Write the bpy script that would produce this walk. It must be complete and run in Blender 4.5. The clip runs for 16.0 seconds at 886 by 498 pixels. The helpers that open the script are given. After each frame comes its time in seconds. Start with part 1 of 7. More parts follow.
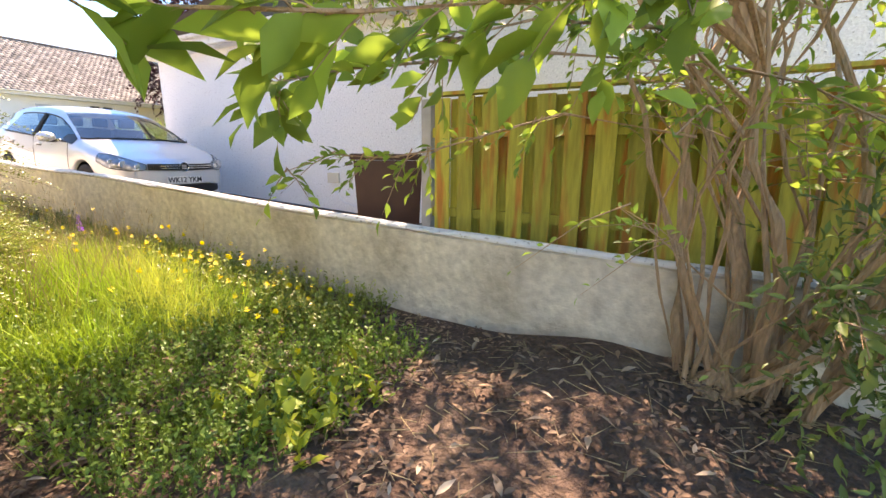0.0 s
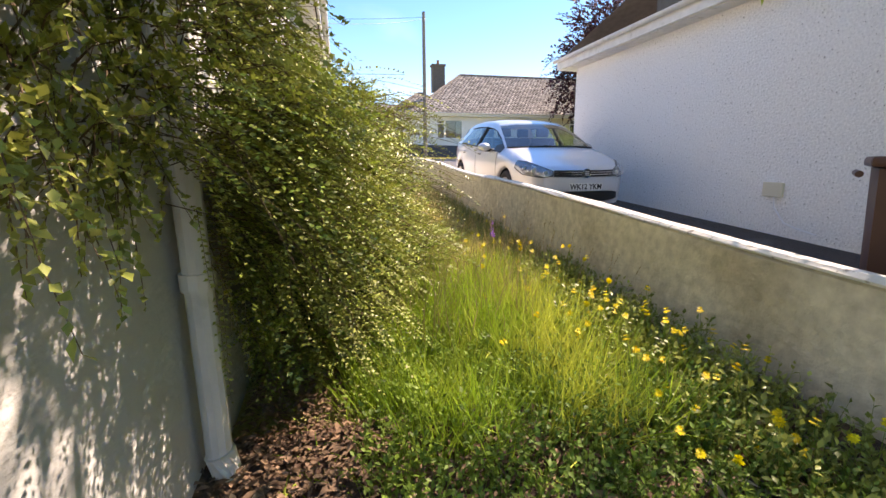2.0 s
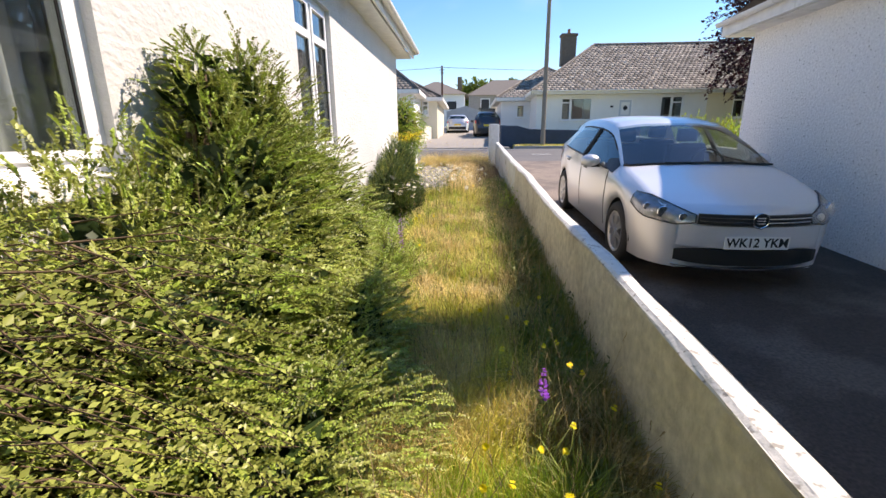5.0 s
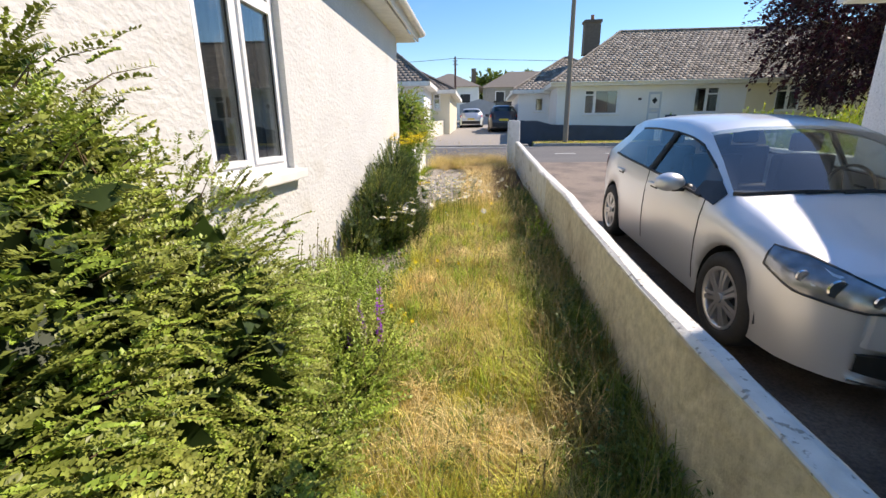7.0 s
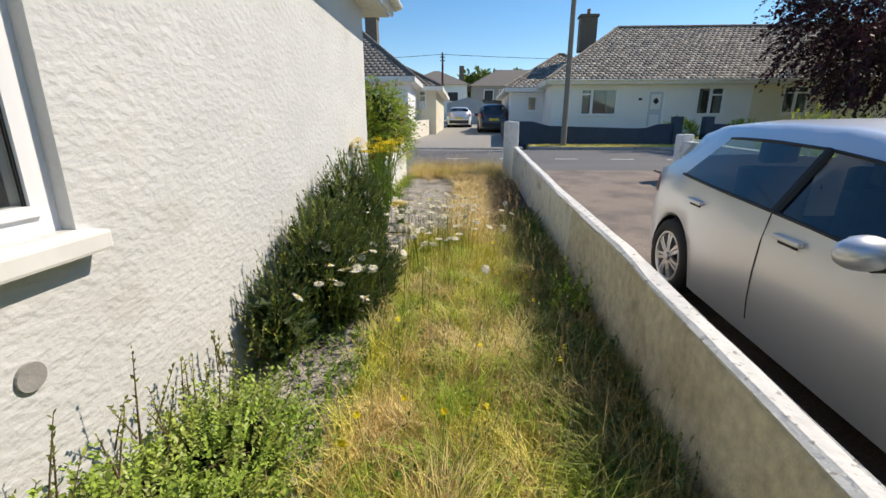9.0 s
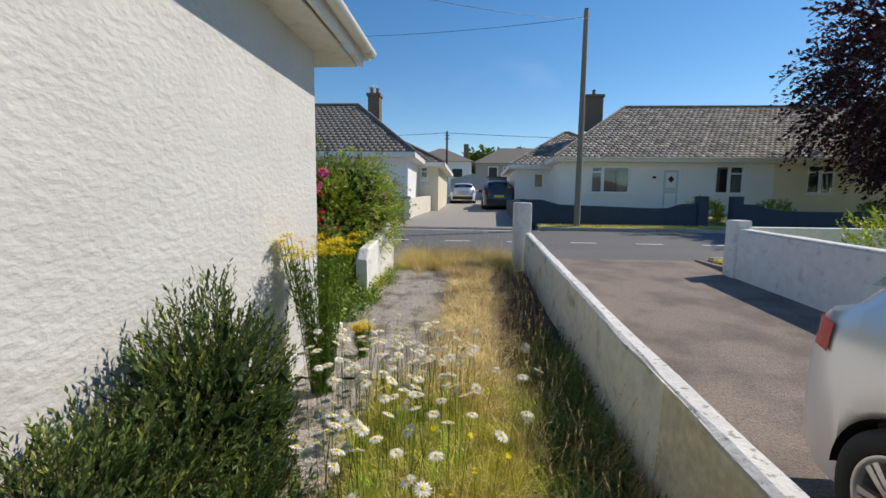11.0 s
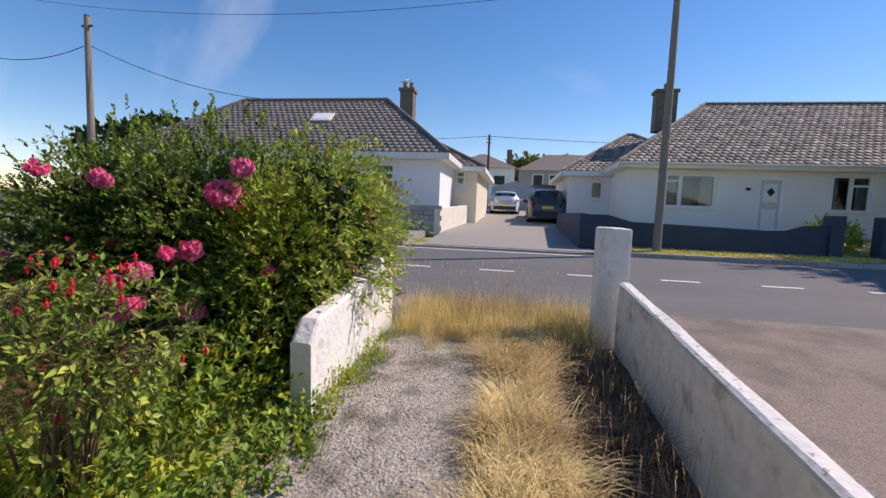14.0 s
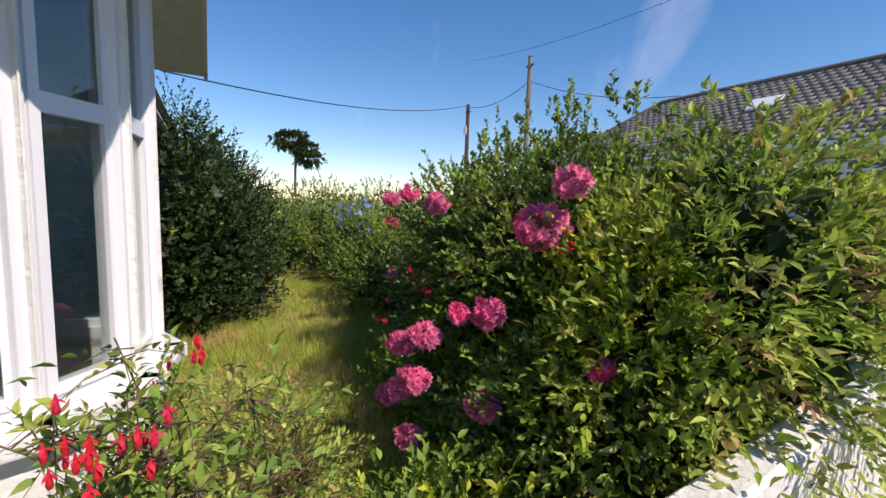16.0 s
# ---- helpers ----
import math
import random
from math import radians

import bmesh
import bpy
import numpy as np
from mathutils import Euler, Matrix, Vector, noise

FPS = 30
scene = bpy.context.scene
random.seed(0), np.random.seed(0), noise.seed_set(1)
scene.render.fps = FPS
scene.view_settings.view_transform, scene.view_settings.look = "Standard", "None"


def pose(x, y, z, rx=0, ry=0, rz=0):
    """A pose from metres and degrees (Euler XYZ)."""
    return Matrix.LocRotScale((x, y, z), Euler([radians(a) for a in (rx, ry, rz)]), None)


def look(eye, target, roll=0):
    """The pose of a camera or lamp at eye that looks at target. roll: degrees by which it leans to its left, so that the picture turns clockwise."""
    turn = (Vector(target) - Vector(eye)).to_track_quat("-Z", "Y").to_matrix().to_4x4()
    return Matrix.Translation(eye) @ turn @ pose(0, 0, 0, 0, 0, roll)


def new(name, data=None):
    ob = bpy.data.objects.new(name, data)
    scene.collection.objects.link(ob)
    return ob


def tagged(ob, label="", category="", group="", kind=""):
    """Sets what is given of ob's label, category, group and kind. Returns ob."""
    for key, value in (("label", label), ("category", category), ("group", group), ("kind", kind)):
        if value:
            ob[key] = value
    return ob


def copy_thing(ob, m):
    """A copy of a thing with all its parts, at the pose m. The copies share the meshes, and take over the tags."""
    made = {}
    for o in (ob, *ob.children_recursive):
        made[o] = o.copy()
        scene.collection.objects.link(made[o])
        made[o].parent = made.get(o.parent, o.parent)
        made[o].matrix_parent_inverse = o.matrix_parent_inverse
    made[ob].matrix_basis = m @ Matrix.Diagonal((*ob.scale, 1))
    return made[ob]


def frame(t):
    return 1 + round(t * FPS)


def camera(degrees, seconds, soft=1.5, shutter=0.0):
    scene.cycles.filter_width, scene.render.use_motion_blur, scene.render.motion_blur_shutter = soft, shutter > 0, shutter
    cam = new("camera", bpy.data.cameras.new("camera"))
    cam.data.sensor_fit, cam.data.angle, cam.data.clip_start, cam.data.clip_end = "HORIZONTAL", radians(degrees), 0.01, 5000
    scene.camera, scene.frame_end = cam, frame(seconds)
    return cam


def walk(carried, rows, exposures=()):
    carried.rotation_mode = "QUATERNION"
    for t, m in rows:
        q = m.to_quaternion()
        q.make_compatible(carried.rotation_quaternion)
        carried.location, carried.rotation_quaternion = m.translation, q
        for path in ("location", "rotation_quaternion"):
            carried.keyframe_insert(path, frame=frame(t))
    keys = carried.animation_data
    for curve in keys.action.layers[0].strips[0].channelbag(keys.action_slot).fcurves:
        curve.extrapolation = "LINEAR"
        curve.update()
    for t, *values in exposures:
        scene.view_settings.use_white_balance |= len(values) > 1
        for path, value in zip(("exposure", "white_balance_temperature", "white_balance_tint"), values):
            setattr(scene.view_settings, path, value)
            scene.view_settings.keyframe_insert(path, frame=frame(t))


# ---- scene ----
cam = camera(92.2, 16.0)
PATH = [
    (0, (-0.500, -0.500, 1.260), (1.221, 0.430, 0.844), 0.5),
    (0.5, (-0.418, -0.527, 1.242), (0.949, 0.863, 0.796), -1.8),
    (1, (-0.12, -0.263, 1.176), (0.818, 1.439, 0.702), -1.5),
    (1.5, (-0.096, 0.174, 1.172), (0.589, 1.989, 0.685), -1.0),
    (2, (-0.087, 0.459, 1.285), (0.369, 2.364, 0.882), -0.4),
    (2.5, (0.008, 0.838, 1.529), (0.379, 2.764, 1.134), -0.9),
    (3, (0.239, 1.22, 1.726), (0.58, 3.139, 1.275), -1.7),
    (3.5, (0.531, 1.469, 1.761), (0.739, 3.404, 1.302), -2.1),
    (6, (0.914, 3.059, 1.854), (0.735, 4.98, 1.326), -0.2),
    (6.5, (0.858, 3.497, 1.9), (0.67, 5.418, 1.378), -0.5),
    (7, (0.838, 3.994, 1.924), (0.667, 5.914, 1.391), -0.6),
    (7.5, (0.804, 4.42, 1.925), (0.645, 6.337, 1.378), -0.6),
    (8, (0.749, 4.882, 1.953), (0.609, 6.796, 1.388), -0.3),
    (8.5, (0.772, 5.384, 1.951), (0.649, 7.299, 1.386), -0.1),
    (9, (0.745, 5.821, 1.992), (0.636, 7.744, 1.453), 0.1),
    (9.5, (0.769, 6.314, 2.061), (0.657, 8.252, 1.581), 0.1),
    (10, (0.792, 6.878, 2.101), (0.671, 8.836, 1.71), -0.0),
    (12.3, (0.859, 8.999, 2.207), (0.719, 10.992, 2.107), 2.0),
    (12.5, (0.874, 9.246, 2.23), (0.741, 11.239, 2.124), 2.2),
    (13, (0.8, 9.802, 2.239), (0.665, 11.793, 2.112), 2.7),
    (13.5, (0.76, 10.298, 2.234), (0.56, 12.282, 2.082), 2.6),
    (14, (0.677, 10.801, 2.277), (0.357, 12.767, 2.093), 2.1),
    (14.5, (0.56, 11.301, 2.294), (0.092, 13.234, 2.085), 1.8),
    (14.9, (0.355, 11.691, 2.271), (-0.365, 13.536, 1.994), 4.5),
    (15, (0.368, 11.755, 2.291), (-0.522, 13.534, 2.078), 2.7),
    (15.3, (0.266, 11.932, 2.353), (-1.008, 13.462, 2.17), 3.1),
    (15.4, (0.215, 12.031, 2.364), (-1.178, 13.455, 2.192), 3.1),
    (15.5, (0.166, 12.108, 2.371), (-1.33, 13.425, 2.206), 3.0),
    (16, (0.024, 12.345, 2.419), (-1.719, 13.303, 2.21), 1.8),
]
walk(cam, [(t, look(eye, target, roll)) for t, eye, target, roll in PATH], [(0.0, 2.10, 8800, 30), (1.0, 1.82, 8700, 30), (2.0, 1.35, 8150, 27), (2.5, 1.24, 8100, 28), (3.5, 0.97, 7700, 24), (6.0, 0.84, 7500, 21), (8.0, 0.47, 7400, 15), (10.0, 0.18, 7200, 12), (12.5, -0.08, 7100, 17), (14.5, 0.22, 7250, 26), (15.2, 0.22, 7400, 25), (16.0, 0.22, 7000, 22)])

SUN_DIR = Vector((0.88, 0.40, 1.02)).normalized()
world = bpy.data.worlds.new("sky")
scene.world = world
world.use_nodes = True
wn = world.node_tree
sky = wn.nodes.new("ShaderNodeTexSky")
sky.sky_type, sky.sun_disc = "NISHITA", False
sky.sun_elevation = math.asin(SUN_DIR.z)
sky.sun_rotation = math.atan2(SUN_DIR.x, SUN_DIR.y)
sky.dust_density, sky.ozone_density, sky.air_density = 0.1, 3.0, 1.0
bg = wn.nodes["Background"]
bg.inputs["Strength"].default_value = 0.13
# thin streaks of high cloud
geo = wn.nodes.new("ShaderNodeTexCoord")
mp = wn.nodes.new("ShaderNodeMapping")
mp.inputs["Rotation"].default_value = (0.5, 0.9, 0.4)
mp.inputs["Scale"].default_value = (0.9, 5.0, 1.6)
wn.links.new(geo.outputs["Generated"], mp.inputs["Vector"])
cn = wn.nodes.new("ShaderNodeTexNoise")
cn.inputs["Scale"].default_value, cn.inputs["Detail"].default_value = 1.3, 5.0
wn.links.new(mp.outputs["Vector"], cn.inputs["Vector"])
cr = wn.nodes.new("ShaderNodeValToRGB")
cr.color_ramp.elements[0].position, cr.color_ramp.elements[1].position = 0.60, 0.86
cr.color_ramp.elements[1].color = (0.36, 0.36, 0.36, 1)
wn.links.new(cn.outputs["Fac"], cr.inputs["Fac"])
mx = wn.nodes.new("ShaderNodeMixRGB")
mx.inputs["Color2"].default_value = (7.0, 7.4, 8.0, 1)
wn.links.new(cr.outputs["Color"], mx.inputs["Fac"])
hs = wn.nodes.new("ShaderNodeHueSaturation")
hs.inputs["Saturation"].default_value, hs.inputs["Value"].default_value = 1.30, 1.05
wn.links.new(sky.outputs["Color"], hs.inputs["Color"])
wn.links.new(hs.outputs["Color"], mx.inputs["Color1"])
wn.links.new(mx.outputs["Color"], bg.inputs["Color"])
sun = new("sun", bpy.data.lights.new("sun", "SUN"))
sun.data.energy, sun.data.angle, sun.data.color = 4.1, radians(0.55), (1.0, 0.95, 0.87)
sun.matrix_world = look(SUN_DIR * 50, (0, 0, 0))


def G(y):
    """Height of the sloping ground at y."""
    return 0.14 + 0.054 * y


# ---- materials ----
def material(name, base, rough=0.8, var=0.25, scale=8.0, bump=0.0, bscale=60.0, metal=0.0, island=0.0, objrand=0.0,
             second=None, mask=(0.5, 0.65), mscale=1.5, spec=0.5, trans=0.0, coat=0.0, stretch=(1, 1, 1), sheen=0.0):
    m = bpy.data.materials.new(name)
    m.use_nodes = True
    nt = m.node_tree
    N, L = nt.nodes, nt.links
    p = N["Principled BSDF"]
    p.inputs["Roughness"].default_value = rough
    p.inputs["Metallic"].default_value = metal
    p.inputs["Specular IOR Level"].default_value = spec
    p.inputs["Coat Weight"].default_value = coat
    g = N.new("ShaderNodeNewGeometry")
    mp = N.new("ShaderNodeMapping")
    mp.inputs["Scale"].default_value = stretch
    L.new(g.outputs["Position"], mp.inputs["Vector"])
    n1 = N.new("ShaderNodeTexNoise")
    n1.inputs["Scale"].default_value, n1.inputs["Detail"].default_value = scale, 6.0
    L.new(mp.outputs["Vector"], n1.inputs["Vector"])
    rng = N.new("ShaderNodeMapRange")
    rng.inputs["From Min"].default_value, rng.inputs["From Max"].default_value = 0.25, 0.75
    rng.inputs["To Min"].default_value, rng.inputs["To Max"].default_value = 1 - var, 1 + var
    L.new(n1.outputs["Fac"], rng.inputs["Value"])
    col = N.new("ShaderNodeRGB")
    col.outputs[0].default_value = (*base, 1)
    out = col.outputs[0]
    if second:
        n2 = N.new("ShaderNodeTexNoise")
        n2.inputs["Scale"].default_value, n2.inputs["Detail"].default_value = mscale, 7.0
        L.new(mp.outputs["Vector"], n2.inputs["Vector"])
        r2 = N.new("ShaderNodeMapRange")
        r2.inputs["From Min"].default_value, r2.inputs["From Max"].default_value = mask
        L.new(n2.outputs["Fac"], r2.inputs["Value"])
        mm = N.new("ShaderNodeMixRGB")
        mm.inputs["Color2"].default_value = (*second, 1)
        L.new(r2.outputs["Result"], mm.inputs["Fac"])
        L.new(out, mm.inputs["Color1"])
        out = mm.outputs["Color"]
    val = rng.outputs["Result"]
    for amount, src in ((island, g.outputs["Random Per Island"]), (objrand, None)):
        if amount:
            if src is None:
                src = N.new("ShaderNodeObjectInfo").outputs["Random"]
            r = N.new("ShaderNodeMapRange")
            r.inputs["To Min"].default_value, r.inputs["To Max"].default_value = 1 - amount, 1 + amount
            L.new(src, r.inputs["Value"])
            mu = N.new("ShaderNodeMath")
            mu.operation = "MULTIPLY"
            L.new(val, mu.inputs[0])
            L.new(r.outputs["Result"], mu.inputs[1])
            val = mu.outputs[0]
    vm = N.new("ShaderNodeVectorMath")
    vm.operation = "SCALE"
    L.new(out, vm.inputs[0])
    L.new(val, vm.inputs["Scale"])
    L.new(vm.outputs[0], p.inputs["Base Color"])
    if trans:
        tr = N.new("ShaderNodeBsdfTranslucent")
        L.new(vm.outputs[0], tr.inputs["Color"])
        ms = N.new("ShaderNodeMixShader")
        ms.inputs[0].default_value = trans
        L.new(p.outputs[0], ms.inputs[1])
        L.new(tr.outputs[0], ms.inputs[2])
        L.new(ms.outputs[0], N["Material Output"].inputs["Surface"])
    if bump:
        n3 = N.new("ShaderNodeTexNoise")
        n3.inputs["Scale"].default_value, n3.inputs["Detail"].default_value = bscale, 5.0
        L.new(mp.outputs["Vector"], n3.inputs["Vector"])
        b = N.new("ShaderNodeBump")
        b.inputs["Strength"].default_value, b.inputs["Distance"].default_value = 1.0, bump
        L.new(n3.outputs["Fac"], b.inputs["Height"])
        L.new(b.outputs[0], p.inputs["Normal"])
    return m


def glass_material(name, tint=(0.85, 0.9, 0.9), rough=0.02, gloss=0.09):
    m = bpy.data.materials.new(name)
    m.use_nodes = True
    N, L = m.node_tree.nodes, m.node_tree.links
    N.remove(N["Principled BSDF"])
    gl, tr = N.new("ShaderNodeBsdfGlossy"), N.new("ShaderNodeBsdfTransparent")
    gl.inputs["Roughness"].default_value = rough
    tr.inputs["Color"].default_value = (*tint, 1)
    lw_ = N.new("ShaderNodeLayerWeight")
    lw_.inputs["Blend"].default_value = 0.5
    pw = N.new("ShaderNodeMath")
    pw.operation = "POWER"
    pw.inputs[1].default_value = 3.0
    L.new(lw_.outputs["Facing"], pw.inputs[0])
    fr = N.new("ShaderNodeMath")
    fr.operation = "MULTIPLY_ADD"
    fr.inputs[1].default_value, fr.inputs[2].default_value = 0.75, gloss
    L.new(pw.outputs[0], fr.inputs[0])
    ms = N.new("ShaderNodeMixShader")
    L.new(fr.outputs[0], ms.inputs[0])
    L.new(tr.outputs[0], ms.inputs[1])
    L.new(gl.outputs[0], ms.inputs[2])
    L.new(ms.outputs[0], N["Material Output"].inputs["Surface"])
    return m


M_RENDER = material("white_render", (0.60, 0.605, 0.59), 0.9, 0.06, 2.2, 0.011, 22.0, second=(0.55, 0.545, 0.51), mask=(0.58, 0.74), mscale=3.0, stretch=(1, 0.85, 1.25))
M_RENDER_N = material("neighbour_render", (0.90, 0.88, 0.84), 0.92, 0.12, 40.0, 0.018, 34.0, second=(0.42, 0.39, 0.35), mask=(0.63, 0.70), mscale=34.0)
M_FARWHITE = material("smooth_white_paint", (0.78, 0.79, 0.80), 0.85, 0.04, 1.0, 0.002, 30.0)
M_CREAM = material("cream_paint", (0.72, 0.66, 0.50), 0.85, 0.05, 1.0, 0.002, 30.0)
M_STONE_C = material("pale_cream_render", (0.72, 0.68, 0.58), 0.9, 0.08, 3.0, 0.003, 30.0)
M_WALLOLD = material("weathered_wall_render", (0.63, 0.575, 0.455), 0.95, 0.22, 16.0, 0.016, 22.0, second=(0.42, 0.36, 0.26), mask=(0.50, 0.74), mscale=1.9)
M_WALLPALE = material("stained_white_wall_paint", (0.70, 0.69, 0.64), 0.95, 0.14, 12.0, 0.012, 24.0, second=(0.36, 0.34, 0.27), mask=(0.56, 0.70), mscale=3.6)
M_COPING = material("white_coping_paint", (0.69, 0.68, 0.64), 0.9, 0.12, 12.0, 0.006, 40.0, second=(0.36, 0.34, 0.30), mask=(0.60, 0.66), mscale=30.0)
M_GWALL = material("white_garden_wall", (0.78, 0.77, 0.73), 0.9, 0.08, 9.0, 0.010, 26.0, second=(0.42, 0.40, 0.34), mask=(0.60, 0.80), mscale=5.0)
M_BLUEWALL = material("slate_blue_painted_wall", (0.035, 0.055, 0.085), 0.8, 0.15, 3.0, 0.004, 30.0)
M_BLOCK = material("grey_stone_block", (0.34, 0.33, 0.31), 0.9, 0.2, 6.0, 0.004, 40.0, objrand=0.2)
M_ASPH = material("dark_asphalt", (0.070, 0.053, 0.044), 0.92, 0.45, 55.0, 0.010, 110.0, second=(0.12, 0.098, 0.082), mask=(0.50, 0.62), mscale=1.6)
M_ROAD = material("road_asphalt", (0.125, 0.125, 0.125), 0.9, 0.18, 70.0, 0.004, 160.0, second=(0.16, 0.155, 0.15), mask=(0.4, 0.75), mscale=0.7, stretch=(0.3, 1, 1))
M_DRIVE = material("reddish_worn_drive", (0.245, 0.20, 0.165), 0.92, 0.34, 55.0, 0.010, 90.0, second=(0.15, 0.125, 0.11), mask=(0.44, 0.66), mscale=1.7)
M_PATH = material("old_concrete_path", (0.42, 0.38, 0.33), 0.95, 0.40, 38.0, 0.028, 55.0, second=(0.20, 0.18, 0.145), mask=(0.48, 0.66), mscale=3.4)
M_FARDRIVE = material("pale_concrete_drive", (0.30, 0.28, 0.25), 0.92, 0.12, 20.0, 0.003, 80.0)
M_LINE = material("road_marking_white", (0.62, 0.62, 0.60), 0.85, 0.18, 50.0)
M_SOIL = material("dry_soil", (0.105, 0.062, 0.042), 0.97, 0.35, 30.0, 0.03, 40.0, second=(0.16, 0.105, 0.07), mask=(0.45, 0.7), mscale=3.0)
M_SOD = material("thatch_ground", (0.42, 0.38, 0.14), 0.97, 0.35, 25.0, 0.03, 50.0, second=(0.20, 0.24, 0.07), mask=(0.45, 0.6), mscale=2.0)
M_SLATE = material("weathered_roof_slate", (0.225, 0.20, 0.17), 0.9, 0.25, 9.0, 0.003, 60.0, island=0.35, second=(0.40, 0.36, 0.30), mask=(0.5, 0.72), mscale=3.0)
M_SLATE2 = material("dark_roof_slate", (0.185, 0.165, 0.145), 0.9, 0.2, 9.0, 0.002, 60.0, island=0.07)
M_UPVC = material("white_upvc", (0.80, 0.81, 0.82), 0.35, 0.02, 2.0)
M_FASCIA = material("white_fascia_paint", (0.76, 0.75, 0.71), 0.6, 0.10, 8.0, second=(0.45, 0.43, 0.36), mask=(0.62, 0.8), mscale=6.0)
M_GASKET = material("black_rubber", (0.015, 0.015, 0.015), 0.6, 0.1)
# Dark colour stands in for the low light inside the rooms.
M_DARK = material("indoor_dimness_tone", (0.17, 0.155, 0.14), 0.9, 0.2)
M_CURTAIN = material("grey_net_curtain", (0.36, 0.37, 0.36), 0.9, 0.15, 4.0, stretch=(12, 12, 0.4))
M_ROOMDIM = material("room_dimness_net", (0.15, 0.138, 0.125), 0.95, 0.25, 5.0, stretch=(8, 8, 0.5))
M_GLASS = glass_material("window_glass", (0.75, 0.80, 0.80))
M_CARGLASS = glass_material("tinted_car_glass", (0.62, 0.70, 0.68))
M_PAINT = material("silver_metallic_paint", (0.68, 0.70, 0.73), 0.36, 0.03, 300.0, metal=0.55, coat=0.6)
M_SUVP = material("dark_grey_car_paint", (0.06, 0.06, 0.07), 0.3, 0.05, metal=0.5, coat=0.6)
M_BLACKP = material("black_plastic", (0.02, 0.02, 0.022), 0.45, 0.1)
M_TYRE = material("tyre_rubber", (0.022, 0.022, 0.022), 0.85, 0.2, 40.0)
M_ALLOY = material("alloy_wheel", (0.62, 0.62, 0.62), 0.35, 0.08, metal=0.85)
M_CHROME = material("chrome", (0.8, 0.8, 0.8), 0.12, 0.02, metal=1.0)
M_LAMP = material("headlamp_reflector", (0.36, 0.37, 0.39), 0.25, 0.5, 14.0, metal=0.7)
M_DOOR = material("blue_white_door_paint", (0.50, 0.56, 0.64), 0.5, 0.05)
M_RED = material("red_lens", (0.5, 0.02, 0.02), 0.2, 0.1)
M_PLATE = material("number_plate_white", (0.82, 0.82, 0.80), 0.4, 0.02)
M_PLATEY = material("number_plate_yellow", (0.75, 0.55, 0.05), 0.4, 0.02)
M_INK = material("plate_black", (0.01, 0.01, 0.01), 0.5, 0.0)
M_SEAT = material("dark_seat_fabric", (0.035, 0.035, 0.04), 0.9, 0.2)
M_BIN = material("brown_bin_plastic", (0.075, 0.030, 0.018), 0.5, 0.15, 6.0)
M_FENCE = material("green_fence_timber", (0.40, 0.36, 0.055), 0.85, 0.25, 10.0, 0.004, 30.0, objrand=0.25, second=(0.46, 0.19, 0.035), mask=(0.52, 0.62), mscale=2.4, stretch=(4, 4, 0.5))
M_POLE = material("grey_timber_pole", (0.24, 0.21, 0.17), 0.9, 0.2, 12.0, 0.004, 40.0, stretch=(6, 6, 0.4))
M_BARK = material("pale_brown_bark", (0.42, 0.27, 0.15), 0.95, 0.3, 25.0, 0.012, 30.0, stretch=(3, 3, 0.5))
M_TWIG = material("brown_twig", (0.13, 0.085, 0.05), 0.9, 0.25, 20.0)
M_DRYSTEM = material("dry_stalk", (0.36, 0.28, 0.15), 0.9, 0.25, 20.0, trans=0.15)


def leafmat(name, base, second, island=0.35, trans=0.28, rough=0.5, mscale=2.0, mask=(0.45, 0.6)):
    return material(name, base, rough, 0.2, 6.0, spec=0.28, island=island, trans=trans, second=second, mscale=mscale, mask=mask)


M_COTO = leafmat("small_dark_leaf", (0.22, 0.26, 0.055), (0.34, 0.37, 0.09), trans=0.2, rough=0.38)
M_COTO2 = leafmat("bright_small_leaf", (0.27, 0.38, 0.06), (0.39, 0.47, 0.09), trans=0.22, rough=0.4)
M_ROSEM = leafmat("rosemary_leaf", (0.09, 0.14, 0.05), (0.17, 0.23, 0.07))
M_BROAD = leafmat("broad_green_leaf", (0.23, 0.36, 0.05), (0.34, 0.46, 0.06), trans=0.45)
M_HEDGE = leafmat("hedge_leaf", (0.12, 0.18, 0.038), (0.25, 0.30, 0.065), trans=0.22, rough=0.38)
# Its dark tone also stands in for shade inside shrubs and on the left hedge.
M_HEDGEDK = leafmat("dark_and_shade_leaf", (0.03, 0.055, 0.015), (0.045, 0.08, 0.02))
M_BRONZE = leafmat("bronze_tinted_leaf", (0.43, 0.49, 0.10), (0.43, 0.25, 0.12), mscale=3.0, mask=(0.52, 0.64))
M_LIME = leafmat("lime_leaf", (0.42, 0.46, 0.04), (0.32, 0.40, 0.05))
M_COPPER = leafmat("copper_leaf", (0.045, 0.018, 0.022), (0.09, 0.02, 0.03), trans=0.25)
M_WEED = leafmat("weed_leaf", (0.21, 0.32, 0.05), (0.14, 0.24, 0.045))
M_GRASSG = leafmat("lush_grass", (0.34, 0.50, 0.05), (0.54, 0.58, 0.10), rough=0.6, mscale=1.5)
M_GRASSM = leafmat("meadow_grass", (0.66, 0.62, 0.12), (0.80, 0.64, 0.29), rough=0.6, mscale=2.2, mask=(0.42, 0.58))
# Darker copy of the grass colour, with the wall's shade painted in.
M_SHADEGRASS = leafmat("shaded_grass", (0.20, 0.25, 0.045), (0.38, 0.28, 0.11), rough=0.6, mscale=3.0)
M_STRAW = leafmat("straw_grass", (0.80, 0.66, 0.34), (0.56, 0.42, 0.20), rough=0.7, trans=0.25)
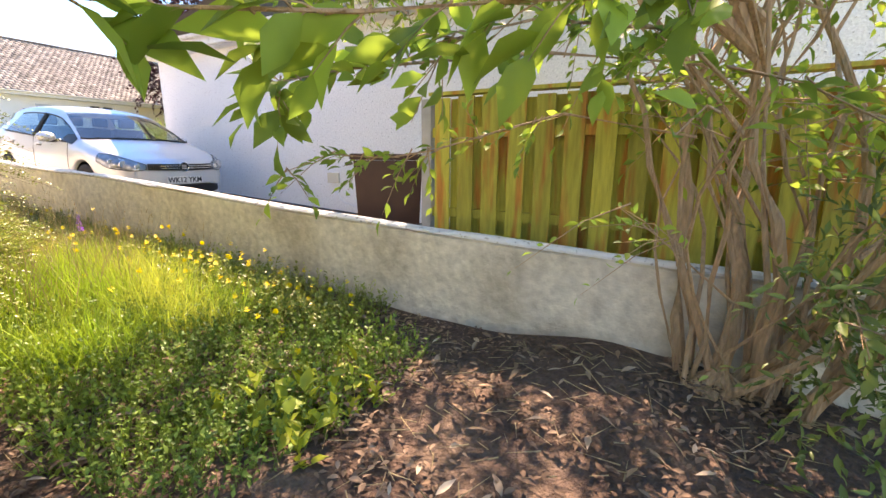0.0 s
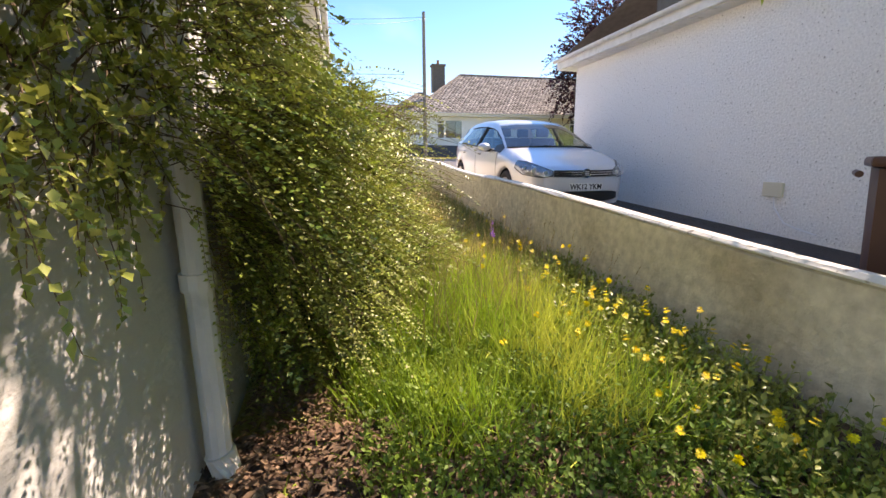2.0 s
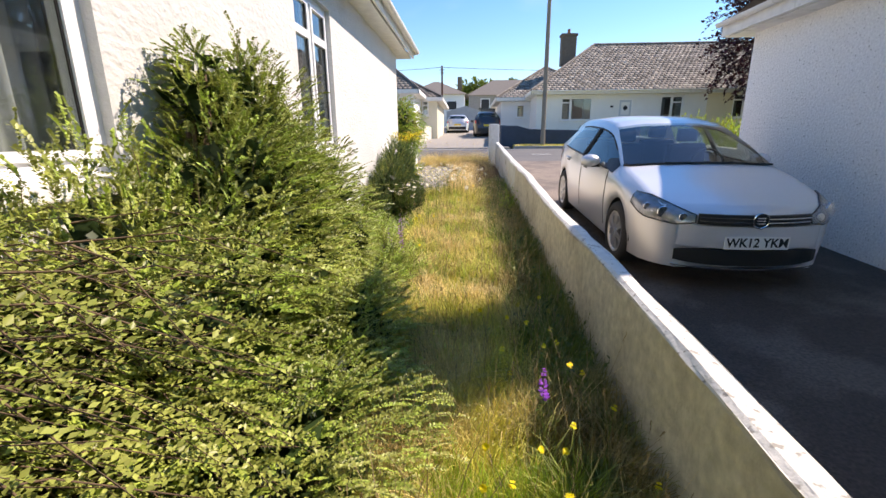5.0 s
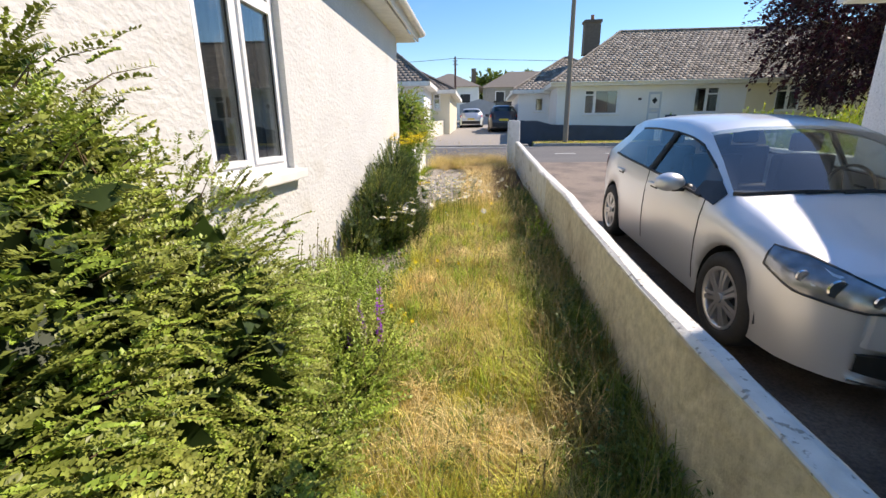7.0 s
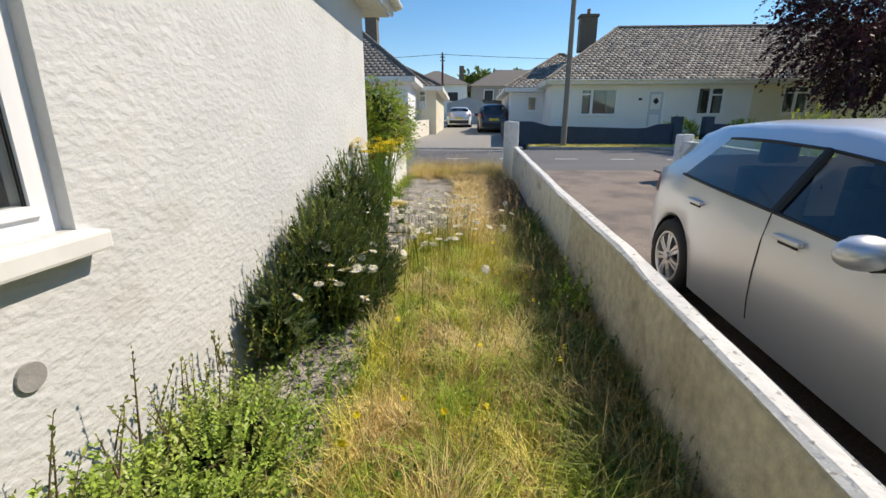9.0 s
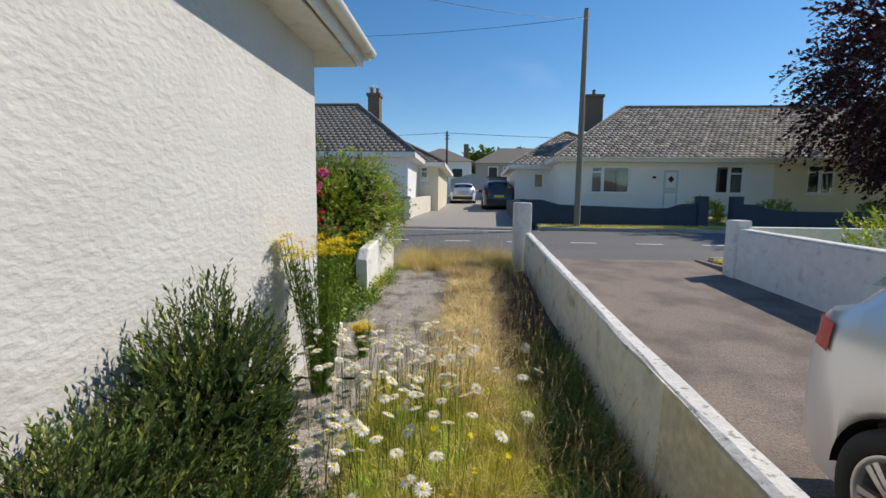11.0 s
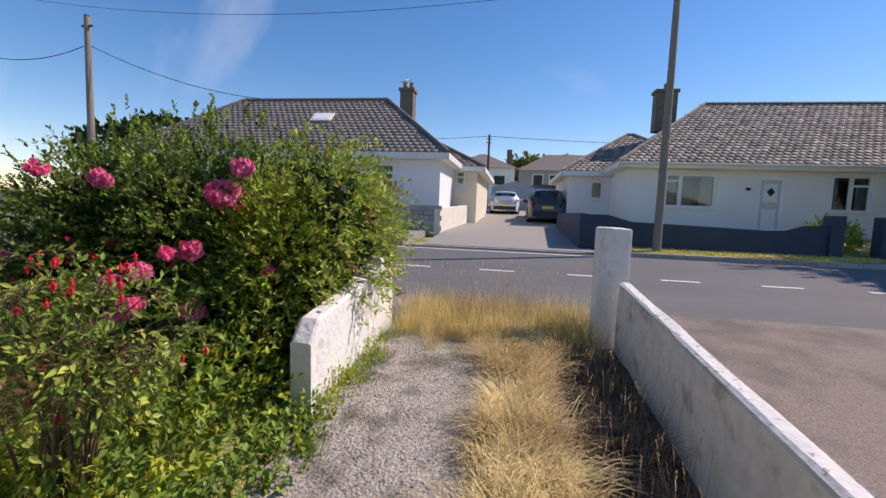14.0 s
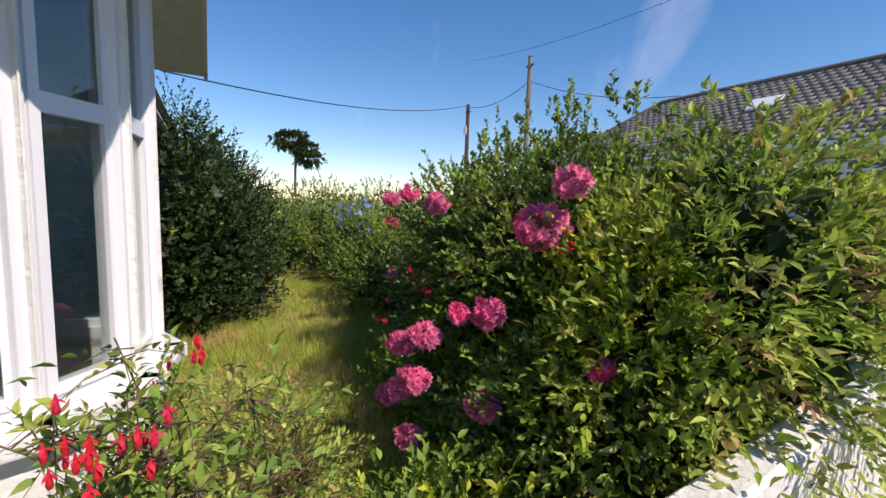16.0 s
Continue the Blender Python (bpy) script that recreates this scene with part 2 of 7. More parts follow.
M_LAWN = leafmat("lawn_grass", (0.40, 0.47, 0.08), (0.52, 0.44, 0.15), rough=0.6)
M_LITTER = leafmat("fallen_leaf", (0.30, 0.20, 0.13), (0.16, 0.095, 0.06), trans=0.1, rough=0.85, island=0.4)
M_PALELEAF = leafmat("pale_dead_leaf", (0.46, 0.38, 0.28), (0.34, 0.22, 0.13), trans=0.1, rough=0.8)
M_PINK = leafmat("pink_rose_petal", (0.98, 0.26, 0.46), (0.95, 0.12, 0.32), trans=0.3, island=0.3)
M_REDF = leafmat("red_flower_petal", (0.80, 0.03, 0.05), (0.75, 0.05, 0.14), trans=0.3)
M_YEL = leafmat("yellow_petal", (0.82, 0.70, 0.02), (0.80, 0.60, 0.015), trans=0.3)
M_WHITEF = leafmat("white_petal", (0.8, 0.78, 0.7), (0.75, 0.72, 0.62), trans=0.3)
M_PURPLE = leafmat("purple_petal", (0.28, 0.07, 0.5), (0.38, 0.1, 0.55), trans=0.3)
M_BLUEF = leafmat("blue_hydrangea_petal", (0.2, 0.3, 0.7), (0.3, 0.38, 0.72), trans=0.3)
M_GULL = material("gull_white", (0.7, 0.7, 0.7), 0.8, 0.1)
M_TERRA = material("terracotta", (0.30, 0.13, 0.07), 0.85, 0.15)


# ---- mesh helpers ----
def link_mesh(name, me, parent=None, mats=()):
    for m in mats:
        me.materials.append(m)
    ob = new(name, me)
    if parent:
        ob.parent = parent
    return ob


def part(name, bm, mat, parent=None, label="", smooth=False, kind=""):
    me = bpy.data.meshes.new(name)
    bmesh.ops.recalc_face_normals(bm, faces=bm.faces)
    bm.to_mesh(me)
    bm.free()
    if smooth:
        me.shade_smooth()
    return tagged(link_mesh(name, me, parent, (mat,)), label, kind=kind)


def npmesh(name, V, F, mat, parent=None, label="", kind="", smooth=False):
    me = bpy.data.meshes.new(name)
    V, F = np.asarray(V, np.float32), np.asarray(F, np.int32)
    k = F.shape[1]
    me.vertices.add(len(V))
    me.vertices.foreach_set("co", V.ravel())
    me.loops.add(F.size)
    me.loops.foreach_set("vertex_index", F.ravel())
    me.polygons.add(len(F))
    me.polygons.foreach_set("loop_start", np.arange(0, F.size, k, dtype=np.int32))
    me.update(calc_edges=True)
    if smooth:
        me.shade_smooth()
    return tagged(link_mesh(name, me, parent, (mat,)), label, kind=kind)


def base(name, x, y, z, rz=0.0, label="", category="", group="", rx=0.0):
    ob = new(name)
    ob.empty_display_size = 0.1
    ob.matrix_world = pose(x, y, z, rx, 0, rz)
    return tagged(ob, label, category, group)


def box(bm, x0, y0, z0, x1, y1, z1, bevel=0.0):
    vs = [bm.verts.new(p) for p in ((x0, y0, z0), (x1, y0, z0), (x1, y1, z0), (x0, y1, z0), (x0, y0, z1), (x1, y0, z1), (x1, y1, z1), (x0, y1, z1))]
    fs = [bm.faces.new([vs[i] for i in q]) for q in ((0, 3, 2, 1), (4, 5, 6, 7), (0, 1, 5, 4), (1, 2, 6, 5), (2, 3, 7, 6), (3, 0, 4, 7))]
    if bevel:
        es = list({e for f in fs for e in f.edges})
        bmesh.ops.bevel(bm, geom=es, offset=bevel, segments=2, affect="EDGES", profile=0.6)
    return bm


def boxpart(name, c, mat, parent=None, bevel=0.0, label="", kind=""):
    return part(name, box(bmesh.new(), *c, bevel), mat, parent, label, kind=kind)


def poly(bm, pts, depth_vec):
    a = [bm.verts.new(p) for p in pts]
    b = [bm.verts.new(Vector(p) + Vector(depth_vec)) for p in pts]
    bm.faces.new(a)
    bm.faces.new(b[::-1])
    for i in range(len(a)):
        j = (i + 1) % len(a)
        bm.faces.new((a[i], b[i], b[j], a[j]))
    return bm


def tube(bm, pts, radii, seg=8):
    rings = []
    pts = [Vector(p) for p in pts]
    for i, p in enumerate(pts):
        d = (pts[min(i + 1, len(pts) - 1)] - pts[max(i - 1, 0)]).normalized()
        u = d.orthogonal().normalized()
        v = d.cross(u)
        r = radii[i] if hasattr(radii, "__len__") else radii
        rings.append([bm.verts.new(p + (u * math.cos(a) + v * math.sin(a)) * r) for a in np.linspace(0, 2 * math.pi, seg, endpoint=False)])
    for a, b in zip(rings, rings[1:]):
        k = min(range(seg), key=lambda q: (a[0].co - b[q].co).length)
        b[:] = b[k:] + b[:k]
        for i in range(seg):
            bm.faces.new((a[i], a[(i + 1) % seg], b[(i + 1) % seg], b[i]))
    bm.faces.new(rings[0][::-1])
    bm.faces.new(rings[-1])
    return bm


RNG = np.random.default_rng(7)
RHOMB = (np.array([(0, 0, 0), (0.5, 0.45, 0.10), (0, 1, 0), (-0.5, 0.45, 0.10)]), np.array([(0, 1, 2), (0, 2, 3)]))
LEAF = (np.array([(0, 0, 0), (0.34, 0.28, 0.07), (0.36, 0.55, 0.08), (0, 1.0, -0.12), (-0.36, 0.55, 0.08), (-0.34, 0.28, 0.07), (0, 0.5, 0.0)]),
        np.array([(0, 1, 6), (1, 2, 6), (2, 3, 6), (3, 4, 6), (4, 5, 6), (5, 0, 6)]))
LEAF4 = (np.array([(0, 0, 0), (0.38, 0.42, 0.08), (0, 1.0, -0.10), (-0.38, 0.42, 0.08), (0, 0.5, 0.0)]), np.array([(0, 1, 4), (1, 2, 4), (2, 3, 4), (3, 0, 4)]))
BLADE = (np.array([(-0.5, 0, 0), (0.5, 0, 0), (0.36, 0.10, 0.55), (-0.36, 0.10, 0.55), (0.0, 0.42, 0.98)]), np.array([(0, 1, 2), (0, 2, 3), (3, 2, 4)]))


def scatter(tmpl, P, fwd, up, S):
    """Copies of a small leaf: y of the leaf goes along fwd, z along up."""
    TV, TF = tmpl
    fwd = fwd / (np.linalg.norm(fwd, axis=1, keepdims=True) + 1e-9)
    right = np.cross(fwd, up)
    right /= np.linalg.norm(right, axis=1, keepdims=True) + 1e-9
    up2 = np.cross(right, fwd)
    S = np.asarray(S)
    if S.ndim == 1:
        S = S[:, None] * np.ones(3)
    V = (P[:, None, :] + TV[None, :, 0, None] * S[:, None, 0:1] * right[:, None, :]
         + TV[None, :, 1, None] * S[:, None, 1:2] * fwd[:, None, :] + TV[None, :, 2, None] * S[:, None, 2:3] * up2[:, None, :])
    F = TF[None] + (np.arange(len(P)) * len(TV))[:, None, None]
    return V.reshape(-1, 3), F.reshape(-1, TF.shape[1])


def rdir(n):
    v = RNG.normal(size=(n, 3))
    return v / np.linalg.norm(v, axis=1, keepdims=True)


def blades(name, xy, h, w, mat, lean=0.5, label="", flat=None, wind=(0, 0), zf=None, kind="stuff"):
    n = len(xy)
    P = np.c_[xy, (zf(xy) if zf else G(xy[:, 1])) - 0.01]
    up = np.c_[RNG.normal(size=(n, 2)) * lean * 0.5 + np.array(wind), np.ones(n)]
    up /= np.linalg.norm(up, axis=1, keepdims=True)
    a = RNG.uniform(0, 2 * math.pi, n)
    f = np.c_[np.cos(a), np.sin(a), np.zeros(n)]
    hh = h * RNG.uniform(0.45, 1.15, n)
    f = f - (f * up).sum(1)[:, None] * up
    V, F = scatter(BLADE, P, f, up, np.c_[w * RNG.uniform(0.7, 1.3, n), hh * RNG.uniform(0.3, 1.0, n), hh])
    return npmesh(name, V, F, mat, None, label, kind)


def field(n, x0, x1, y0, y1, thr=None, sc=2.0):
    xy = np.c_[RNG.uniform(x0, x1, n), RNG.uniform(y0, y1, n)]
    if thr is not None:
        keep = np.array([noise.noise(Vector((x * sc, y * sc, 3.3))) > thr + RNG.normal() * 0.08 for x, y in xy])
        xy = xy[keep]
    return xy


def twigs(blobs, n, length, droop=0.3, upw=0.4, inner=0.5, rough=0.25, clip=None):
    """Start points and directions of shoots over a set of ellipsoids, leaving out those buried in another."""
    vol = np.array([r[0] * r[1] + r[1] * r[2] + r[0] * r[2] for c, r in blobs])
    which = RNG.choice(len(blobs), n, p=vol / vol.sum())
    C, R = np.array([b[0] for b in blobs], float)[which], np.array([b[1] for b in blobs], float)[which]
    d = rdir(n)
    lump = np.array([noise.noise(Vector(tuple(q * 2.3 + w * 7.1))) for q, w in zip(d, which)])
    rad = RNG.uniform(inner, 1.0, n) ** 0.6 * (1 + rough * lump)
    P = C + d * R * rad[:, None]
    keep = np.ones(n, bool)
    for c, r in blobs:
        q = (((P - np.array(c)) / np.array(r)) ** 2).sum(1)
        keep &= q > inner * 0.55
    if clip is not None:
        keep &= clip(P)
    P, d, R = P[keep], d[keep], R[keep]
    D = d / R
    D /= np.linalg.norm(D, axis=1, keepdims=True)
    D = D + rdir(len(P)) * 0.45 + np.array((0, 0, upw))
    D /= np.linalg.norm(D, axis=1, keepdims=True)
    return P, D, length * RNG.uniform(0.4, 1.2, len(P))


def dress(P, D, L, per, size, droop=0.3, spread=0.9, start=0.15, flat=False):
    """Leaves along shoots; flat ones stand in two rows, like a comb."""
    n = len(P)
    s = np.linspace(start, 1, per)[None, :] + RNG.uniform(-0.4, 0.4, (n, per)) / per
    pos = P[:, None] + D[:, None] * (L[:, None] * s)[..., None]
    pos[..., 2] -= droop * L[:, None] * s ** 2
    pos = pos.reshape(-1, 3)
    DD = np.repeat(D, per, axis=0)
    if flat:
        plane = rdir(n) * 0.55 + np.array((0.25, 0.1, 1.0)) + D * 0.3
        side = np.cross(D, plane)
        side /= np.linalg.norm(side, axis=1, keepdims=True) + 1e-9
        sgn = np.tile(np.where(np.arange(per) % 2 == 0, 1.0, -1.0), n)[:, None]
        fd = DD * 0.7 + np.repeat(side, per, axis=0) * sgn + rdir(n * per) * 0.3
        up = np.repeat(plane, per, axis=0) + rdir(n * per) * 0.35
    else:
        fd = DD + rdir(n * per) * spread
        up = rdir(n * per) * 0.65 + np.array((0, 0, 0.8)) + DD * 0.45
    sz = size * RNG.uniform(0.6, 1.25, n * per)
    return pos, fd, up, sz


def foliage(name, parent, P, D, L, per, size, mat, tmpl=RHOMB, wide=0.55, droop=0.3, spread=0.9, kind="stuff", label="", flat=False):
    pos, fd, up, sz = dress(P, D, L, per, size, droop, spread, flat=flat)
    V, F = scatter(tmpl, pos, fd, up, np.c_[sz * wide, sz, sz])
    return npmesh(name, V, F, mat, parent, label, kind)


def shoots(name, parent, P, D, L, mat, r=0.002, droop=0.3, keep=1.0):
    """Thin three-sided stems along the shoots."""
    m = RNG.uniform(size=len(P)) < keep
    P, D, L = P[m], D[m], L[m]
    n = len(P)
    s = np.array([-0.12, 0.35, 1.0])
    C = P[:, None] + D[:, None] * (L[:, None] * s)[..., None]
    C[..., 2] -= droop * L[:, None] * np.sign(s) * s ** 2
    a = np.cross(D, np.array((0.3, 0.2, 0.93)))
    a /= np.linalg.norm(a, axis=1, keepdims=True) + 1e-9
    b = np.cross(D, a)
    ang = np.array([0, 2.09, 4.19])
    off = (a[:, None] * np.cos(ang)[None, :, None] + b[:, None] * np.sin(ang)[None, :, None])
    taper = np.array([1.6, 1.0, 0.4])
    V = C[:, :, None, :] + off[:, None] * (r * taper)[None, :, None, None]
    V = V.reshape(-1, 3)
    F = []
    for k in range(2):
        for j in range(3):
            j2 = (j + 1) % 3
            F.append((k * 3 + j, k * 3 + j2, k * 3 + 3 + j2, k * 3 + 3 + j))
    F = (np.array(F)[None] + (np.arange(n) * 9)[:, None, None]).reshape(-1, 4)
    return npmesh(name, V, F, mat, parent, kind="stuff")


def stems(bm, root, n, spread, height, r, seed=0, bend=0.3, seg=6):
    rr = random.Random(seed)
    tips = []
    for i in range(n):
        a = rr.uniform(0, 2 * math.pi)
        p = Vector(root) + Vector((math.cos(a), math.sin(a), 0)) * rr.uniform(0, spread * 0.15)
        d = Vector((math.cos(a) * spread * rr.uniform(0.1, 1) / height, math.sin(a) * spread * rr.uniform(0.1, 1) / height, 1)).normalized()
        pts = [p.copy()]
        steps = 6
        hh = height * rr.uniform(0.7, 1.1)
        for k in range(steps):
            d = (d + Vector((rr.uniform(-1, 1), rr.uniform(-1, 1), 0)) * bend * 0.5).normalized()
            p = p + d * hh / steps
            pts.append(p.copy())
        tube(bm, pts, [r * (1 - 0.75 * k / steps) for k in range(steps + 1)], seg)
        tips.append((p, d))
    return tips


# ---- ground ----
def sheet(name, pts, mat, label, lift=0.0, t=0.04):
    """A flat piece of the sloping ground with a little thickness."""
    bm = bmesh.new()
    poly(bm, [(x, y, G(y) + lift) for x, y in pts], (0, 0, -t))
    return part(name, bm, mat, None, label, kind="structure")


def mound(x, y):
    """The soil banked up round the bush."""
    return 0.14 * np.exp(-((x - 1.5) ** 2 + (y + 0.75) ** 2) / 0.9)


def relief(name, x0, x1, y0, y1, nx, ny, mat, amp, sc, label, lift=0.0):
    X, Y = np.meshgrid(np.linspace(x0, x1, nx), np.linspace(y0, y1, ny))
    Z = G(Y) + lift + np.array([amp * noise.noise(Vector((x * sc, y * sc, 0))) for x, y in zip(X.ravel(), Y.ravel())]).reshape(X.shape)
    Z = Z + mound(X, Y)
    V = np.c_[X.ravel(), Y.ravel(), Z.ravel()]
    i = np.arange(nx * ny).reshape(ny, nx)
    F = np.c_[i[:-1, :-1].ravel(), i[:-1, 1:].ravel(), i[1:, 1:].ravel(), i[1:, :-1].ravel()]
    return npmesh(name, V, F, mat, None, label, "structure", True)


bmg = bmesh.new()
ys = [-400, -30, 0, 60, 400]
rows_g = [[bmg.verts.new((x, y, G(min(max(y, -30), 60)) - 0.14)) for x in (-400, 400)] for y in ys]
for a, b in zip(rows_g, rows_g[1:]):
    bmg.faces.new((a[0], a[1], b[1], b[0]))
part("ground", bmg, M_SOD, None, "rough grassy ground reaching the horizon", kind="structure")
relief("ground", -0.56, 1.74, -4.0, 15.3, 60, 260, M_SOD, 0.05, 1.3, "overgrown strip of ground beside the house wall", 0.0)
# Dark soil laid along the wall; its colour doubles as the wall's shadow.
relief("ground", 1.04, 1.70, 11.2, 15.1, 20, 100, M_SOIL, 0.03, 3.0, "bare soil strip, its dark colour doubling as the wall's shade", 0.035)
relief("ground", -14.0, -0.56, 11.4, 15.3, 90, 40, M_SOD, 0.05, 1.0, "overgrown front lawn soil", 0.0)
relief("ground", -7.0, 1.75, -4.0, 1.9, 90, 60, M_SOIL, 0.05, 2.0, "dry bare soil under the bush", 0.09)
relief("path", -0.56, 0.50, 10.9, 15.3, 40, 120, M_PATH, 0.012, 6.0, "cracked old concrete path with gravel", 0.045)
relief("path", -0.5, 0.12, 5.2, 10.9, 24, 120, M_PATH, 0.012, 6.0, "broken concrete strip along the house wall", 0.030)
sheet("driveway", [(1.745, -4), (5.0, -4), (5.0, 9.3), (1.745, 9.3)], M_ASPH, "dark asphalt driveway beside the house", 0.0)
sheet("driveway", [(1.745, 9.3), (5.2, 9.3), (5.2, 15.3), (5.4, 16.6), (-1.0, 16.6), (-0.9, 15.3), (1.745, 15.3)], M_DRIVE, "worn reddish concrete driveway apron", 0.002)
sheet("road", [(-60, 16.6), (70, 16.6), (70, 21.6), (-60, 21.6)], M_ROAD, "grey asphalt street", -0.004)
sheet("driveway", [(-1.7, 21.9), (2.75, 21.9), (2.75, 60), (-1.7, 60)], M_FARDRIVE, "pale concrete driveway across the street", 0.03, 0.2)
sheet("verge", [(2.95, 21.75), (70, 21.75), (70, 22.6), (2.95, 22.6)], M_SOD, "dry grass verge along the far kerb", 0.10, 0.2)
sheet("pavement", [(-60, 21.75), (-2.2, 21.75), (-2.2, 24.8), (-60, 24.8)], M_FARDRIVE, "concrete pavement in front of the stone wall", 0.09, 0.2)
sheet("verge", [(5.3, 15.3), (40, 15.3), (40, 16.6), (5.6, 16.6)], M_SOD, "grass verge beside the driveway mouth", 0.07, 0.2)
sheet("verge", [(-60, 15.3), (-0.95, 15.3), (-1.1, 16.6), (-60, 16.6)], M_SOD, "grass verge outside the garden", 0.06, 0.2)


def kerb_run(x0, x1, y, label, mat=M_BLOCK, h=0.10, step=0.915):
    k = base("kerb", x0, y, 0, 0, label, "kerb")
    n = int((x1 - x0) / step)
    me = None
    for i in range(n):
        if me is None:
            ob = boxpart("kerbstone", (0.006, -0.075, G(y) - 0.15, step - 0.006, 0.075, G(y) + h), mat, k, 0.012)
            me = ob.data
        else:
            ob = new("kerbstone", me)
            ob.parent = k
        ob.location.x = i * step
    return k


kerb_run(2.9, 36, 21.68, "grey concrete kerb along the far verge")
kerb_run(-30, -2.2, 21.68, "grey concrete kerb along the far pavement")
kerb_run(-2.1, 2.8, 21.76, "dropped concrete kerb at the far driveway", h=0.025)
kerb_run(5.55, 30, 16.6, "worn concrete kerb beside the drive mouth", h=0.08)
kerb_run(-20.4, -1.1, 16.6, "worn concrete kerb outside the garden", h=0.07)
kq = base("kerb", 5.32, 15.1, 0, 0, "rusty stained kerb edging the driveway mouth", "kerb")
boxpart("kerbstone", (-0.06, 0, G(15.1) - 0.1, 0.06, 1.5, G(15.8) + 0.07), M_DRIVE, kq, 0.012)

dash0 = base("road_marking", 0.08, 18.9, G(18.9) - 0.002, 0, "worn white centre line dash on the asphalt", "road marking", "centre line dashes", rx=3.1)
boxpart("paint", (0, -0.05, 0, 0.66, 0.05, 0.006), M_LINE, dash0)
for i in list(range(-6, 0)) + list(range(1, 9)):
    copy_thing(dash0, pose(0.08 + 1.62 * i, 18.9 - 0.01 * i, G(18.9) - 0.002, 3.1))
ln = base("road_marking", 0, 21.35, G(21.35) - 0.002, 0, "long white line across the far driveway mouth", "road marking", rx=3.1)
boxpart("paint", (-6.0, -0.045, 0, 2.9, 0.045, 0.006), M_LINE, ln)


# ---- walls ----
def panels(name, length, z0, z1, openings, thick, mat, parent=None, label="", kind="structure"):
    """A wall along x from 0 to length, its face at y=0 and its body behind at +y, with openings (x0, z0, x1, z1)."""
    bm = bmesh.new()
    xs = sorted({0, length, *[o[0] for o in openings], *[o[2] for o in openings]})
    for a, b in zip(xs, xs[1:]):
        cut = sorted((o[1], o[3]) for o in openings if o[0] < b - 1e-6 and o[2] > a + 1e-6)
        z = z0
        for lo, hi in cut:
            if lo > z:
                box(bm, a, 0, z, b, thick, lo)
            z = hi
        if z < z1:
            box(bm, a, 0, z, b, thick, z1)
    bmesh.ops.remove_doubles(bm, verts=bm.verts, dist=0.0005)
    inner = [f for f in bm.faces if len([g for g in bm.faces if g is not f and (g.calc_center_median() - f.calc_center_median()).length < 1e-4]) > 0] if len(bm.faces) < 400 else []
    bmesh.ops.delete(bm, geom=inner, context="FACES_ONLY")
    return part(name, bm, mat, parent, label, kind=kind)


def window(parent, x0, z0, x1, z1, mull=(0.5,), transoms=(), sill=0.08, name="window", label="white plastic framed window", curtain=True, fr=0.06, depth=0.09, open_top=False, category="window"):
    """A framed window in local wall axes: x along, y inwards, z up."""
    w = new(name)
    w.parent = parent
    tagged(w, label, category if parent is None else "", kind="")
    bm = bmesh.new()
    y0, y1 = 0.05, 0.05 + 0.07
    box(bm, x0, y0, z0, x0 + fr, y1, z1)
    box(bm, x1 - fr, y0, z0, x1, y1, z1)
    box(bm, x0 + fr, y0, z0, x1 - fr, y1, z0 + fr)
    box(bm, x0 + fr, y0, z1 - fr, x1 - fr, y1, z1)
    cols = [x0 + fr] + [x0 + (x1 - x0) * m for m in mull] + [x1 - fr]
    for m in cols[1:-1]:
        box(bm, m - fr * 0.6, y0, z0 + fr, m + fr * 0.6, y1, z1 - fr)
    part("window_frame", bm, M_UPVC, w, "white plastic frame")
    for i, (a, b) in enumerate(zip(cols, cols[1:])):
        a += 0 if i == 0 else fr * 0.6
        b -= 0 if i == len(cols) - 2 else fr * 0.6
        zs = [z0 + fr] + ([z0 + (z1 - z0) * transoms[i]] if i < len(transoms) and transoms[i] else []) + [z1 - fr]
        for j, (c, d) in enumerate(zip(zs, zs[1:])):
            s = 0.035
            bm = bmesh.new()
            yo = y0 - 0.015
            box(bm, a, yo, c, a + s, y1 - 0.02, d)
            box(bm, b - s, yo, c, b, y1 - 0.02, d)
            box(bm, a + s, yo, c, b - s, y1 - 0.02, c + s)
            box(bm, a + s, yo, d - s, b - s, y1 - 0.02, d)
            part("sash", bm, M_UPVC, w)
            boxpart("gasket", (a + s, yo + 0.012, c + s, a + s + 0.008, yo + 0.02, d - s), M_GASKET, w)
            boxpart("pane", (a + s, yo + 0.022, c + s, b - s, yo + 0.028, d - s), M_GLASS, w).visible_shadow = False
    if sill:
        boxpart("window_sill", (x0 - 0.05, -sill, z0 - 0.075, x1 + 0.05, 0.12, z0 - 0.004), M_FASCIA, w, 0.012, "white painted sill")
    if curtain:
        n = 40
        X = np.linspace(x0 + 0.05, x1 - 0.05, n)
        keep = (X < x0 + (x1 - x0) * 0.28) | (X > x1 - (x1 - x0) * 0.28)
        for side, sel in (("l", X < x0 + (x1 - x0) * 0.28), ("r", X > x1 - (x1 - x0) * 0.28)):
            xs = X[sel]
            ysn = 0.24 + 0.025 * np.sin(xs * 70)
            V = np.r_[np.c_[xs, ysn, np.full(len(xs), z0)], np.c_[xs, ysn, np.full(len(xs), z1)]]
            k = len(xs)
            F = np.array([(q, q + 1, q + 1 + k, q + k) for q in range(k - 1)])
            npmesh("curtain", V, F, M_CURTAIN, w, "grey net curtain", smooth=True)
    return w


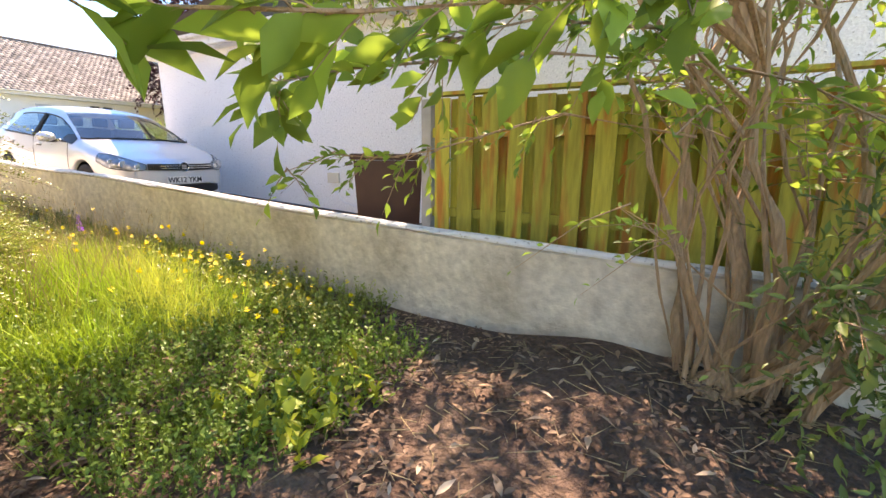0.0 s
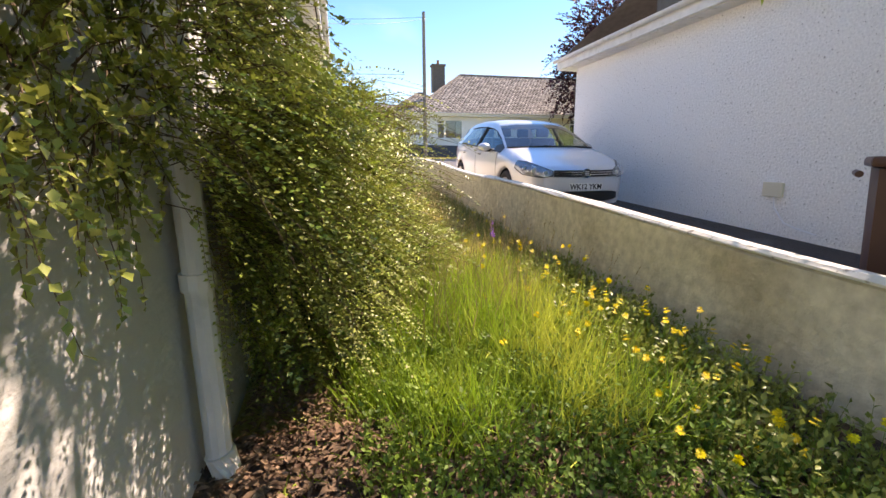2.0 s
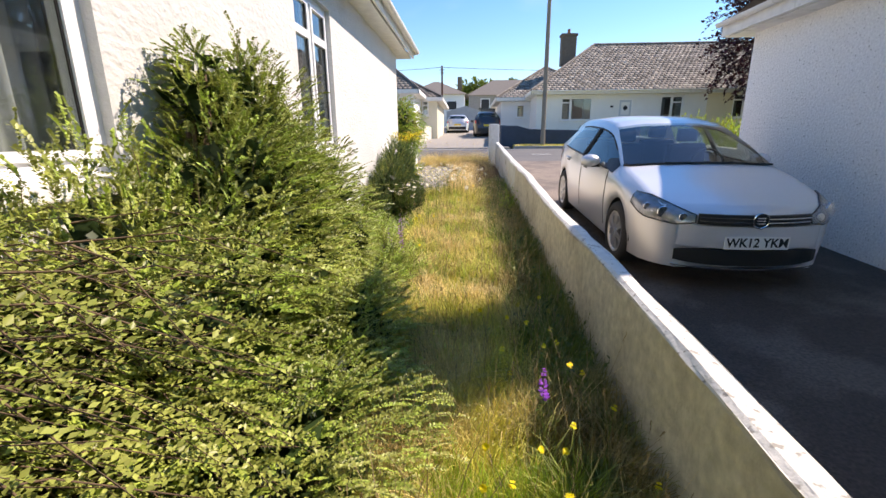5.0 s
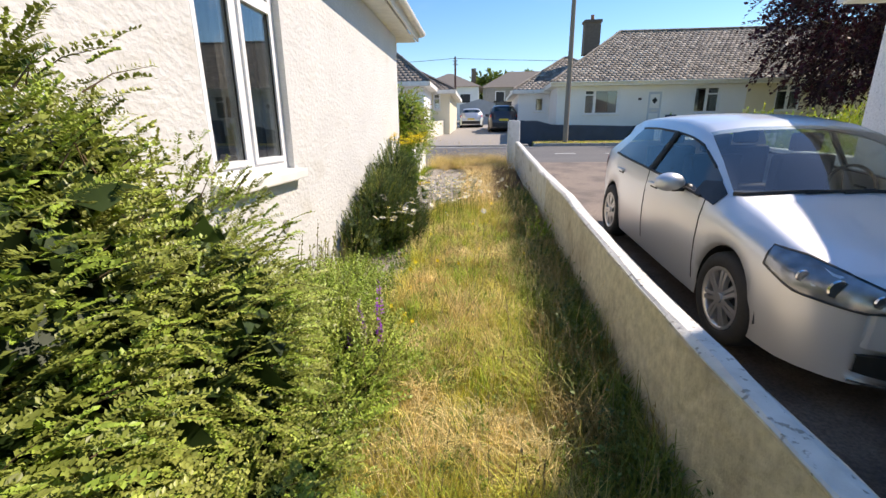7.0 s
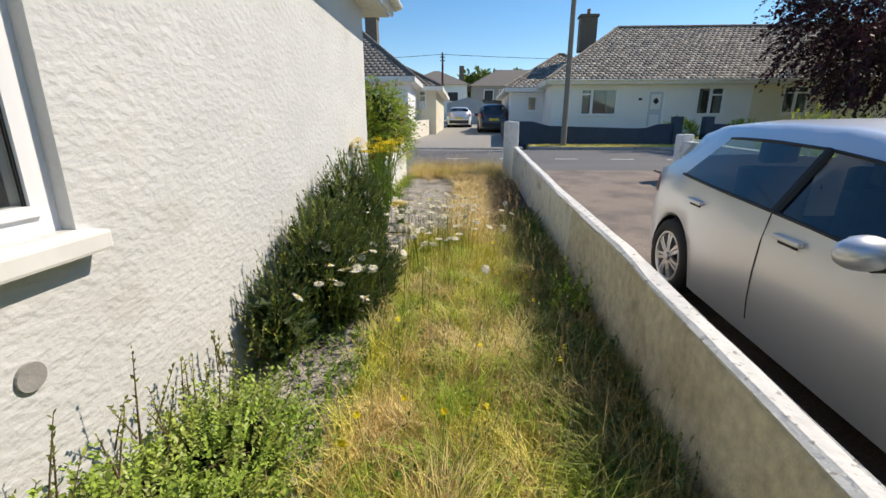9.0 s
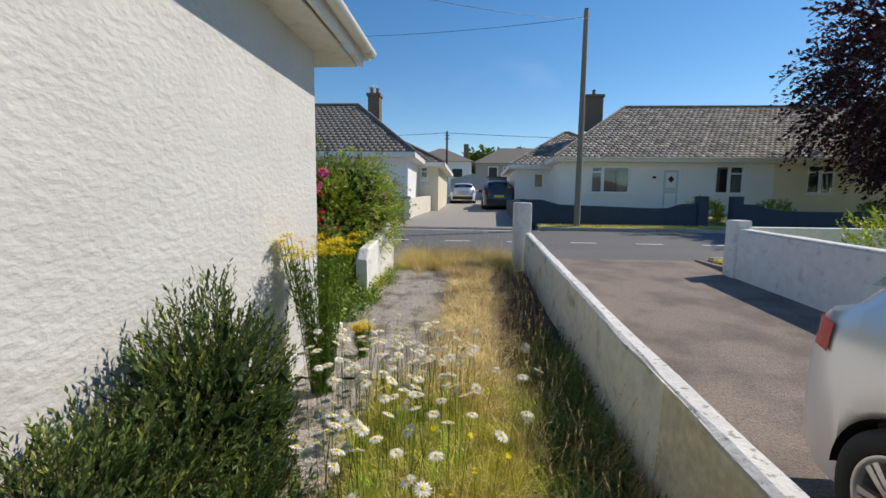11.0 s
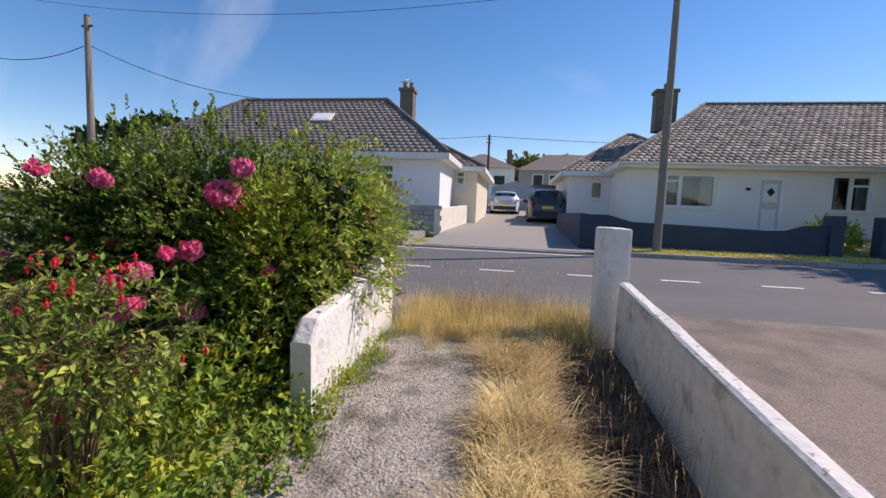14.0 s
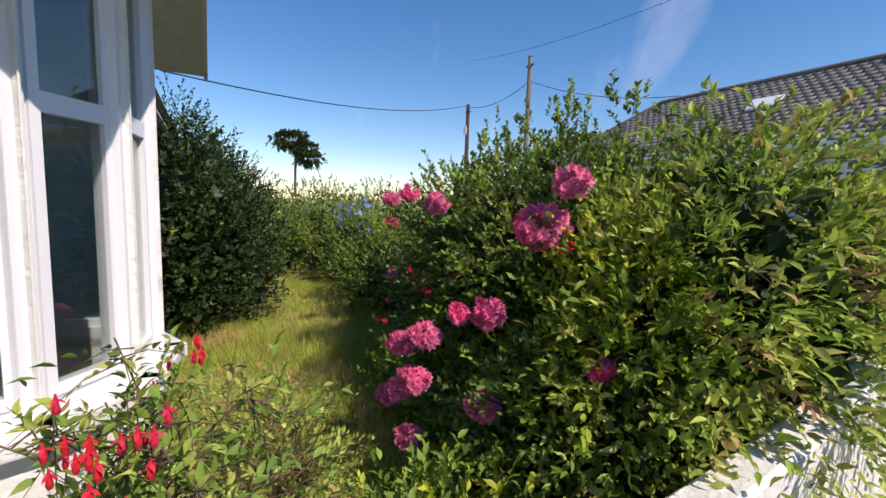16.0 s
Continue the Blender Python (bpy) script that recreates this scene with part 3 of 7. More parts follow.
def along(name, x, y, rz, label, kind="structure"):
    ob = new(name)
    ob.matrix_world = pose(x, y, 0, 0, 0, rz)
    return tagged(ob, label, kind=kind)


# the house walked past: its long side wall faces +x, the front faces +y
HX, HY0, HY1, ZE = -0.55, 0.30, 11.42, 3.42
side = along("wall_east", HX, HY1, -90, "white textured render house wall with two windows")
# local x runs from the street corner back (y falls), local y goes into the house
W2 = (HY1 - 7.13, 1.67, HY1 - 6.14, 3.07)
W1 = (HY1 - 4.05, 1.66, HY1 - 2.86, 3.07)
side.matrix_world = pose(HX, HY1, 0, 0, 0, -90)
side.matrix_world = Matrix(((0, -1, 0, HX), (-1, 0, 0, HY1), (0, 0, 1, 0), (0, 0, 0, 1)))
panels("wall_face", HY1 - HY0, -0.4, ZE + 0.05, [W2, W1], 0.28, M_RENDER, side, "", "")
window(side, *W2, curtain=False, mull=(0.52,), transoms=(0.75, 0.75), name="window", label="white plastic window with open casement and sill")
window(side, *W1, curtain=False, mull=(0.55,), transoms=(0.75, 0.75), name="window", label="white plastic window with blue-grey glass above the shrub")


def net(parent, x0, x1, z0, z1, mat, label):
    """A gathered curtain hanging close behind a window."""
    xs = np.linspace(x0, x1, 60)
    yy = 0.20 + 0.018 * np.sin(xs * 90) + 0.008 * np.sin(xs * 37)
    V = np.r_[np.c_[xs, yy, np.full(60, z0)], np.c_[xs, yy, np.full(60, z1)]]
    npmesh("curtain", V, np.array([(q, q + 1, q + 61, q + 60) for q in range(59)]), mat, parent, label, smooth=True)


# The brownish sheets are added to give the tone of the dim room.
net(side, W2[0] + 0.02, W2[2] - 0.02, W2[1], W2[3], M_ROOMDIM, "brownish sheet standing in for the dim room behind the glass")
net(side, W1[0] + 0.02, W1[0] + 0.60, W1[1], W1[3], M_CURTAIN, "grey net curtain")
net(side, W1[0] + 0.62, W1[2] - 0.02, W1[1], W1[3], M_ROOMDIM, "brownish sheet standing in for the dim room behind the glass")
bmv = bmesh.new()
tube(bmv, [(0, 0, 0), (0.012, 0, 0)], 0.045, 20)
vent = base("wall_vent", HX, 6.87, 1.28, 0, "small round grey vent cap on the white wall", "vent")
part("cap", bmv, M_BLOCK, vent)

front = along("wall_north", HX - 0.28, HY1, 180, "white render front wall of the house")
panels("wall_face", 11.44, -0.4, ZE + 0.05, [(0.90, 1.60, 2.20, 3.35)], 0.28, M_RENDER, front, "", "")
# the bay: five narrow lights set in a bow
BOW = [(-1.66, 11.44), (-1.80, 11.84), (-2.11, 12.08), (-2.51, 12.13), (-2.88, 11.97), (-3.06, 11.44)]
for i, (p, q) in enumerate(zip(BOW, BOW[1:])):
    wide = math.hypot(q[0] - p[0], q[1] - p[1])
    facet = along("bay_facet", p[0], p[1], math.degrees(math.atan2(q[1] - p[1], q[0] - p[0])), "bay window facet over a roughcast base wall")
    panels("wall_face", wide, -0.4, 3.5, [(0.004, 1.66, wide - 0.004, 3.42)], 0.12, M_GWALL, facet, "", "")
    window(facet, 0.004, 1.66, wide - 0.004, 3.42, mull=(), transoms=(0.60,), name="window", label="tall narrow white bay window light with dark glass", sill=0.09, fr=0.045, depth=0.06, curtain=False)
    if i:
        post = new("corner_post")
        post.parent = facet
        post = tagged(post, "white corner post of the bay")
        boxpart("post_face", (-0.035, 0.03, 1.66, 0.035, 0.11, 3.42), M_UPVC, post, 0.006)


bk = along("wall_south", HX - 0.28, HY0, 180, "white render rear wall of the house")
panels("wall_face", 11.7, -0.4, 3.47, [], 0.28, M_RENDER, bk, "", "")
bk.matrix_world = pose(HX - 11.98, HY0, 0)
boxpart("wall_west", (-12.55, 0.95, -0.4, -12.27, 11.42, 3.47), M_RENDER, None, 0, "white render far wall of the house", "structure")
boxpart("floor", (-12.27, 1.23, 0.86, -0.83, 11.14, 0.9), M_DARK, None, 0, "indoor floor, dimness put into its colour", "structure")
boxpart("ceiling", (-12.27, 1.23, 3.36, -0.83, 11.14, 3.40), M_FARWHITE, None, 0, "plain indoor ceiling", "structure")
boxpart("wall_inner", (-3.4, 1.23, 0.9, -3.3, 11.14, 3.36), M_DARK, None, 0, "indoor partition wall, dimness put into its colour", "structure")


def slates(name, parent, p0, u, v, nu, nv, mat, wid=0.25, gauge=0.22, clip=None, label=""):
    """Courses of overlapping slates: p0 eave corner, u along the eave, v up the slope (unit vectors)."""
    u, v = np.array(u, float), np.array(v, float)
    nrm = np.cross(u, v)
    if nrm[2] < 0:
        nrm = -nrm
    I, J = np.meshgrid(np.arange(nu), np.arange(nv))
    I, J = I.ravel(), J.ravel()
    P = np.array(p0) + u * ((I + 0.5 * (J % 2))[:, None] * wid) + v * (J[:, None] * gauge)
    if clip is not None:
        mid = P + u * wid / 2 + v * gauge / 2
        P = P[clip(mid)]
    n = len(P)
    h0 = 0.013 + RNG.uniform(0, 0.006, n)
    g = gauge * 1.12
    a = 0.008
    w = wid - a
    corners = [(0, 0, 0), (w, 0, 0), (w, g, -0.008), (0, g, -0.008)]
    top = [P + u * c[0] + v * (c[1] + RNG.uniform(-0.006, 0.006, n)[:, None]) + nrm * (h0 + c[2])[:, None] for c in corners]
    bot = [P + u * c[0] + v * c[1] + nrm * 0.0 for c in corners]
    V = np.stack(top + bot, axis=1).reshape(-1, 3)
    F = np.array([(0, 1, 2, 3), (0, 4, 5, 1), (1, 5, 6, 2), (3, 2, 6, 7), (0, 3, 7, 4)])
    F = (F[None] + (np.arange(n) * 8)[:, None, None]).reshape(-1, 4)
    return npmesh(name, V, F, mat, parent, label, "stuff")


def hip_roof(x0, x1, y0, y1, ze, zr, mat, label, wid=0.25, gauge=0.22, gable_l=False, gable_r=False, facing=("S",), ov=0.0, hips=True):
    """A pitched roof, ridge along x; the slopes that are seen get slates of their own."""
    r = base("roof", (x0 + x1) / 2, (y0 + y1) / 2, ze, 0, label, "roof")
    r.matrix_world = Matrix.Identity(4)
    tagged(r, kind="structure")
    ym, h = (y0 + y1) / 2, (y1 - y0) / 2
    a, b = (x0 if gable_l else x0 + h), (x1 if gable_r else x1 - h)
    bm = bmesh.new()
    P = [bm.verts.new(p) for p in ((x0, y0, ze), (x1, y0, ze), (x1, y1, ze), (x0, y1, ze), (a, ym, zr), (b, ym, zr))]
    for q in ((0, 1, 5, 4), (1, 2, 5), (2, 3, 4, 5), (3, 0, 4), (3, 2, 1, 0)):
        bm.faces.new([P[i] for i in q])
    part("roof_deck", bm, mat, r)
    rise = zr - ze
    sl = math.hypot(rise, h)
    v = np.array((0, h / sl, rise / sl))
    nv = int(sl / gauge)
    for f in facing:
        if f == "S":
            slates("slates", r, (x0, y0, ze), (1, 0, 0), v, int((x1 - x0) / wid), nv, mat, wid, gauge,
                   lambda m: (m[:, 0] > x0 + ((m[:, 1] - y0) if not gable_l else 0)) & (m[:, 0] < x1 - ((m[:, 1] - y0) if not gable_r else 0)))
        if f == "E":
            ve = np.array((-h / sl, 0, rise / sl))
            slates("slates", r, (x1, y0, ze), (0, 1, 0), ve, int((y1 - y0) / wid), nv, mat, wid, gauge,
                   lambda m: (m[:, 1] > y0 + (x1 - m[:, 0])) & (m[:, 1] < y1 - (x1 - m[:, 0])))
        if f == "W":
            vw = np.array((h / sl, 0, rise / sl))
            slates("slates", r, (x0, y0, ze), (0, 1, 0), vw, int((y1 - y0) / wid), nv, mat, wid, gauge,
                   lambda m: (m[:, 1] > y0 + (m[:, 0] - x0)) & (m[:, 1] < y1 - (m[:, 0] - x0)))
    bm = bmesh.new()
    for p, q in (((a, ym, zr), (b, ym, zr)), ((x0, y0, ze), (a, ym, zr)), ((x1, y0, ze), (b, ym, zr))):
        tube(bm, [Vector(p) + Vector((0, 0, 0.03)), Vector(q) + Vector((0, 0, 0.03))], 0.07, 6)
    part("ridge_tiles", bm, mat, r)
    bm = bmesh.new()
    box(bm, x0 + 0.02, y0 - 0.04, ze - 0.2, x1 - 0.02, y0 + 0.0, ze + 0.0)
    box(bm, x1, y0, ze - 0.2, x1 + 0.03, y1, ze)
    box(bm, x0 - 0.03, y0, ze - 0.2, x0, y1, ze)
    part("fascia", bm, M_FASCIA, r, "white fascia board")
    boxpart("soffit", (x0 + 0.02, y0 + 0.02, ze - 0.21, x1 - 0.02, y1 - 0.02, ze - 0.19), M_FASCIA, r, 0, "white soffit board")
    return r


own = hip_roof(-12.8, -0.27, 0.65, 11.86, ZE + 0.17, 7.0, M_SLATE2, "dark slate hipped roof of the white house", facing=())
gut = base("gutter", -0.21, 6.3, ZE, 0, "white plastic gutter under the eave", "gutter")


def gutter(parent, p, q, mat=M_FASCIA, r=0.055, name="gutter_run"):
    bm = bmesh.new()
    p, q = Vector(p), Vector(q)
    d = (q - p).normalized()
    s = d.cross(Vector((0, 0, 1))).normalized()
    prof = [s * (math.cos(a) * r) + Vector((0, 0, -math.sin(a) * r)) for a in np.linspace(0, math.pi, 9)]
    prof += [s * (math.cos(a) * (r - 0.006)) + Vector((0, 0, -math.sin(a) * (r - 0.006))) for a in np.linspace(math.pi, 0, 9)]
    A, B = [bm.verts.new(p + o) for o in prof], [bm.verts.new(q + o) for o in prof]
    for i in range(len(prof)):
        j = (i + 1) % len(prof)
        bm.faces.new((A[i], A[j], B[j], B[i]))
    bm.faces.new(A)
    bm.faces.new(B[::-1])
    ob = part(name, bm, mat, parent)
    ob.matrix_parent_inverse = parent.matrix_world.inverted()
    return ob


gutter(gut, (-0.18, 0.65, ZE + 0.14), (-0.18, 11.9, ZE + 0.10))
gutter(gut, (-0.2, 11.93, ZE + 0.10), (-1.28, 11.93, ZE + 0.10))
bay_roof = base("bay_roof", -2.6, 12.13, 3.5, 0, "flat white boarded bay roof edge", "roof")
tagged(bay_roof, kind="structure")
boxpart("bay_soffit", (-1.95, -0.8, 0.0, 1.42, 0.20, 0.05), M_FASCIA, bay_roof, 0, "white soffit board")
boxpart("bay_fascia", (-1.97, 0.20, -0.02, 1.44, 0.23, 0.20), M_FASCIA, bay_roof, 0.004, "white fascia board")
boxpart("bay_deck", (-1.95, -0.8, 0.06, 1.42, 0.20, 0.20), M_SLATE2, bay_roof)

pipe = base("drainpipe", -0.49, 1.75, G(1.75), 0, "cream painted drainpipe on the rendered wall", "drainpipe")
bm = bmesh.new()
tube(bm, [(0, 0, 0.16), (0, 0, 3.3)], 0.038, 12)
part("pipe", bm, M_FASCIA, pipe)
bm = bmesh.new()
tube(bm, [(0, 0, 0.18), (0.02, 0.0, 0.09), (0.10, 0, 0.03)], [0.045, 0.045, 0.045], 12)
part("shoe", bm, M_FASCIA, pipe)
for z in (0.7, 1.9, 3.0):
    bm = bmesh.new()
    tube(bm, [(0, 0, z), (0, 0, z + 0.05)], 0.047, 12)
    part("bracket", bm, M_FASCIA, pipe)

stub = base("edging_slab", -0.62, 11.76, G(11.7), 0, "long pale worn stone slab lying beside the house corner", "slab")
slab = boxpart("block", (-0.06, -0.24, -0.05, 0.06, 0.24, 0.13), M_GWALL, stub, 0.02)
slab.rotation_euler = (0.03, 0.05, radians(-14))



# ---- the garden walls ----
def run_wall(name, pts_top, x0, x1, base_drop, mat, label, cop=None, seg=0.25, wob=0.010):
    """A wall along y with an uneven top: pts_top (y, z)."""
    w = base(name, 0, 0, 0, 0, label, "wall")
    tagged(w, kind="structure")
    ys = np.arange(pts_top[0][0], pts_top[-1][0] + 1e-6, seg)
    zt = np.interp(ys, [p[0] for p in pts_top], [p[1] for p in pts_top])

    def strip(nm, xa, xb, za, zb, m, wv, lab=""):
        rows = []
        bm = bmesh.new()
        for i, y in enumerate(ys):
            q = [noise.noise(Vector((y * 1.7, k * 5.0, 1))) * wv for k in range(8)]
            ring = [(xa + q[0], za(i)), (xa + q[1], (za(i) + zb(i)) / 2), (xa + q[2], zb(i) - 0.015), (xa + 0.02 + q[3], zb(i) + q[3]),
                    (xb - 0.02 + q[4], zb(i) + q[4]), (xb + q[5], zb(i) - 0.015), (xb + q[6], (za(i) + zb(i)) / 2), (xb + q[7], za(i))]
            rows.append([bm.verts.new((x, y, z)) for x, z in ring])
        for a, b in zip(rows, rows[1:]):
            for k in range(8):
                bm.faces.new((a[k], b[k], b[(k + 1) % 8], a[(k + 1) % 8]))
        bm.faces.new(rows[0])
        bm.faces.new(rows[-1][::-1])
        return part(nm, bm, m, w, lab)

    ch = 0.022 if cop else 0.0
    strip("wall_body", x0, x1, lambda i: G(ys[i]) - base_drop, lambda i: zt[i] - ch, mat, wob)
    if cop:
        strip("coping", x0 - 0.003, x1 + 0.006, lambda i: zt[i] - ch, lambda i: zt[i], cop, wob * 0.8, "white painted coping with worn edges")
    return w


cop_pts = [(-4.0, 0.66), (0.3, 0.82), (2.0, 0.90), (3.2, 0.98), (4.9, 1.08), (6.3, 1.12), (7.5, 1.20), (8.4, 1.28), (10.7, 1.38), (12.0, 1.46), (13.1, 1.53), (15.08, 1.66)]
def wall_part(y0, y1):
    return [(y0, float(np.interp(y0, [p[0] for p in cop_pts], [p[1] for p in cop_pts])))] + [p for p in cop_pts if y0 < p[0] < y1] + [(y1, float(np.interp(y1, [p[0] for p in cop_pts], [p[1] for p in cop_pts])))]


run_wall("garden_wall", wall_part(-4.0, 9.75), 1.695, 1.79, 0.3, M_WALLOLD, "long low weathered rendered garden wall with white coping", M_COPING, wob=0.018)
run_wall("garden_wall", wall_part(9.75, 15.08), 1.695, 1.79, 0.3, M_WALLPALE, "stained white painted end of the garden wall", M_COPING, wob=0.018)
pier = base("gate_pier", 1.65, 15.22, G(15.2), 0, "white painted square pier ending the garden wall", "pier")
tagged(pier, kind="structure")
bm = box(bmesh.new(), -0.145, -0.15, -0.2, 0.145, 0.15, 1.20, 0.03)
for vtx in bm.verts:
    vtx.co += Vector([noise.noise(vtx.co * 5 + Vector((i * 9.0, 0, 0))) * 0.012 for i in range(3)])
part("pier_block", bm, M_GWALL, pier)
run_wall("garden_wall", [(13.38, 1.36), (13.5, 1.50), (14.3, 1.60), (15.05, 1.80), (15.3, 1.82)], -0.75, -0.60, 0.3, M_GWALL, "thick lumpy white garden wall with mossy stains", None, 0.12, 0.018)
run_wall("garden_wall", [(9.3, 1.58), (12.0, 1.66), (15.2, 1.78)], 5.14, 5.32, 0.3, M_GWALL, "neighbour white garden wall beside the driveway", M_COPING)
nw = base("garden_wall", 7.4, 15.2, G(15.2), 0, "neighbour white front garden wall along the street", "wall")
tagged(nw, kind="structure")
boxpart("wall_body", (-2.27, -0.1, -0.2, 8.0, 0.1, 0.84), M_GWALL, nw, 0.02)
boxpart("pier_block", (-2.30, -0.16, -0.2, -2.06, 0.16, 0.95), M_GWALL, nw, 0.03)

# ---- the neighbour's building along the drive ----
NX = 5.0
nwall = along("wall_west", NX, -6.0, 0, "neighbour pebble-dashed pale house wall along the drive")
nwall.matrix_world = Matrix(((0, 1, 0, NX), (1, 0, 0, -6.0), (0, 0, 1, 0), (0, 0, 0, 1)))
panels("wall_face", 15.25, -0.4, 3.35, [], 0.3, M_RENDER_N, nwall, "", "")
nf = along("wall_north", 14.0, 9.25, 180, "neighbour pale house front wall")
panels("wall_face", 9.0, -0.4, 3.35, [], 0.3, M_RENDER_N, nf, "", "")
nf.matrix_world = Matrix(((1, 0, 0, 5.3), (0, -1, 0, 9.25), (0, 0, 1, 0), (0, 0, 0, 1)))
nroof = hip_roof(4.72, 15.0, -6.3, 9.55, 3.42, 7.1, M_SLATE2, "neighbour dark slate hipped roof with white fascia", facing=("W",))
gut2 = base("gutter", 4.66, 3, 3.3, 0, "neighbour grey gutter with a leaning downpipe", "gutter")
gutter(gut2, (4.63, -6.2, 3.42), (4.63, 9.55, 3.40))
meter = base("meter_box", 4.985, 4.55, 0.84, 0, "small cream electric meter box on the pale wall", "meter box")
boxpart("cover", (-0.03, -0.12, 0, 0.012, 0.12, 0.17), M_CREAM, meter, 0.008)
bm = bmesh.new()
tube(bm, [(-0.01, -0.02, 0.0), (-0.02, -0.05, -0.12), (-0.10, -0.25, -0.28), (-0.25, -0.5, -0.30), (-0.5, -0.9, -0.30)], 0.008, 6)
part("cable", bm, M_UPVC, meter, "white loose cable")


# ---- across the street ----
def chimney(x, y, z0, z1, w, d, mat, label, pots=2, gull=False):
    c = base("chimney", x, y, z0, 0, label, "chimney")
    boxpart("shaft", (-w / 2, -d / 2, 0, w / 2, d / 2, z1 - z0 - 0.22), mat, c, 0.01)
    boxpart("cap", (-w / 2 - 0.06, -d / 2 - 0.06, z1 - z0 - 0.218, w / 2 + 0.06, d / 2 + 0.06, z1 - z0 - 0.08), mat, c, 0.01)
    for i in range(pots):
        bm = bmesh.new()
        px = (i - (pots - 1) / 2) * w * 0.5
        tube(bm, [(px, 0, z1 - z0 - 0.08), (px, 0, z1 - z0 + 0.18), (px, 0, z1 - z0 + 0.22)], [0.10, 0.085, 0.10], 12)
        part("pot", bm, M_TERRA, c, "terracotta chimney pot")
    if gull:
        bm = bmesh.new()
        tube(bm, [(-0.22, 0, 0.12), (-0.1, 0, 0.13), (0.05, 0, 0.17), (0.14, 0, 0.24), (0.2, 0, 0.25), (0.25, 0, 0.24)], [0.01, 0.06, 0.08, 0.04, 0.035, 0.008], 8)
        g = base("gull_figure", x - w * 0.25, y, z1 + 0.135, 20, "white gull shape perched on the chimney", "bird figure")
        part("shape", bm, M_GULL, g)


M_STACK = material("chimney_render", (0.16, 0.13, 0.10), 0.9, 0.2, 8.0)
# right-hand bungalow
RB = along("wall_south", 4.72, 27.7, 0, "white rendered front wall of the bungalow opposite")
RW = [(1.36, 2.67, 3.10, 3.90), (4.50, 1.78, 5.28, 3.80), (6.76, 2.68, 8.0, 3.95)]
panels("wall_face", 9.24, 1.2, 4.22, RW, 0.28, M_FARWHITE, RB, "", "")
window(RB, *RW[0], mull=(0.31,), transoms=(0.78, 0), label="white window with one top light and grey blind", sill=0.07, fr=0.05)
window(RB, *RW[2], mull=(0.5,), transoms=(0, 0.72), label="white window with net curtains and open top light", sill=0.07, fr=0.05)
door = new("door")
door.parent = RB
tagged(door, "white panelled front door with a black diamond light")
boxpart("door_frame", (4.50, 0.02, 1.78, 4.56, 0.12, 3.80), M_UPVC, door)
boxpart("door_frame", (5.22, 0.02, 1.78, 5.28, 0.12, 3.80), M_UPVC, door)
boxpart("door_frame", (4.56, 0.02, 3.74, 5.22, 0.12, 3.80), M_UPVC, door)
boxpart("door_leaf", (4.56, 0.05, 1.80, 5.22, 0.10, 3.74), M_DOOR, door, 0.006)
for z0, z1 in ((1.9, 2.7), (2.95, 3.62)):
    boxpart("door_panel", (4.66, 0.035, z0, 5.12, 0.052, z1), M_FARWHITE, door, 0.008)
bm = bmesh.new()
poly(bm, [(4.89, 0.03, 3.16), (5.03, 0.03, 3.32), (4.89, 0.03, 3.48), (4.75, 0.03, 3.32)], (0, -0.012, 0))
part("diamond_light", bm, M_INK, door, "black diamond shaped light")
boxpart("letterbox", (4.75, 0.025, 2.80, 5.03, 0.045, 2.86), M_ALLOY, door, 0.004)
sign = base("house_number", 8.78, 27.69, 3.35, 0, "small black house number plate beside the door", "sign")
boxpart("plate", (0, -0.01, 0, 0.16, 0.006, 0.10), M_INK, sign)
RC = along("wall_south", 13.964, 27.7, 0, "cream rendered front wall of the adjoining bungalow")
CW = [(1.37, 2.72, 2.56, 4.0), (4.0, 3.1, 4.7, 3.95), (7.0, 2.7, 8.6, 3.95)]
panels("wall_face", 16.0, 1.2, 4.22, CW, 0.28, M_CREAM, RC, "", "")
for i, c in enumerate(CW):
    window(RC, *c, mull=(0.5,) if i != 1 else (), transoms=(0.75, 0.75), label="white window with top lights in the cream wall", sill=0.07, fr=0.05)
for x in (4.72, 29.68):
    boxpart("wall_side", (x, 27.98, 1.2, x + 0.28, 35.7, 4.22), M_FARWHITE, None, 0, "white end wall of the bungalow opposite", "structure")
boxpart("wall_back", (4.72, 35.7, 1.2, 29.96, 35.98, 4.22), M_FARWHITE, None, 0, "white back wall of the bungalow opposite", "structure")
boxpart("wall_inner", (5.0, 31.0, 1.2, 29.68, 31.1, 4.2), M_DARK, None, 0, "bungalow partition wall, dimness put into its colour", "structure")
hip_roof(4.35, 30.4, 27.3, 36.0, 4.25, 7.30, M_SLATE, "weathered lichen-grey slate hipped roof of the bungalow opposite", facing=("S", "W"))
g3 = base("gutter", 17, 27.2, 4.2, 0, "white gutter along the bungalow eave", "gutter")
gutter(g3, (4.3, 27.2, 4.22), (30.4, 27.2, 4.22))
chimney(7.25, 32.3, 6.2, 8.15, 0.9, 0.6, M_STACK, "dark brown rendered chimney behind the hip", 1)
RWg = along("wall_south", 2.95, 30.2, 0, "white rendered side wing wall with a small window")
panels("wall_face", 5.0, 1.2, 4.12, [(0.92, 2.95, 1.45, 3.75)], 0.28, M_FARWHITE, RWg, "", "")
window(RWg, 0.92, 2.95, 1.45, 3.75, mull=(), label="small white side window with dark glass", sill=0.06, fr=0.05, curtain=False)
boxpart("wall_side", (2.95, 30.48, 1.2, 3.23, 36.0, 4.12), M_FARWHITE, None, 0, "white side wall of the wing", "structure")
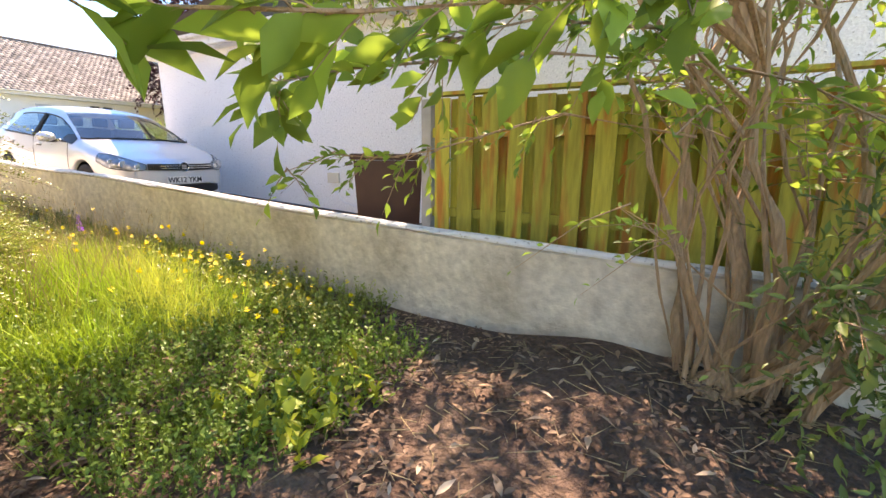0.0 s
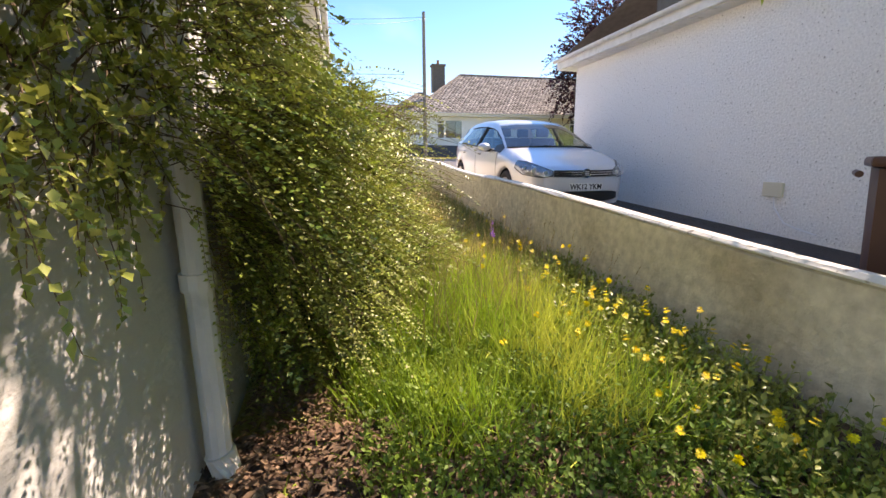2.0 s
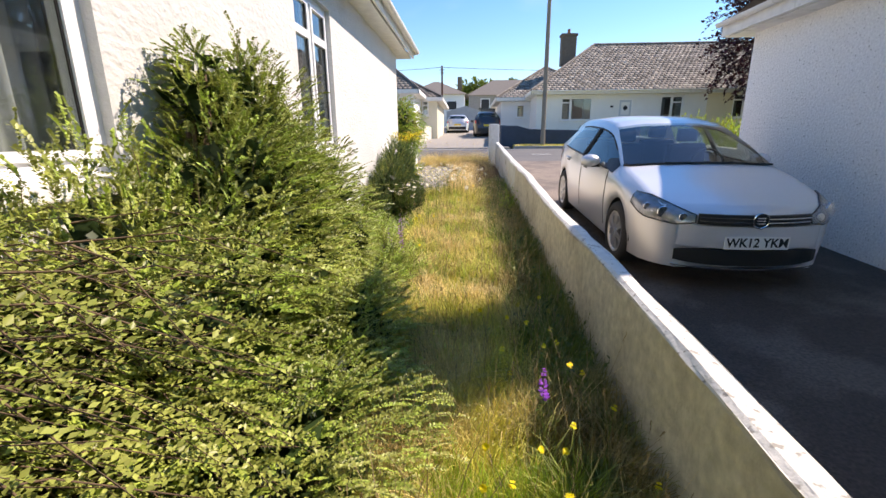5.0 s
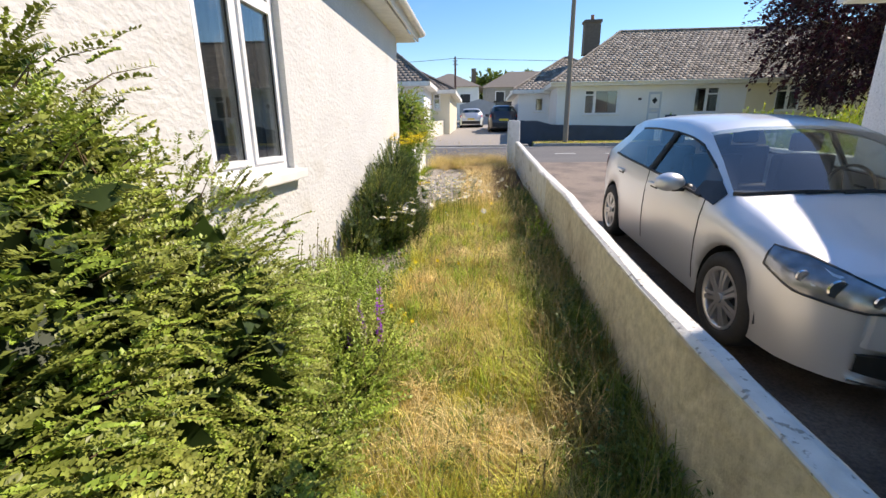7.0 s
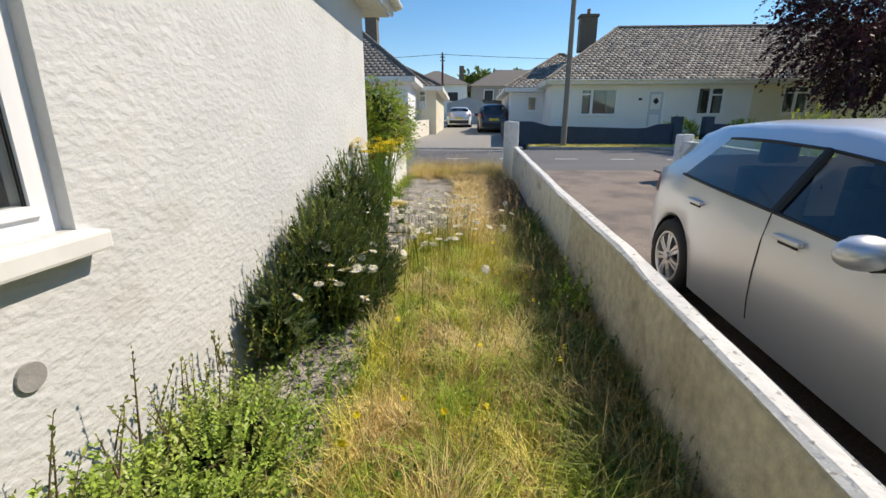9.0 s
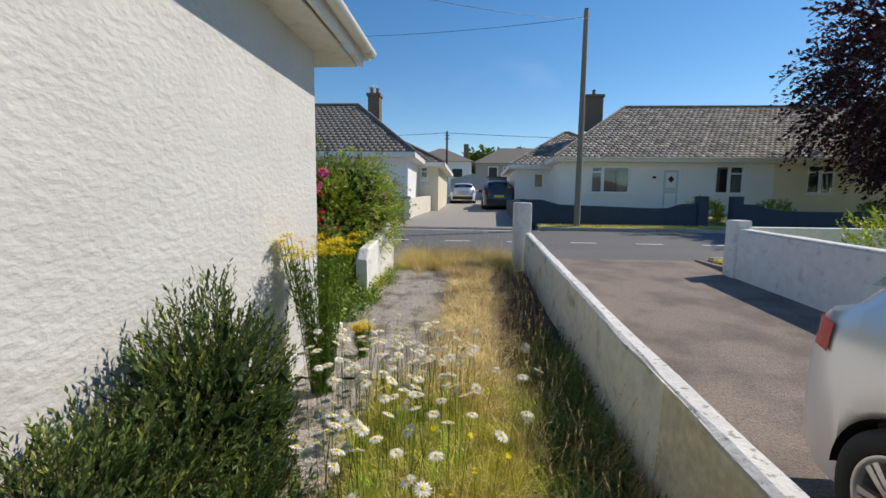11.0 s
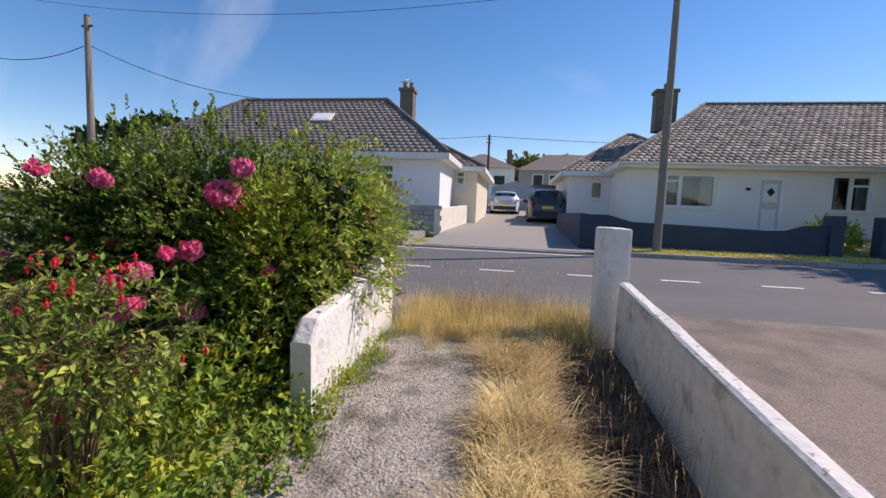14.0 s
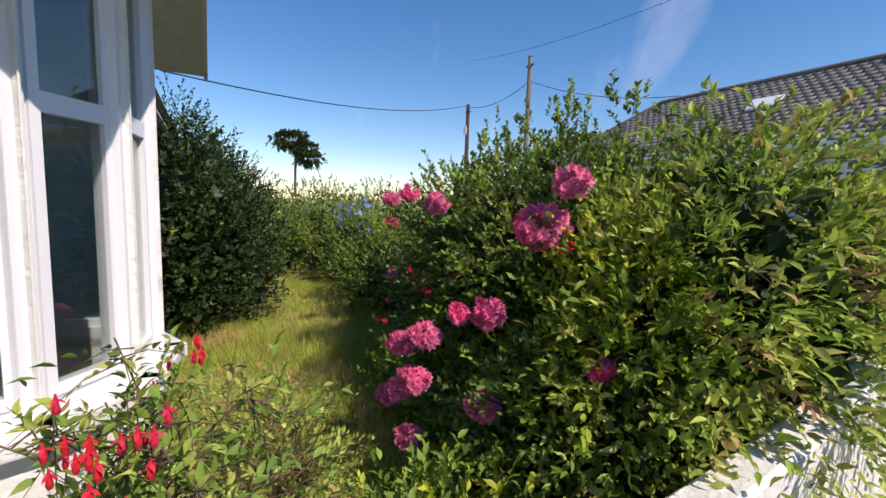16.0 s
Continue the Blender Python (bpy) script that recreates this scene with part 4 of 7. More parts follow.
hip_roof(2.6, 9.5, 29.8, 36.4, 4.12, 6.2, M_SLATE, "slate hipped roof of the side wing", facing=("S", "W"))

# Unseen stack, placed and sized to throw a shade band across the strip.
chimney(5.75, 6.95, 3.5, 6.9, 0.80, 0.80, M_STACK, "unseen brown chimney added to shade a band of the strip", 1)

# blue-grey front wall with gate piers
bw = base("front_wall", 2.42, 22.6, 0, 0, "low slate-blue painted front garden wall with curved steps", "wall")
tagged(bw, kind="structure")
prof = [(0, 2.30), (0.7, 2.30), (1.3, 2.14), (4.5, 2.05), (4.9, 2.07), (5.3, 2.2), (5.85, 2.22)]
bm = bmesh.new()
poly(bm, [(0, 0, 1.2)] + [(x, 0, z) for x, z in prof] + [(5.85, 0, 1.2)], (0, 0.2, 0))
part("wall_body", bm, M_BLUEWALL, bw)
bm = bmesh.new()
pr2 = [(7.28, 2.22), (7.7, 2.21), (8.1, 2.08), (8.7, 2.0), (17.6, 2.0)]
poly(bm, [(7.28, 0, 1.2)] + [(x, 0, z) for x, z in pr2] + [(17.6, 0, 1.2)], (0, 0.2, 0))
part("wall_body", bm, M_BLUEWALL, bw)
for x in (5.86, 6.96):
    boxpart("gate_pier", (x, -0.06, 1.2, x + 0.31, 0.26, 2.47), M_BLUEWALL, bw, 0.01)
boxpart("wall_body", (-0.0, 0.21, 1.2, 0.2, 6.2, 2.32), M_BLUEWALL, bw)
sheet("garden", [(2.62, 22.8), (40, 22.8), (40, 27.7), (2.62, 27.7)], M_SOD, "front garden soil of the bungalow", 0.16, 0.3)

# left-hand house opposite
LH = along("wall_south", -14.0, 25.7, 0, "white rendered front wall of the house opposite")
LW = [(8.6, 2.75, 10.4, 3.85), (3.0, 2.75, 5.0, 3.85)]
panels("wall_face", 12.05, 1.2, 4.18, LW, 0.28, M_FARWHITE, LH, "", "")
for c in LW:
    window(LH, *c, mull=(0.5,), transoms=(0.7, 0.7), label="white window in the shaded house front", sill=0.06, fr=0.05)
boxpart("wall_side", (-2.23, 25.98, 1.2, -1.95, 29.2, 4.18), M_FARWHITE, None, 0, "sunlit white side wall of the house opposite", "structure")
hip_roof(-14.5, -1.62, 25.3, 31.6, 4.2, 6.75, M_SLATE2, "dark brown-grey slate hipped roof opposite", facing=("S", "E"))
LG = along("wall_south", -2.2, 29.2, 0, "cream rendered wing wall with a small window")
panels("wall_face", 1.25, 1.2, 4.1, [(0.33, 3.1, 0.73, 3.95)], 0.28, M_CREAM, LG, "", "")
window(LG, 0.33, 3.1, 0.73, 3.95, mull=(), transoms=(0.7,), label="small white window in the cream wing", sill=0.05, fr=0.04, curtain=False)
boxpart("wall_side", (-1.23, 29.48, 1.2, -0.95, 36.5, 4.1), M_CREAM, None, 0, "cream side wall of the wing", "structure")
hip_roof(-9.5, -0.62, 28.85, 37.0, 4.12, 6.3, M_SLATE2, "dark slate wing roof", facing=("S", "E"))
chimney(-4.55, 31.0, 5.8, 7.95, 0.62, 0.62, M_STACK, "tall brown chimney with two pots", 2, True)
rl = base("rooflight", -7.05, 27.2, 5.75, 0, "pale roof window in the dark slates", "rooflight", rx=39)
boxpart("frame", (-0.42, -0.3, 0.0, 0.42, 0.3, 0.07), M_FASCIA, rl, 0.01)
boxpart("pane", (-0.34, -0.22, 0.07, 0.34, 0.22, 0.08), M_FARWHITE, rl)
lw = base("garden_wall", -1.75, 24.86, 0, 0, "low cream rendered wall beside the far driveway", "wall")
tagged(lw, kind="structure")
bm = bmesh.new()
poly(bm, [(0, 0, 1.3), (0, 0, 2.3), (0.9, 8.6, 2.7), (0.9, 8.6, 1.6)], (-0.2, 0, 0))
part("wall_body", bm, M_STONE_C, lw)
sw = base("garden_wall", -20.0, 24.9, 0, 0, "grey stone block front garden wall", "wall")
tagged(sw, kind="structure")
boxpart("wall_core", (0.02, 0.03, 1.2, 18.02, 0.25, 2.26), M_BLOCK, sw)
rb = random.Random(3)
blockmesh = []
for k in range(4):
    bm = box(bmesh.new(), 0, 0, 0, 0.40, 0.05, 0.16, 0.012)
    me = bpy.data.meshes.new("stone")
    bm.to_mesh(me)
    bm.free()
    me.materials.append(M_BLOCK)
    blockmesh.append(me)
STONES = []
for r in range(6):
    for c in range(14):
        STONES.append((12.3 + c * 0.415 + (0.2 if r % 2 else 0), 1.42 + r * 0.168 - 0.02))


def pole(x, y, h, r, mat, label, z0=None, arms=0):
    p = base("telegraph_pole", x, y, (G(y) if z0 is None else z0), 0, label, "telegraph pole")
    bm = bmesh.new()
    tube(bm, [(0, 0, -0.3), (0.0, 0, h * 0.5), (0, 0, h)], [r, r * 0.85, r * 0.68], 14)
    part("shaft", bm, mat, p)
    boxpart("cap", (-r * 0.5, -r * 0.5, h, r * 0.5, r * 0.5, h + 0.05), M_BLACKP, p, 0.01)
    for i in range(arms):
        boxpart("bracket", (-0.22, -0.03, h - 0.35 - 0.3 * i, 0.22, 0.03, h - 0.29 - 0.3 * i), M_BLACKP, p)
    return p


pole(4.22, 22.1, 6.75, 0.105, M_POLE, "grey weathered telegraph pole on the far verge", G(22.1) + 0.1, 0)
pole(-14.4, 24.1, 7.1, 0.13, M_POLE, "pale timber telegraph pole behind the hedge", None, 1)
M_POLEDK = material("dark_red_pole", (0.10, 0.05, 0.045), 0.85, 0.2, 10.0)
pd = pole(-19.0, 24.0, 6.0, 0.13, M_POLEDK, "dark brown pole carrying a cable", None, 1)
boxpart("notice", (-0.12, -0.16, 4.55, 0.12, -0.12, 4.95), M_FARWHITE, pd)
pole(-1.6, 46.0, 5.8, 0.12, M_POLEDK, "distant dark telegraph pole", 2.6, 2)


def wire(p, q, sag, label, r=0.012):
    w = base("cable", 0, 0, 0, 0, label, "cable")
    p, q = Vector(p), Vector(q)
    bm = bmesh.new()
    tube(bm, [p.lerp(q, t) - Vector((0, 0, sag * 4 * t * (1 - t))) for t in np.linspace(0, 1, 25)], r, 5)
    part("line", bm, M_INK, w)


wire((4.33, 22.1, 8.0), (-19.0, 24.0, 9.6), 0.9, "thin overhead cable across the street", 0.007)
wire((4.33, 22.1, 7.95), (-2.0, 12.0, 4.6), 0.2, "thin service cable to the house", 0.005)
wire((-19.0, 24.0, 7.35), (-14.4, 24.1, 7.6), 0.35, "black cable between two poles", 0.014)
wire((-14.4, 24.1, 7.6), (-9.0, 26.0, 6.2), 0.3, "black cable to the roof", 0.012)
wire((-19.0, 24.0, 7.45), (-9.0, 11.66, 4.55), 0.45, "black overhead cable over the lawn", 0.014)
wire((-1.6, 46.0, 8.3), (40.0, 50.0, 8.6), 0.5, "distant black overhead cable", 0.02)
wire((-1.6, 46.0, 8.3), (-40.0, 50.0, 8.6), 0.5, "distant black overhead cable", 0.02)

# far garage and houses at the end of the drive
ga = base("garage", 0.9, 42.0, 2.35, 0, "grey metal garage with a low gable roof", "garage")
bm = bmesh.new()
poly(bm, [(-1.9, 0, 0), (1.1, 0, 0), (1.1, 0, 1.75), (-0.2, 0, 2.15), (-1.9, 0, 1.7)], (0, 6, 0))
part("shell", bm, material("pale_grey_cladding", (0.36, 0.38, 0.40), 0.6, 0.08, 3.0), ga)
# Near-black paint carries the shade on this side of the garage.
boxpart("garage_door", (1.105, -0.02, 0, 2.75, 0.1, 1.95), M_SUVP, ga, 0.01, "side door, its shade put in as near-black colour")
bm = bmesh.new()
poly(bm, [(1.0, -0.1, 1.98), (2.9, -0.1, 1.75), (2.9, -0.1, 1.69), (1.0, -0.1, 1.92)], (0, 6, 0))
part("roof_sheet", bm, M_BLACKP, ga)


def far_house(x0, x1, y0, y1, z0, ze, zr, wall, roof, label, wins, gable=False):
    h = base("house", (x0 + x1) / 2, y0, z0, 0, label, "house")
    cx = (x0 + x1) / 2
    boxpart("wall", (x0 - cx, 0, 0, x1 - cx, y1 - y0, ze - z0), wall, h)
    bm = bmesh.new()
    d = (y1 - y0) / 2
    a, b = x0 - cx - 0.3, x1 - cx + 0.3
    i = 0.05 if gable else min(d, (b - a) / 2 - 0.1)
    P = [bm.verts.new(p) for p in ((a, -0.3, ze - z0), (b, -0.3, ze - z0), (b, 2 * d + 0.3, ze - z0), (a, 2 * d + 0.3, ze - z0), (a + i, d, zr - z0), (b - i, d, zr - z0))]
    for q in ((0, 1, 5, 4), (1, 2, 5), (2, 3, 4, 5), (3, 0, 4), (3, 2, 1, 0)):
        bm.faces.new([P[k] for k in q])
    part("roof", bm, roof, h)
    for (wx, wz, ww, wh) in wins:
        w = new("window")
        w.parent = h
        boxpart("frame", (wx - ww / 2, -0.05, wz, wx + ww / 2, 0.02, wz + wh), M_UPVC, w)
        boxpart("pane", (wx - ww / 2 + 0.1, -0.07, wz + 0.1, wx + ww / 2 - 0.1, -0.052, wz + wh - 0.1), M_BLACKP, w)
    chimx = b - 1.2
    boxpart("chimney", (chimx, d - 0.3, ze - z0 + 0.8, chimx + 0.55, d + 0.3, zr - z0 + 0.5), M_STACK, h)
    return h


far_house(-6.5, 0.5, 55, 62, 2.5, 6.7, 8.5, M_FARWHITE, M_SLATE2, "distant white two-storey house with slate roof", [(2.0, 2.4, 1.3, 1.1), (2.0, 0.4, 1.3, 1.1)])
far_house(1.0, 12.0, 60, 67, 2.5, 7.0, 9.2, M_BLOCK, M_SLATE2, "distant grey pebble-dashed house with roof windows", [(-3.4, 2.6, 1.2, 1.5), (-1.6, 2.6, 1.2, 1.5), (0.6, 2.6, 1.5, 1.5)])
far_house(-30.0, -19.0, -2.0, 6.0, 0.6, 3.9, 6.4, M_FARWHITE, M_SLATE, "house with brown roof behind the dark hedge", [(0, 1.2, 1.5, 1.2)])

# ---- fence and bin ----
fn = base("fence", 2.45, 1.18, G(1.0), 0, "green and orange stained double-sided timber fence", "fence")
bdm = None
for side_i, (xo, off) in enumerate(((-0.035, 0.0), (0.035, 0.10))):
    for i in range(23):
        if bdm is None:
            ob = boxpart("slat", (-0.01, -0.125, -0.35, 0.01, 0.0, 1.50), M_FENCE, fn, 0.003)
            bdm = ob.data
        else:
            ob = new("slat", bdm)
            ob.parent = fn
        ob.location = (xo, -off - 0.195 * i - 0.03, 0.012 * ((i * 7) % 3) - 0.006 * i)
for z in (0.62, 1.22, 0.1):
    boxpart("rail", (-0.024, -4.6, z, 0.024, 0.0, z + 0.07), M_FENCE, fn)
boxpart("rail_cap", (-0.05, -4.6, 1.52, 0.05, 0.02, 1.545), M_FENCE, fn)
boxpart("post", (-0.05, 0.003, -0.4, 0.05, 0.085, 1.5), material("pale_post", (0.42, 0.40, 0.37), 0.9, 0.2), fn, 0.004, "pale grey concrete post")
bn = base("wheelie_bin", 2.9, 1.95, G(1.95) + 0.03, 35, "brown plastic wheelie bin beside the fence", "bin")
bm = bmesh.new()
poly(bm, [(-0.24, -0.27, 0.06), (0.24, -0.27, 0.06), (0.24, 0.25, 0.06), (-0.24, 0.25, 0.06)], (0, 0, 0.90))
for v in bm.verts:
    if v.co.z > 0.5:
        v.co.x *= 1.18
        v.co.y *= 1.18
part("tub", bm, M_BIN, bn)
boxpart("lid", (-0.30, -0.35, 0.965, 0.30, 0.33, 1.02), M_BIN, bn, 0.02)
bm = bmesh.new()
tube(bm, [(-0.2, 0.36, 0.93), (0.2, 0.36, 0.93)], 0.018, 8)
part("handle_bar", bm, M_BIN, bn)
for sx in (-0.27, 0.22):
    bm = bmesh.new()
    tube(bm, [(sx, 0.25, 0.1), (sx + 0.05, 0.25, 0.1)], 0.1, 16)
    part("wheel", bm, M_BLACKP, bn)


# ---- cars ----
M_LENS = glass_material("clear_lens", (0.95, 0.95, 0.95), 0.03, 0.04)
def interp(x, pts):
    return float(np.interp(x, [p[0] for p in pts], [p[1] for p in pts]))


TOP = [(0, 0.60), (0.03, 0.68), (0.10, 0.735), (0.35, 0.808), (0.70, 0.88), (1.02, 0.945), (1.12, 0.975), (1.45, 1.17), (1.80, 1.345), (2.0, 1.405), (2.35, 1.44), (2.8, 1.445), (3.25, 1.425), (3.62, 1.39), (3.80, 1.32), (3.98, 1.10), (4.06, 0.98), (4.15, 0.86), (4.20, 0.66)]
BELT = [(0, 0.58), (0.03, 0.64), (0.10, 0.68), (0.35, 0.745), (0.70, 0.81), (1.02, 0.865), (1.3, 0.905), (2.0, 0.945), (3.0, 0.985), (3.8, 1.02), (3.98, 0.99), (4.06, 0.93), (4.15, 0.80), (4.20, 0.64)]
WID = [(0, 0.60), (0.03, 0.69), (0.10, 0.775), (0.22, 0.83), (0.40, 0.86), (0.75, 0.88), (1.6, 0.89), (3.0, 0.89), (3.6, 0.865), (3.95, 0.82), (4.1, 0.76), (4.2, 0.66)]
ROOFW = [(0, 0.56), (0.10, 0.69), (0.4, 0.74), (1.02, 0.75), (1.12, 0.745), (1.8, 0.60), (2.2, 0.575), (3.2, 0.56), (3.7, 0.545), (3.98, 0.62), (4.06, 0.66), (4.2, 0.56)]


def car_ring(x, hub_f, hub_r, arch=0.355, grow=1.0):
    zb = 0.19 if x < 4.0 else 0.24
    a = 0
    for h in (hub_f, hub_r):
        if abs(x - h) < arch:
            a = max(a, 0.315 + math.sqrt(arch ** 2 - (x - h) ** 2))
    w, t, b, r = interp(x, WID), interp(x, TOP) * grow, interp(x, BELT) * grow, interp(x, ROOFW)
    lo = max(zb, a)
    mid = max(0.42, lo + 0.015)
    hip = max(0.60, lo + 0.03)
    return [(w * 0.955, lo), (w * 0.99, mid), (w, hip), (w * 0.992, (hip + b) / 2 + 0.03), (w * 0.965, b), (r + (w * 0.965 - r) * 0.26, t - (t - b) * 0.27), (r + (w * 0.965 - r) * 0.08, t - (t - b) * 0.085), (r * 0.93, t - 0.022 * min(1, (t - b) * 6)), (r * 0.55, t + 0.004), (0.0, t + 0.010)]


NOSE = 0.20


def nose(w, x):
    """How far the rounded nose falls back away from the middle."""
    return NOSE * min(1.0, abs(w) / 0.75) ** 2 * max(0.0, 1 - x / 0.8)


def slant(x):
    """How far the tops of the rear side windows lean forward."""
    return 0.17 * min(1.0, max(0.0, (x - 2.75) / 0.7))


def side_pt(x, v, out=0.004, grow=1.0):
    """A point on the glasshouse between belt (v=0) and roof edge (v=1)."""
    R = car_ring(x, 0.87, 3.448, grow=grow)
    (w0, z0), (w1, z1) = R[4], R[5]
    return w0 + (w1 - w0) * v + out, z0 + (z1 - z0) * v


def wheel(parent, x, y, side, big=0.315, rimr=0.215):
    w = new("wheel")
    w.parent = parent
    w.location = (side * y, x, big)
    w.rotation_euler = (0, radians(90) if side > 0 else radians(-90), 0)
    prof = [(rimr, 0.0), (rimr + 0.01, 0.012), (big - 0.03, 0.012), (big - 0.006, -0.01), (big, -0.04), (big, -0.15), (big - 0.01, -0.185), (rimr, -0.19)]
    bm = bmesh.new()
    seg = 36
    rings = [[bm.verts.new((r * math.cos(a), r * math.sin(a), z)) for r, z in prof] for a in np.linspace(0, 2 * math.pi, seg, endpoint=False)]
    for i in range(seg):
        p, q = rings[i], rings[(i + 1) % seg]
        for k in range(len(prof)):
            bm.faces.new((p[k], q[k], q[(k + 1) % len(prof)], p[(k + 1) % len(prof)]))
    part("tyre", bm, M_TYRE, w, "black rubber tyre", True)
    bm = bmesh.new()
    prof2 = [(rimr - 0.001, 0.006), (rimr - 0.02, 0.008), (rimr - 0.03, -0.02), (rimr - 0.03, -0.12), (0.0, -0.12)]
    rings = [[bm.verts.new((r * math.cos(a), r * math.sin(a), z)) for r, z in prof2[:-1]] for a in np.linspace(0, 2 * math.pi, seg, endpoint=False)]
    for i in range(seg):
        p, q = rings[i], rings[(i + 1) % seg]
        for k in range(len(prof2) - 2):
            bm.faces.new((p[k], q[k], q[k + 1], p[k + 1]))
    part("rim", bm, M_ALLOY, w, "silver alloy rim", True)
    bm = bmesh.new()
    tube(bm, [(0, 0, -0.14), (0, 0, -0.10)], 0.185, 24)
    part("brake_disc", bm, M_BLACKP, w)
    for k in range(7):
        a = 2 * math.pi * k / 7
        bm = bmesh.new()
        c, s = math.cos(a), math.sin(a)
        for off in (-0.016, 0.016):
            pts = []
            for r, hw, z in ((0.03, 0.013, 0.0), (0.11, 0.012, 0.004), (rimr - 0.012, 0.016, -0.002)):
                o = off * (0.6 + r * 4)
                pts.append((r, o, hw, z))
            vs = []
            for r, o, hw, z in pts:
                vs.append([bm.verts.new((r * c - (o + d) * s, r * s + (o + d) * c, z + zz)) for d, zz in ((-hw, -0.03), (-hw, 0), (hw, 0), (hw, -0.03))])
            for p, q in zip(vs, vs[1:]):
                for j in range(4):
                    bm.faces.new((p[j], p[(j + 1) % 4], q[(j + 1) % 4], q[j]))
        part("spoke", bm, M_ALLOY, w)
    bm = bmesh.new()
    tube(bm, [(0, 0, -0.03), (0, 0, 0.012)], 0.035, 16)
    part("hub_cap", bm, M_ALLOY, w)
    return w


def hatchback(name, m, paint, label, plate_text="", grow=1.0, front_detail=True):
    car = new(name)
    car.matrix_world = m
    tagged(car, label, "car")
    HF, HR = 0.87, 3.448
    xs = sorted(set([0, 0.015, 0.03, 0.06, 0.10, 0.16, 0.22, 0.30, 0.40] + [round(HF + 0.355 * math.cos(a), 4) for a in np.linspace(0, math.pi, 17)]
                    + [round(HR + 0.355 * math.cos(a), 4) for a in np.linspace(0, math.pi, 17)] + [1.02, 1.12, 1.30, 1.45, 1.6, 1.8, 1.9, 2.0, 2.15, 2.35, 2.6, 2.8, 3.0] + [3.85, 3.9, 3.98, 4.02, 4.06, 4.1, 4.15, 4.18, 4.20]))
    bm = bmesh.new()
    rings = []
    for x in xs:
        R = car_ring(x, HF, HR, grow=grow)
        pts = [(-w, z) for w, z in R] + [(w, z) for w, z in R[:-1]][::-1]
        lean = [slant(x) * (1.0 if min(k, 18 - k) == 5 else 0.5 if min(k, 18 - k) == 6 else 0.0) for k in range(19)]
        rings.append([bm.verts.new((w, x + nose(w, x) - d, z)) for (w, z), d in zip(pts, lean)])
    # the cabin is left open where the panes go
    for i, (a, b) in enumerate(zip(rings, rings[1:])):
        x = (xs[i] + xs[i + 1]) / 2
        n = len(a)
        for k in range(n - 1):
            kk = min(k, n - 2 - k)
            side_glass = kk == 4 and 1.33 < x < 3.45 and not (2.30 < x < 2.38)
            screen = kk >= 6 and (1.12 < x < 1.85)
            back = kk >= 6 and (3.80 < x < 3.98)
            if side_glass or screen or back:
                continue
            bm.faces.new((a[k], a[k + 1], b[k + 1], b[k]))
    bm.faces.new(rings[0][::-1])
    bm.faces.new(rings[-1])
    part("body", bm, paint, car, "", True)
    # cabin floor and the dark underside
    boxpart("underbody", (-0.68, 0.50, 0.17, 0.68, 3.9, 0.30), M_BLACKP, car)
    boxpart("cabin_tub", (-0.76, 1.28, 0.30, 0.76, 3.7, 0.62), M_SEAT, car)
    boxpart("dashboard", (-0.72, 1.10, 0.62, 0.72, 1.50, 0.93 * grow), M_BLACKP, car, 0.03)
    for sx in (-0.38, 0.38):
        for sy in (2.15, 3.05):
            seat = new("seat")
            seat.parent = car
            boxpart("cushion", (sx - 0.25, sy - 0.45, 0.62, sx + 0.25, sy + 0.05, 0.72), M_SEAT, seat, 0.03)
            boxpart("backrest", (sx - 0.24, sy, 0.70, sx + 0.24, sy + 0.12, 1.12), M_SEAT, seat, 0.04)
            boxpart("headrest", (sx - 0.12, sy + 0.03, 1.14, sx + 0.12, sy + 0.11, 1.30), M_SEAT, seat, 0.03)
    bm = bmesh.new()
    ring = [(0.37 + 0.18 * math.cos(a), 1.62 + 0.05 * math.sin(a), 0.92 + 0.17 * math.sin(a)) for a in np.linspace(0, 2 * math.pi, 25)]
    tube(bm, ring, 0.013, 6)
    part("steering_wheel", bm, M_BLACKP, car)

    def strip(nm, fa, xs_, mat, lab=""):
        bm = bmesh.new()
        rows = [[bm.verts.new(p) for p in fa(x)] for x in xs_]
        for a, b in zip(rows, rows[1:]):
            for k in range(len(a) - 1):
                bm.faces.new((a[k], a[k + 1], b[k + 1], b[k]))
        return part(nm, bm, mat, car, lab, True)

    for s in (-1, 1):
        def prof(x, lo=0.0, hi=1.0):
            top = hi
            pts = []
            for v in np.linspace(lo, top, 4):
                w, z = side_pt(x, v, 0.0, grow)
                pts.append((s * w, x - slant(x) * v, z))
            return pts
        strip("front_side_window", lambda x: prof(x), [1.30, 1.45, 1.6, 1.8, 1.9, 2.0, 2.15, 2.31], M_CARGLASS, "tinted side window").visible_shadow = False
        strip("rear_side_window", lambda x: prof(x), [2.36, 2.6, 2.8, 3.0, 3.15, 3.3, 3.448], M_CARGLASS, "tinted side window").visible_shadow = False
        # window surround: black rubber line at the belt and along the roof
        bm = bmesh.new()
        tube(bm, [(s * (side_pt(x, 0.02, 0.004, grow)[0]), x, side_pt(x, 0.02, 0, grow)[1]) for x in np.linspace(1.35, 3.45, 16)], 0.012, 6)
        part("belt_seal", bm, M_GASKET, car)
        bm = bmesh.new()
        tube(bm, [(s * side_pt(x, 0.99, 0.002, grow)[0], x - slant(x), side_pt(x, 0.99, 0, grow)[1]) for x in np.linspace(1.46, 3.44, 18)], 0.010, 6)
        part("roof_seal", bm, M_GASKET, car)
        bm = bmesh.new()
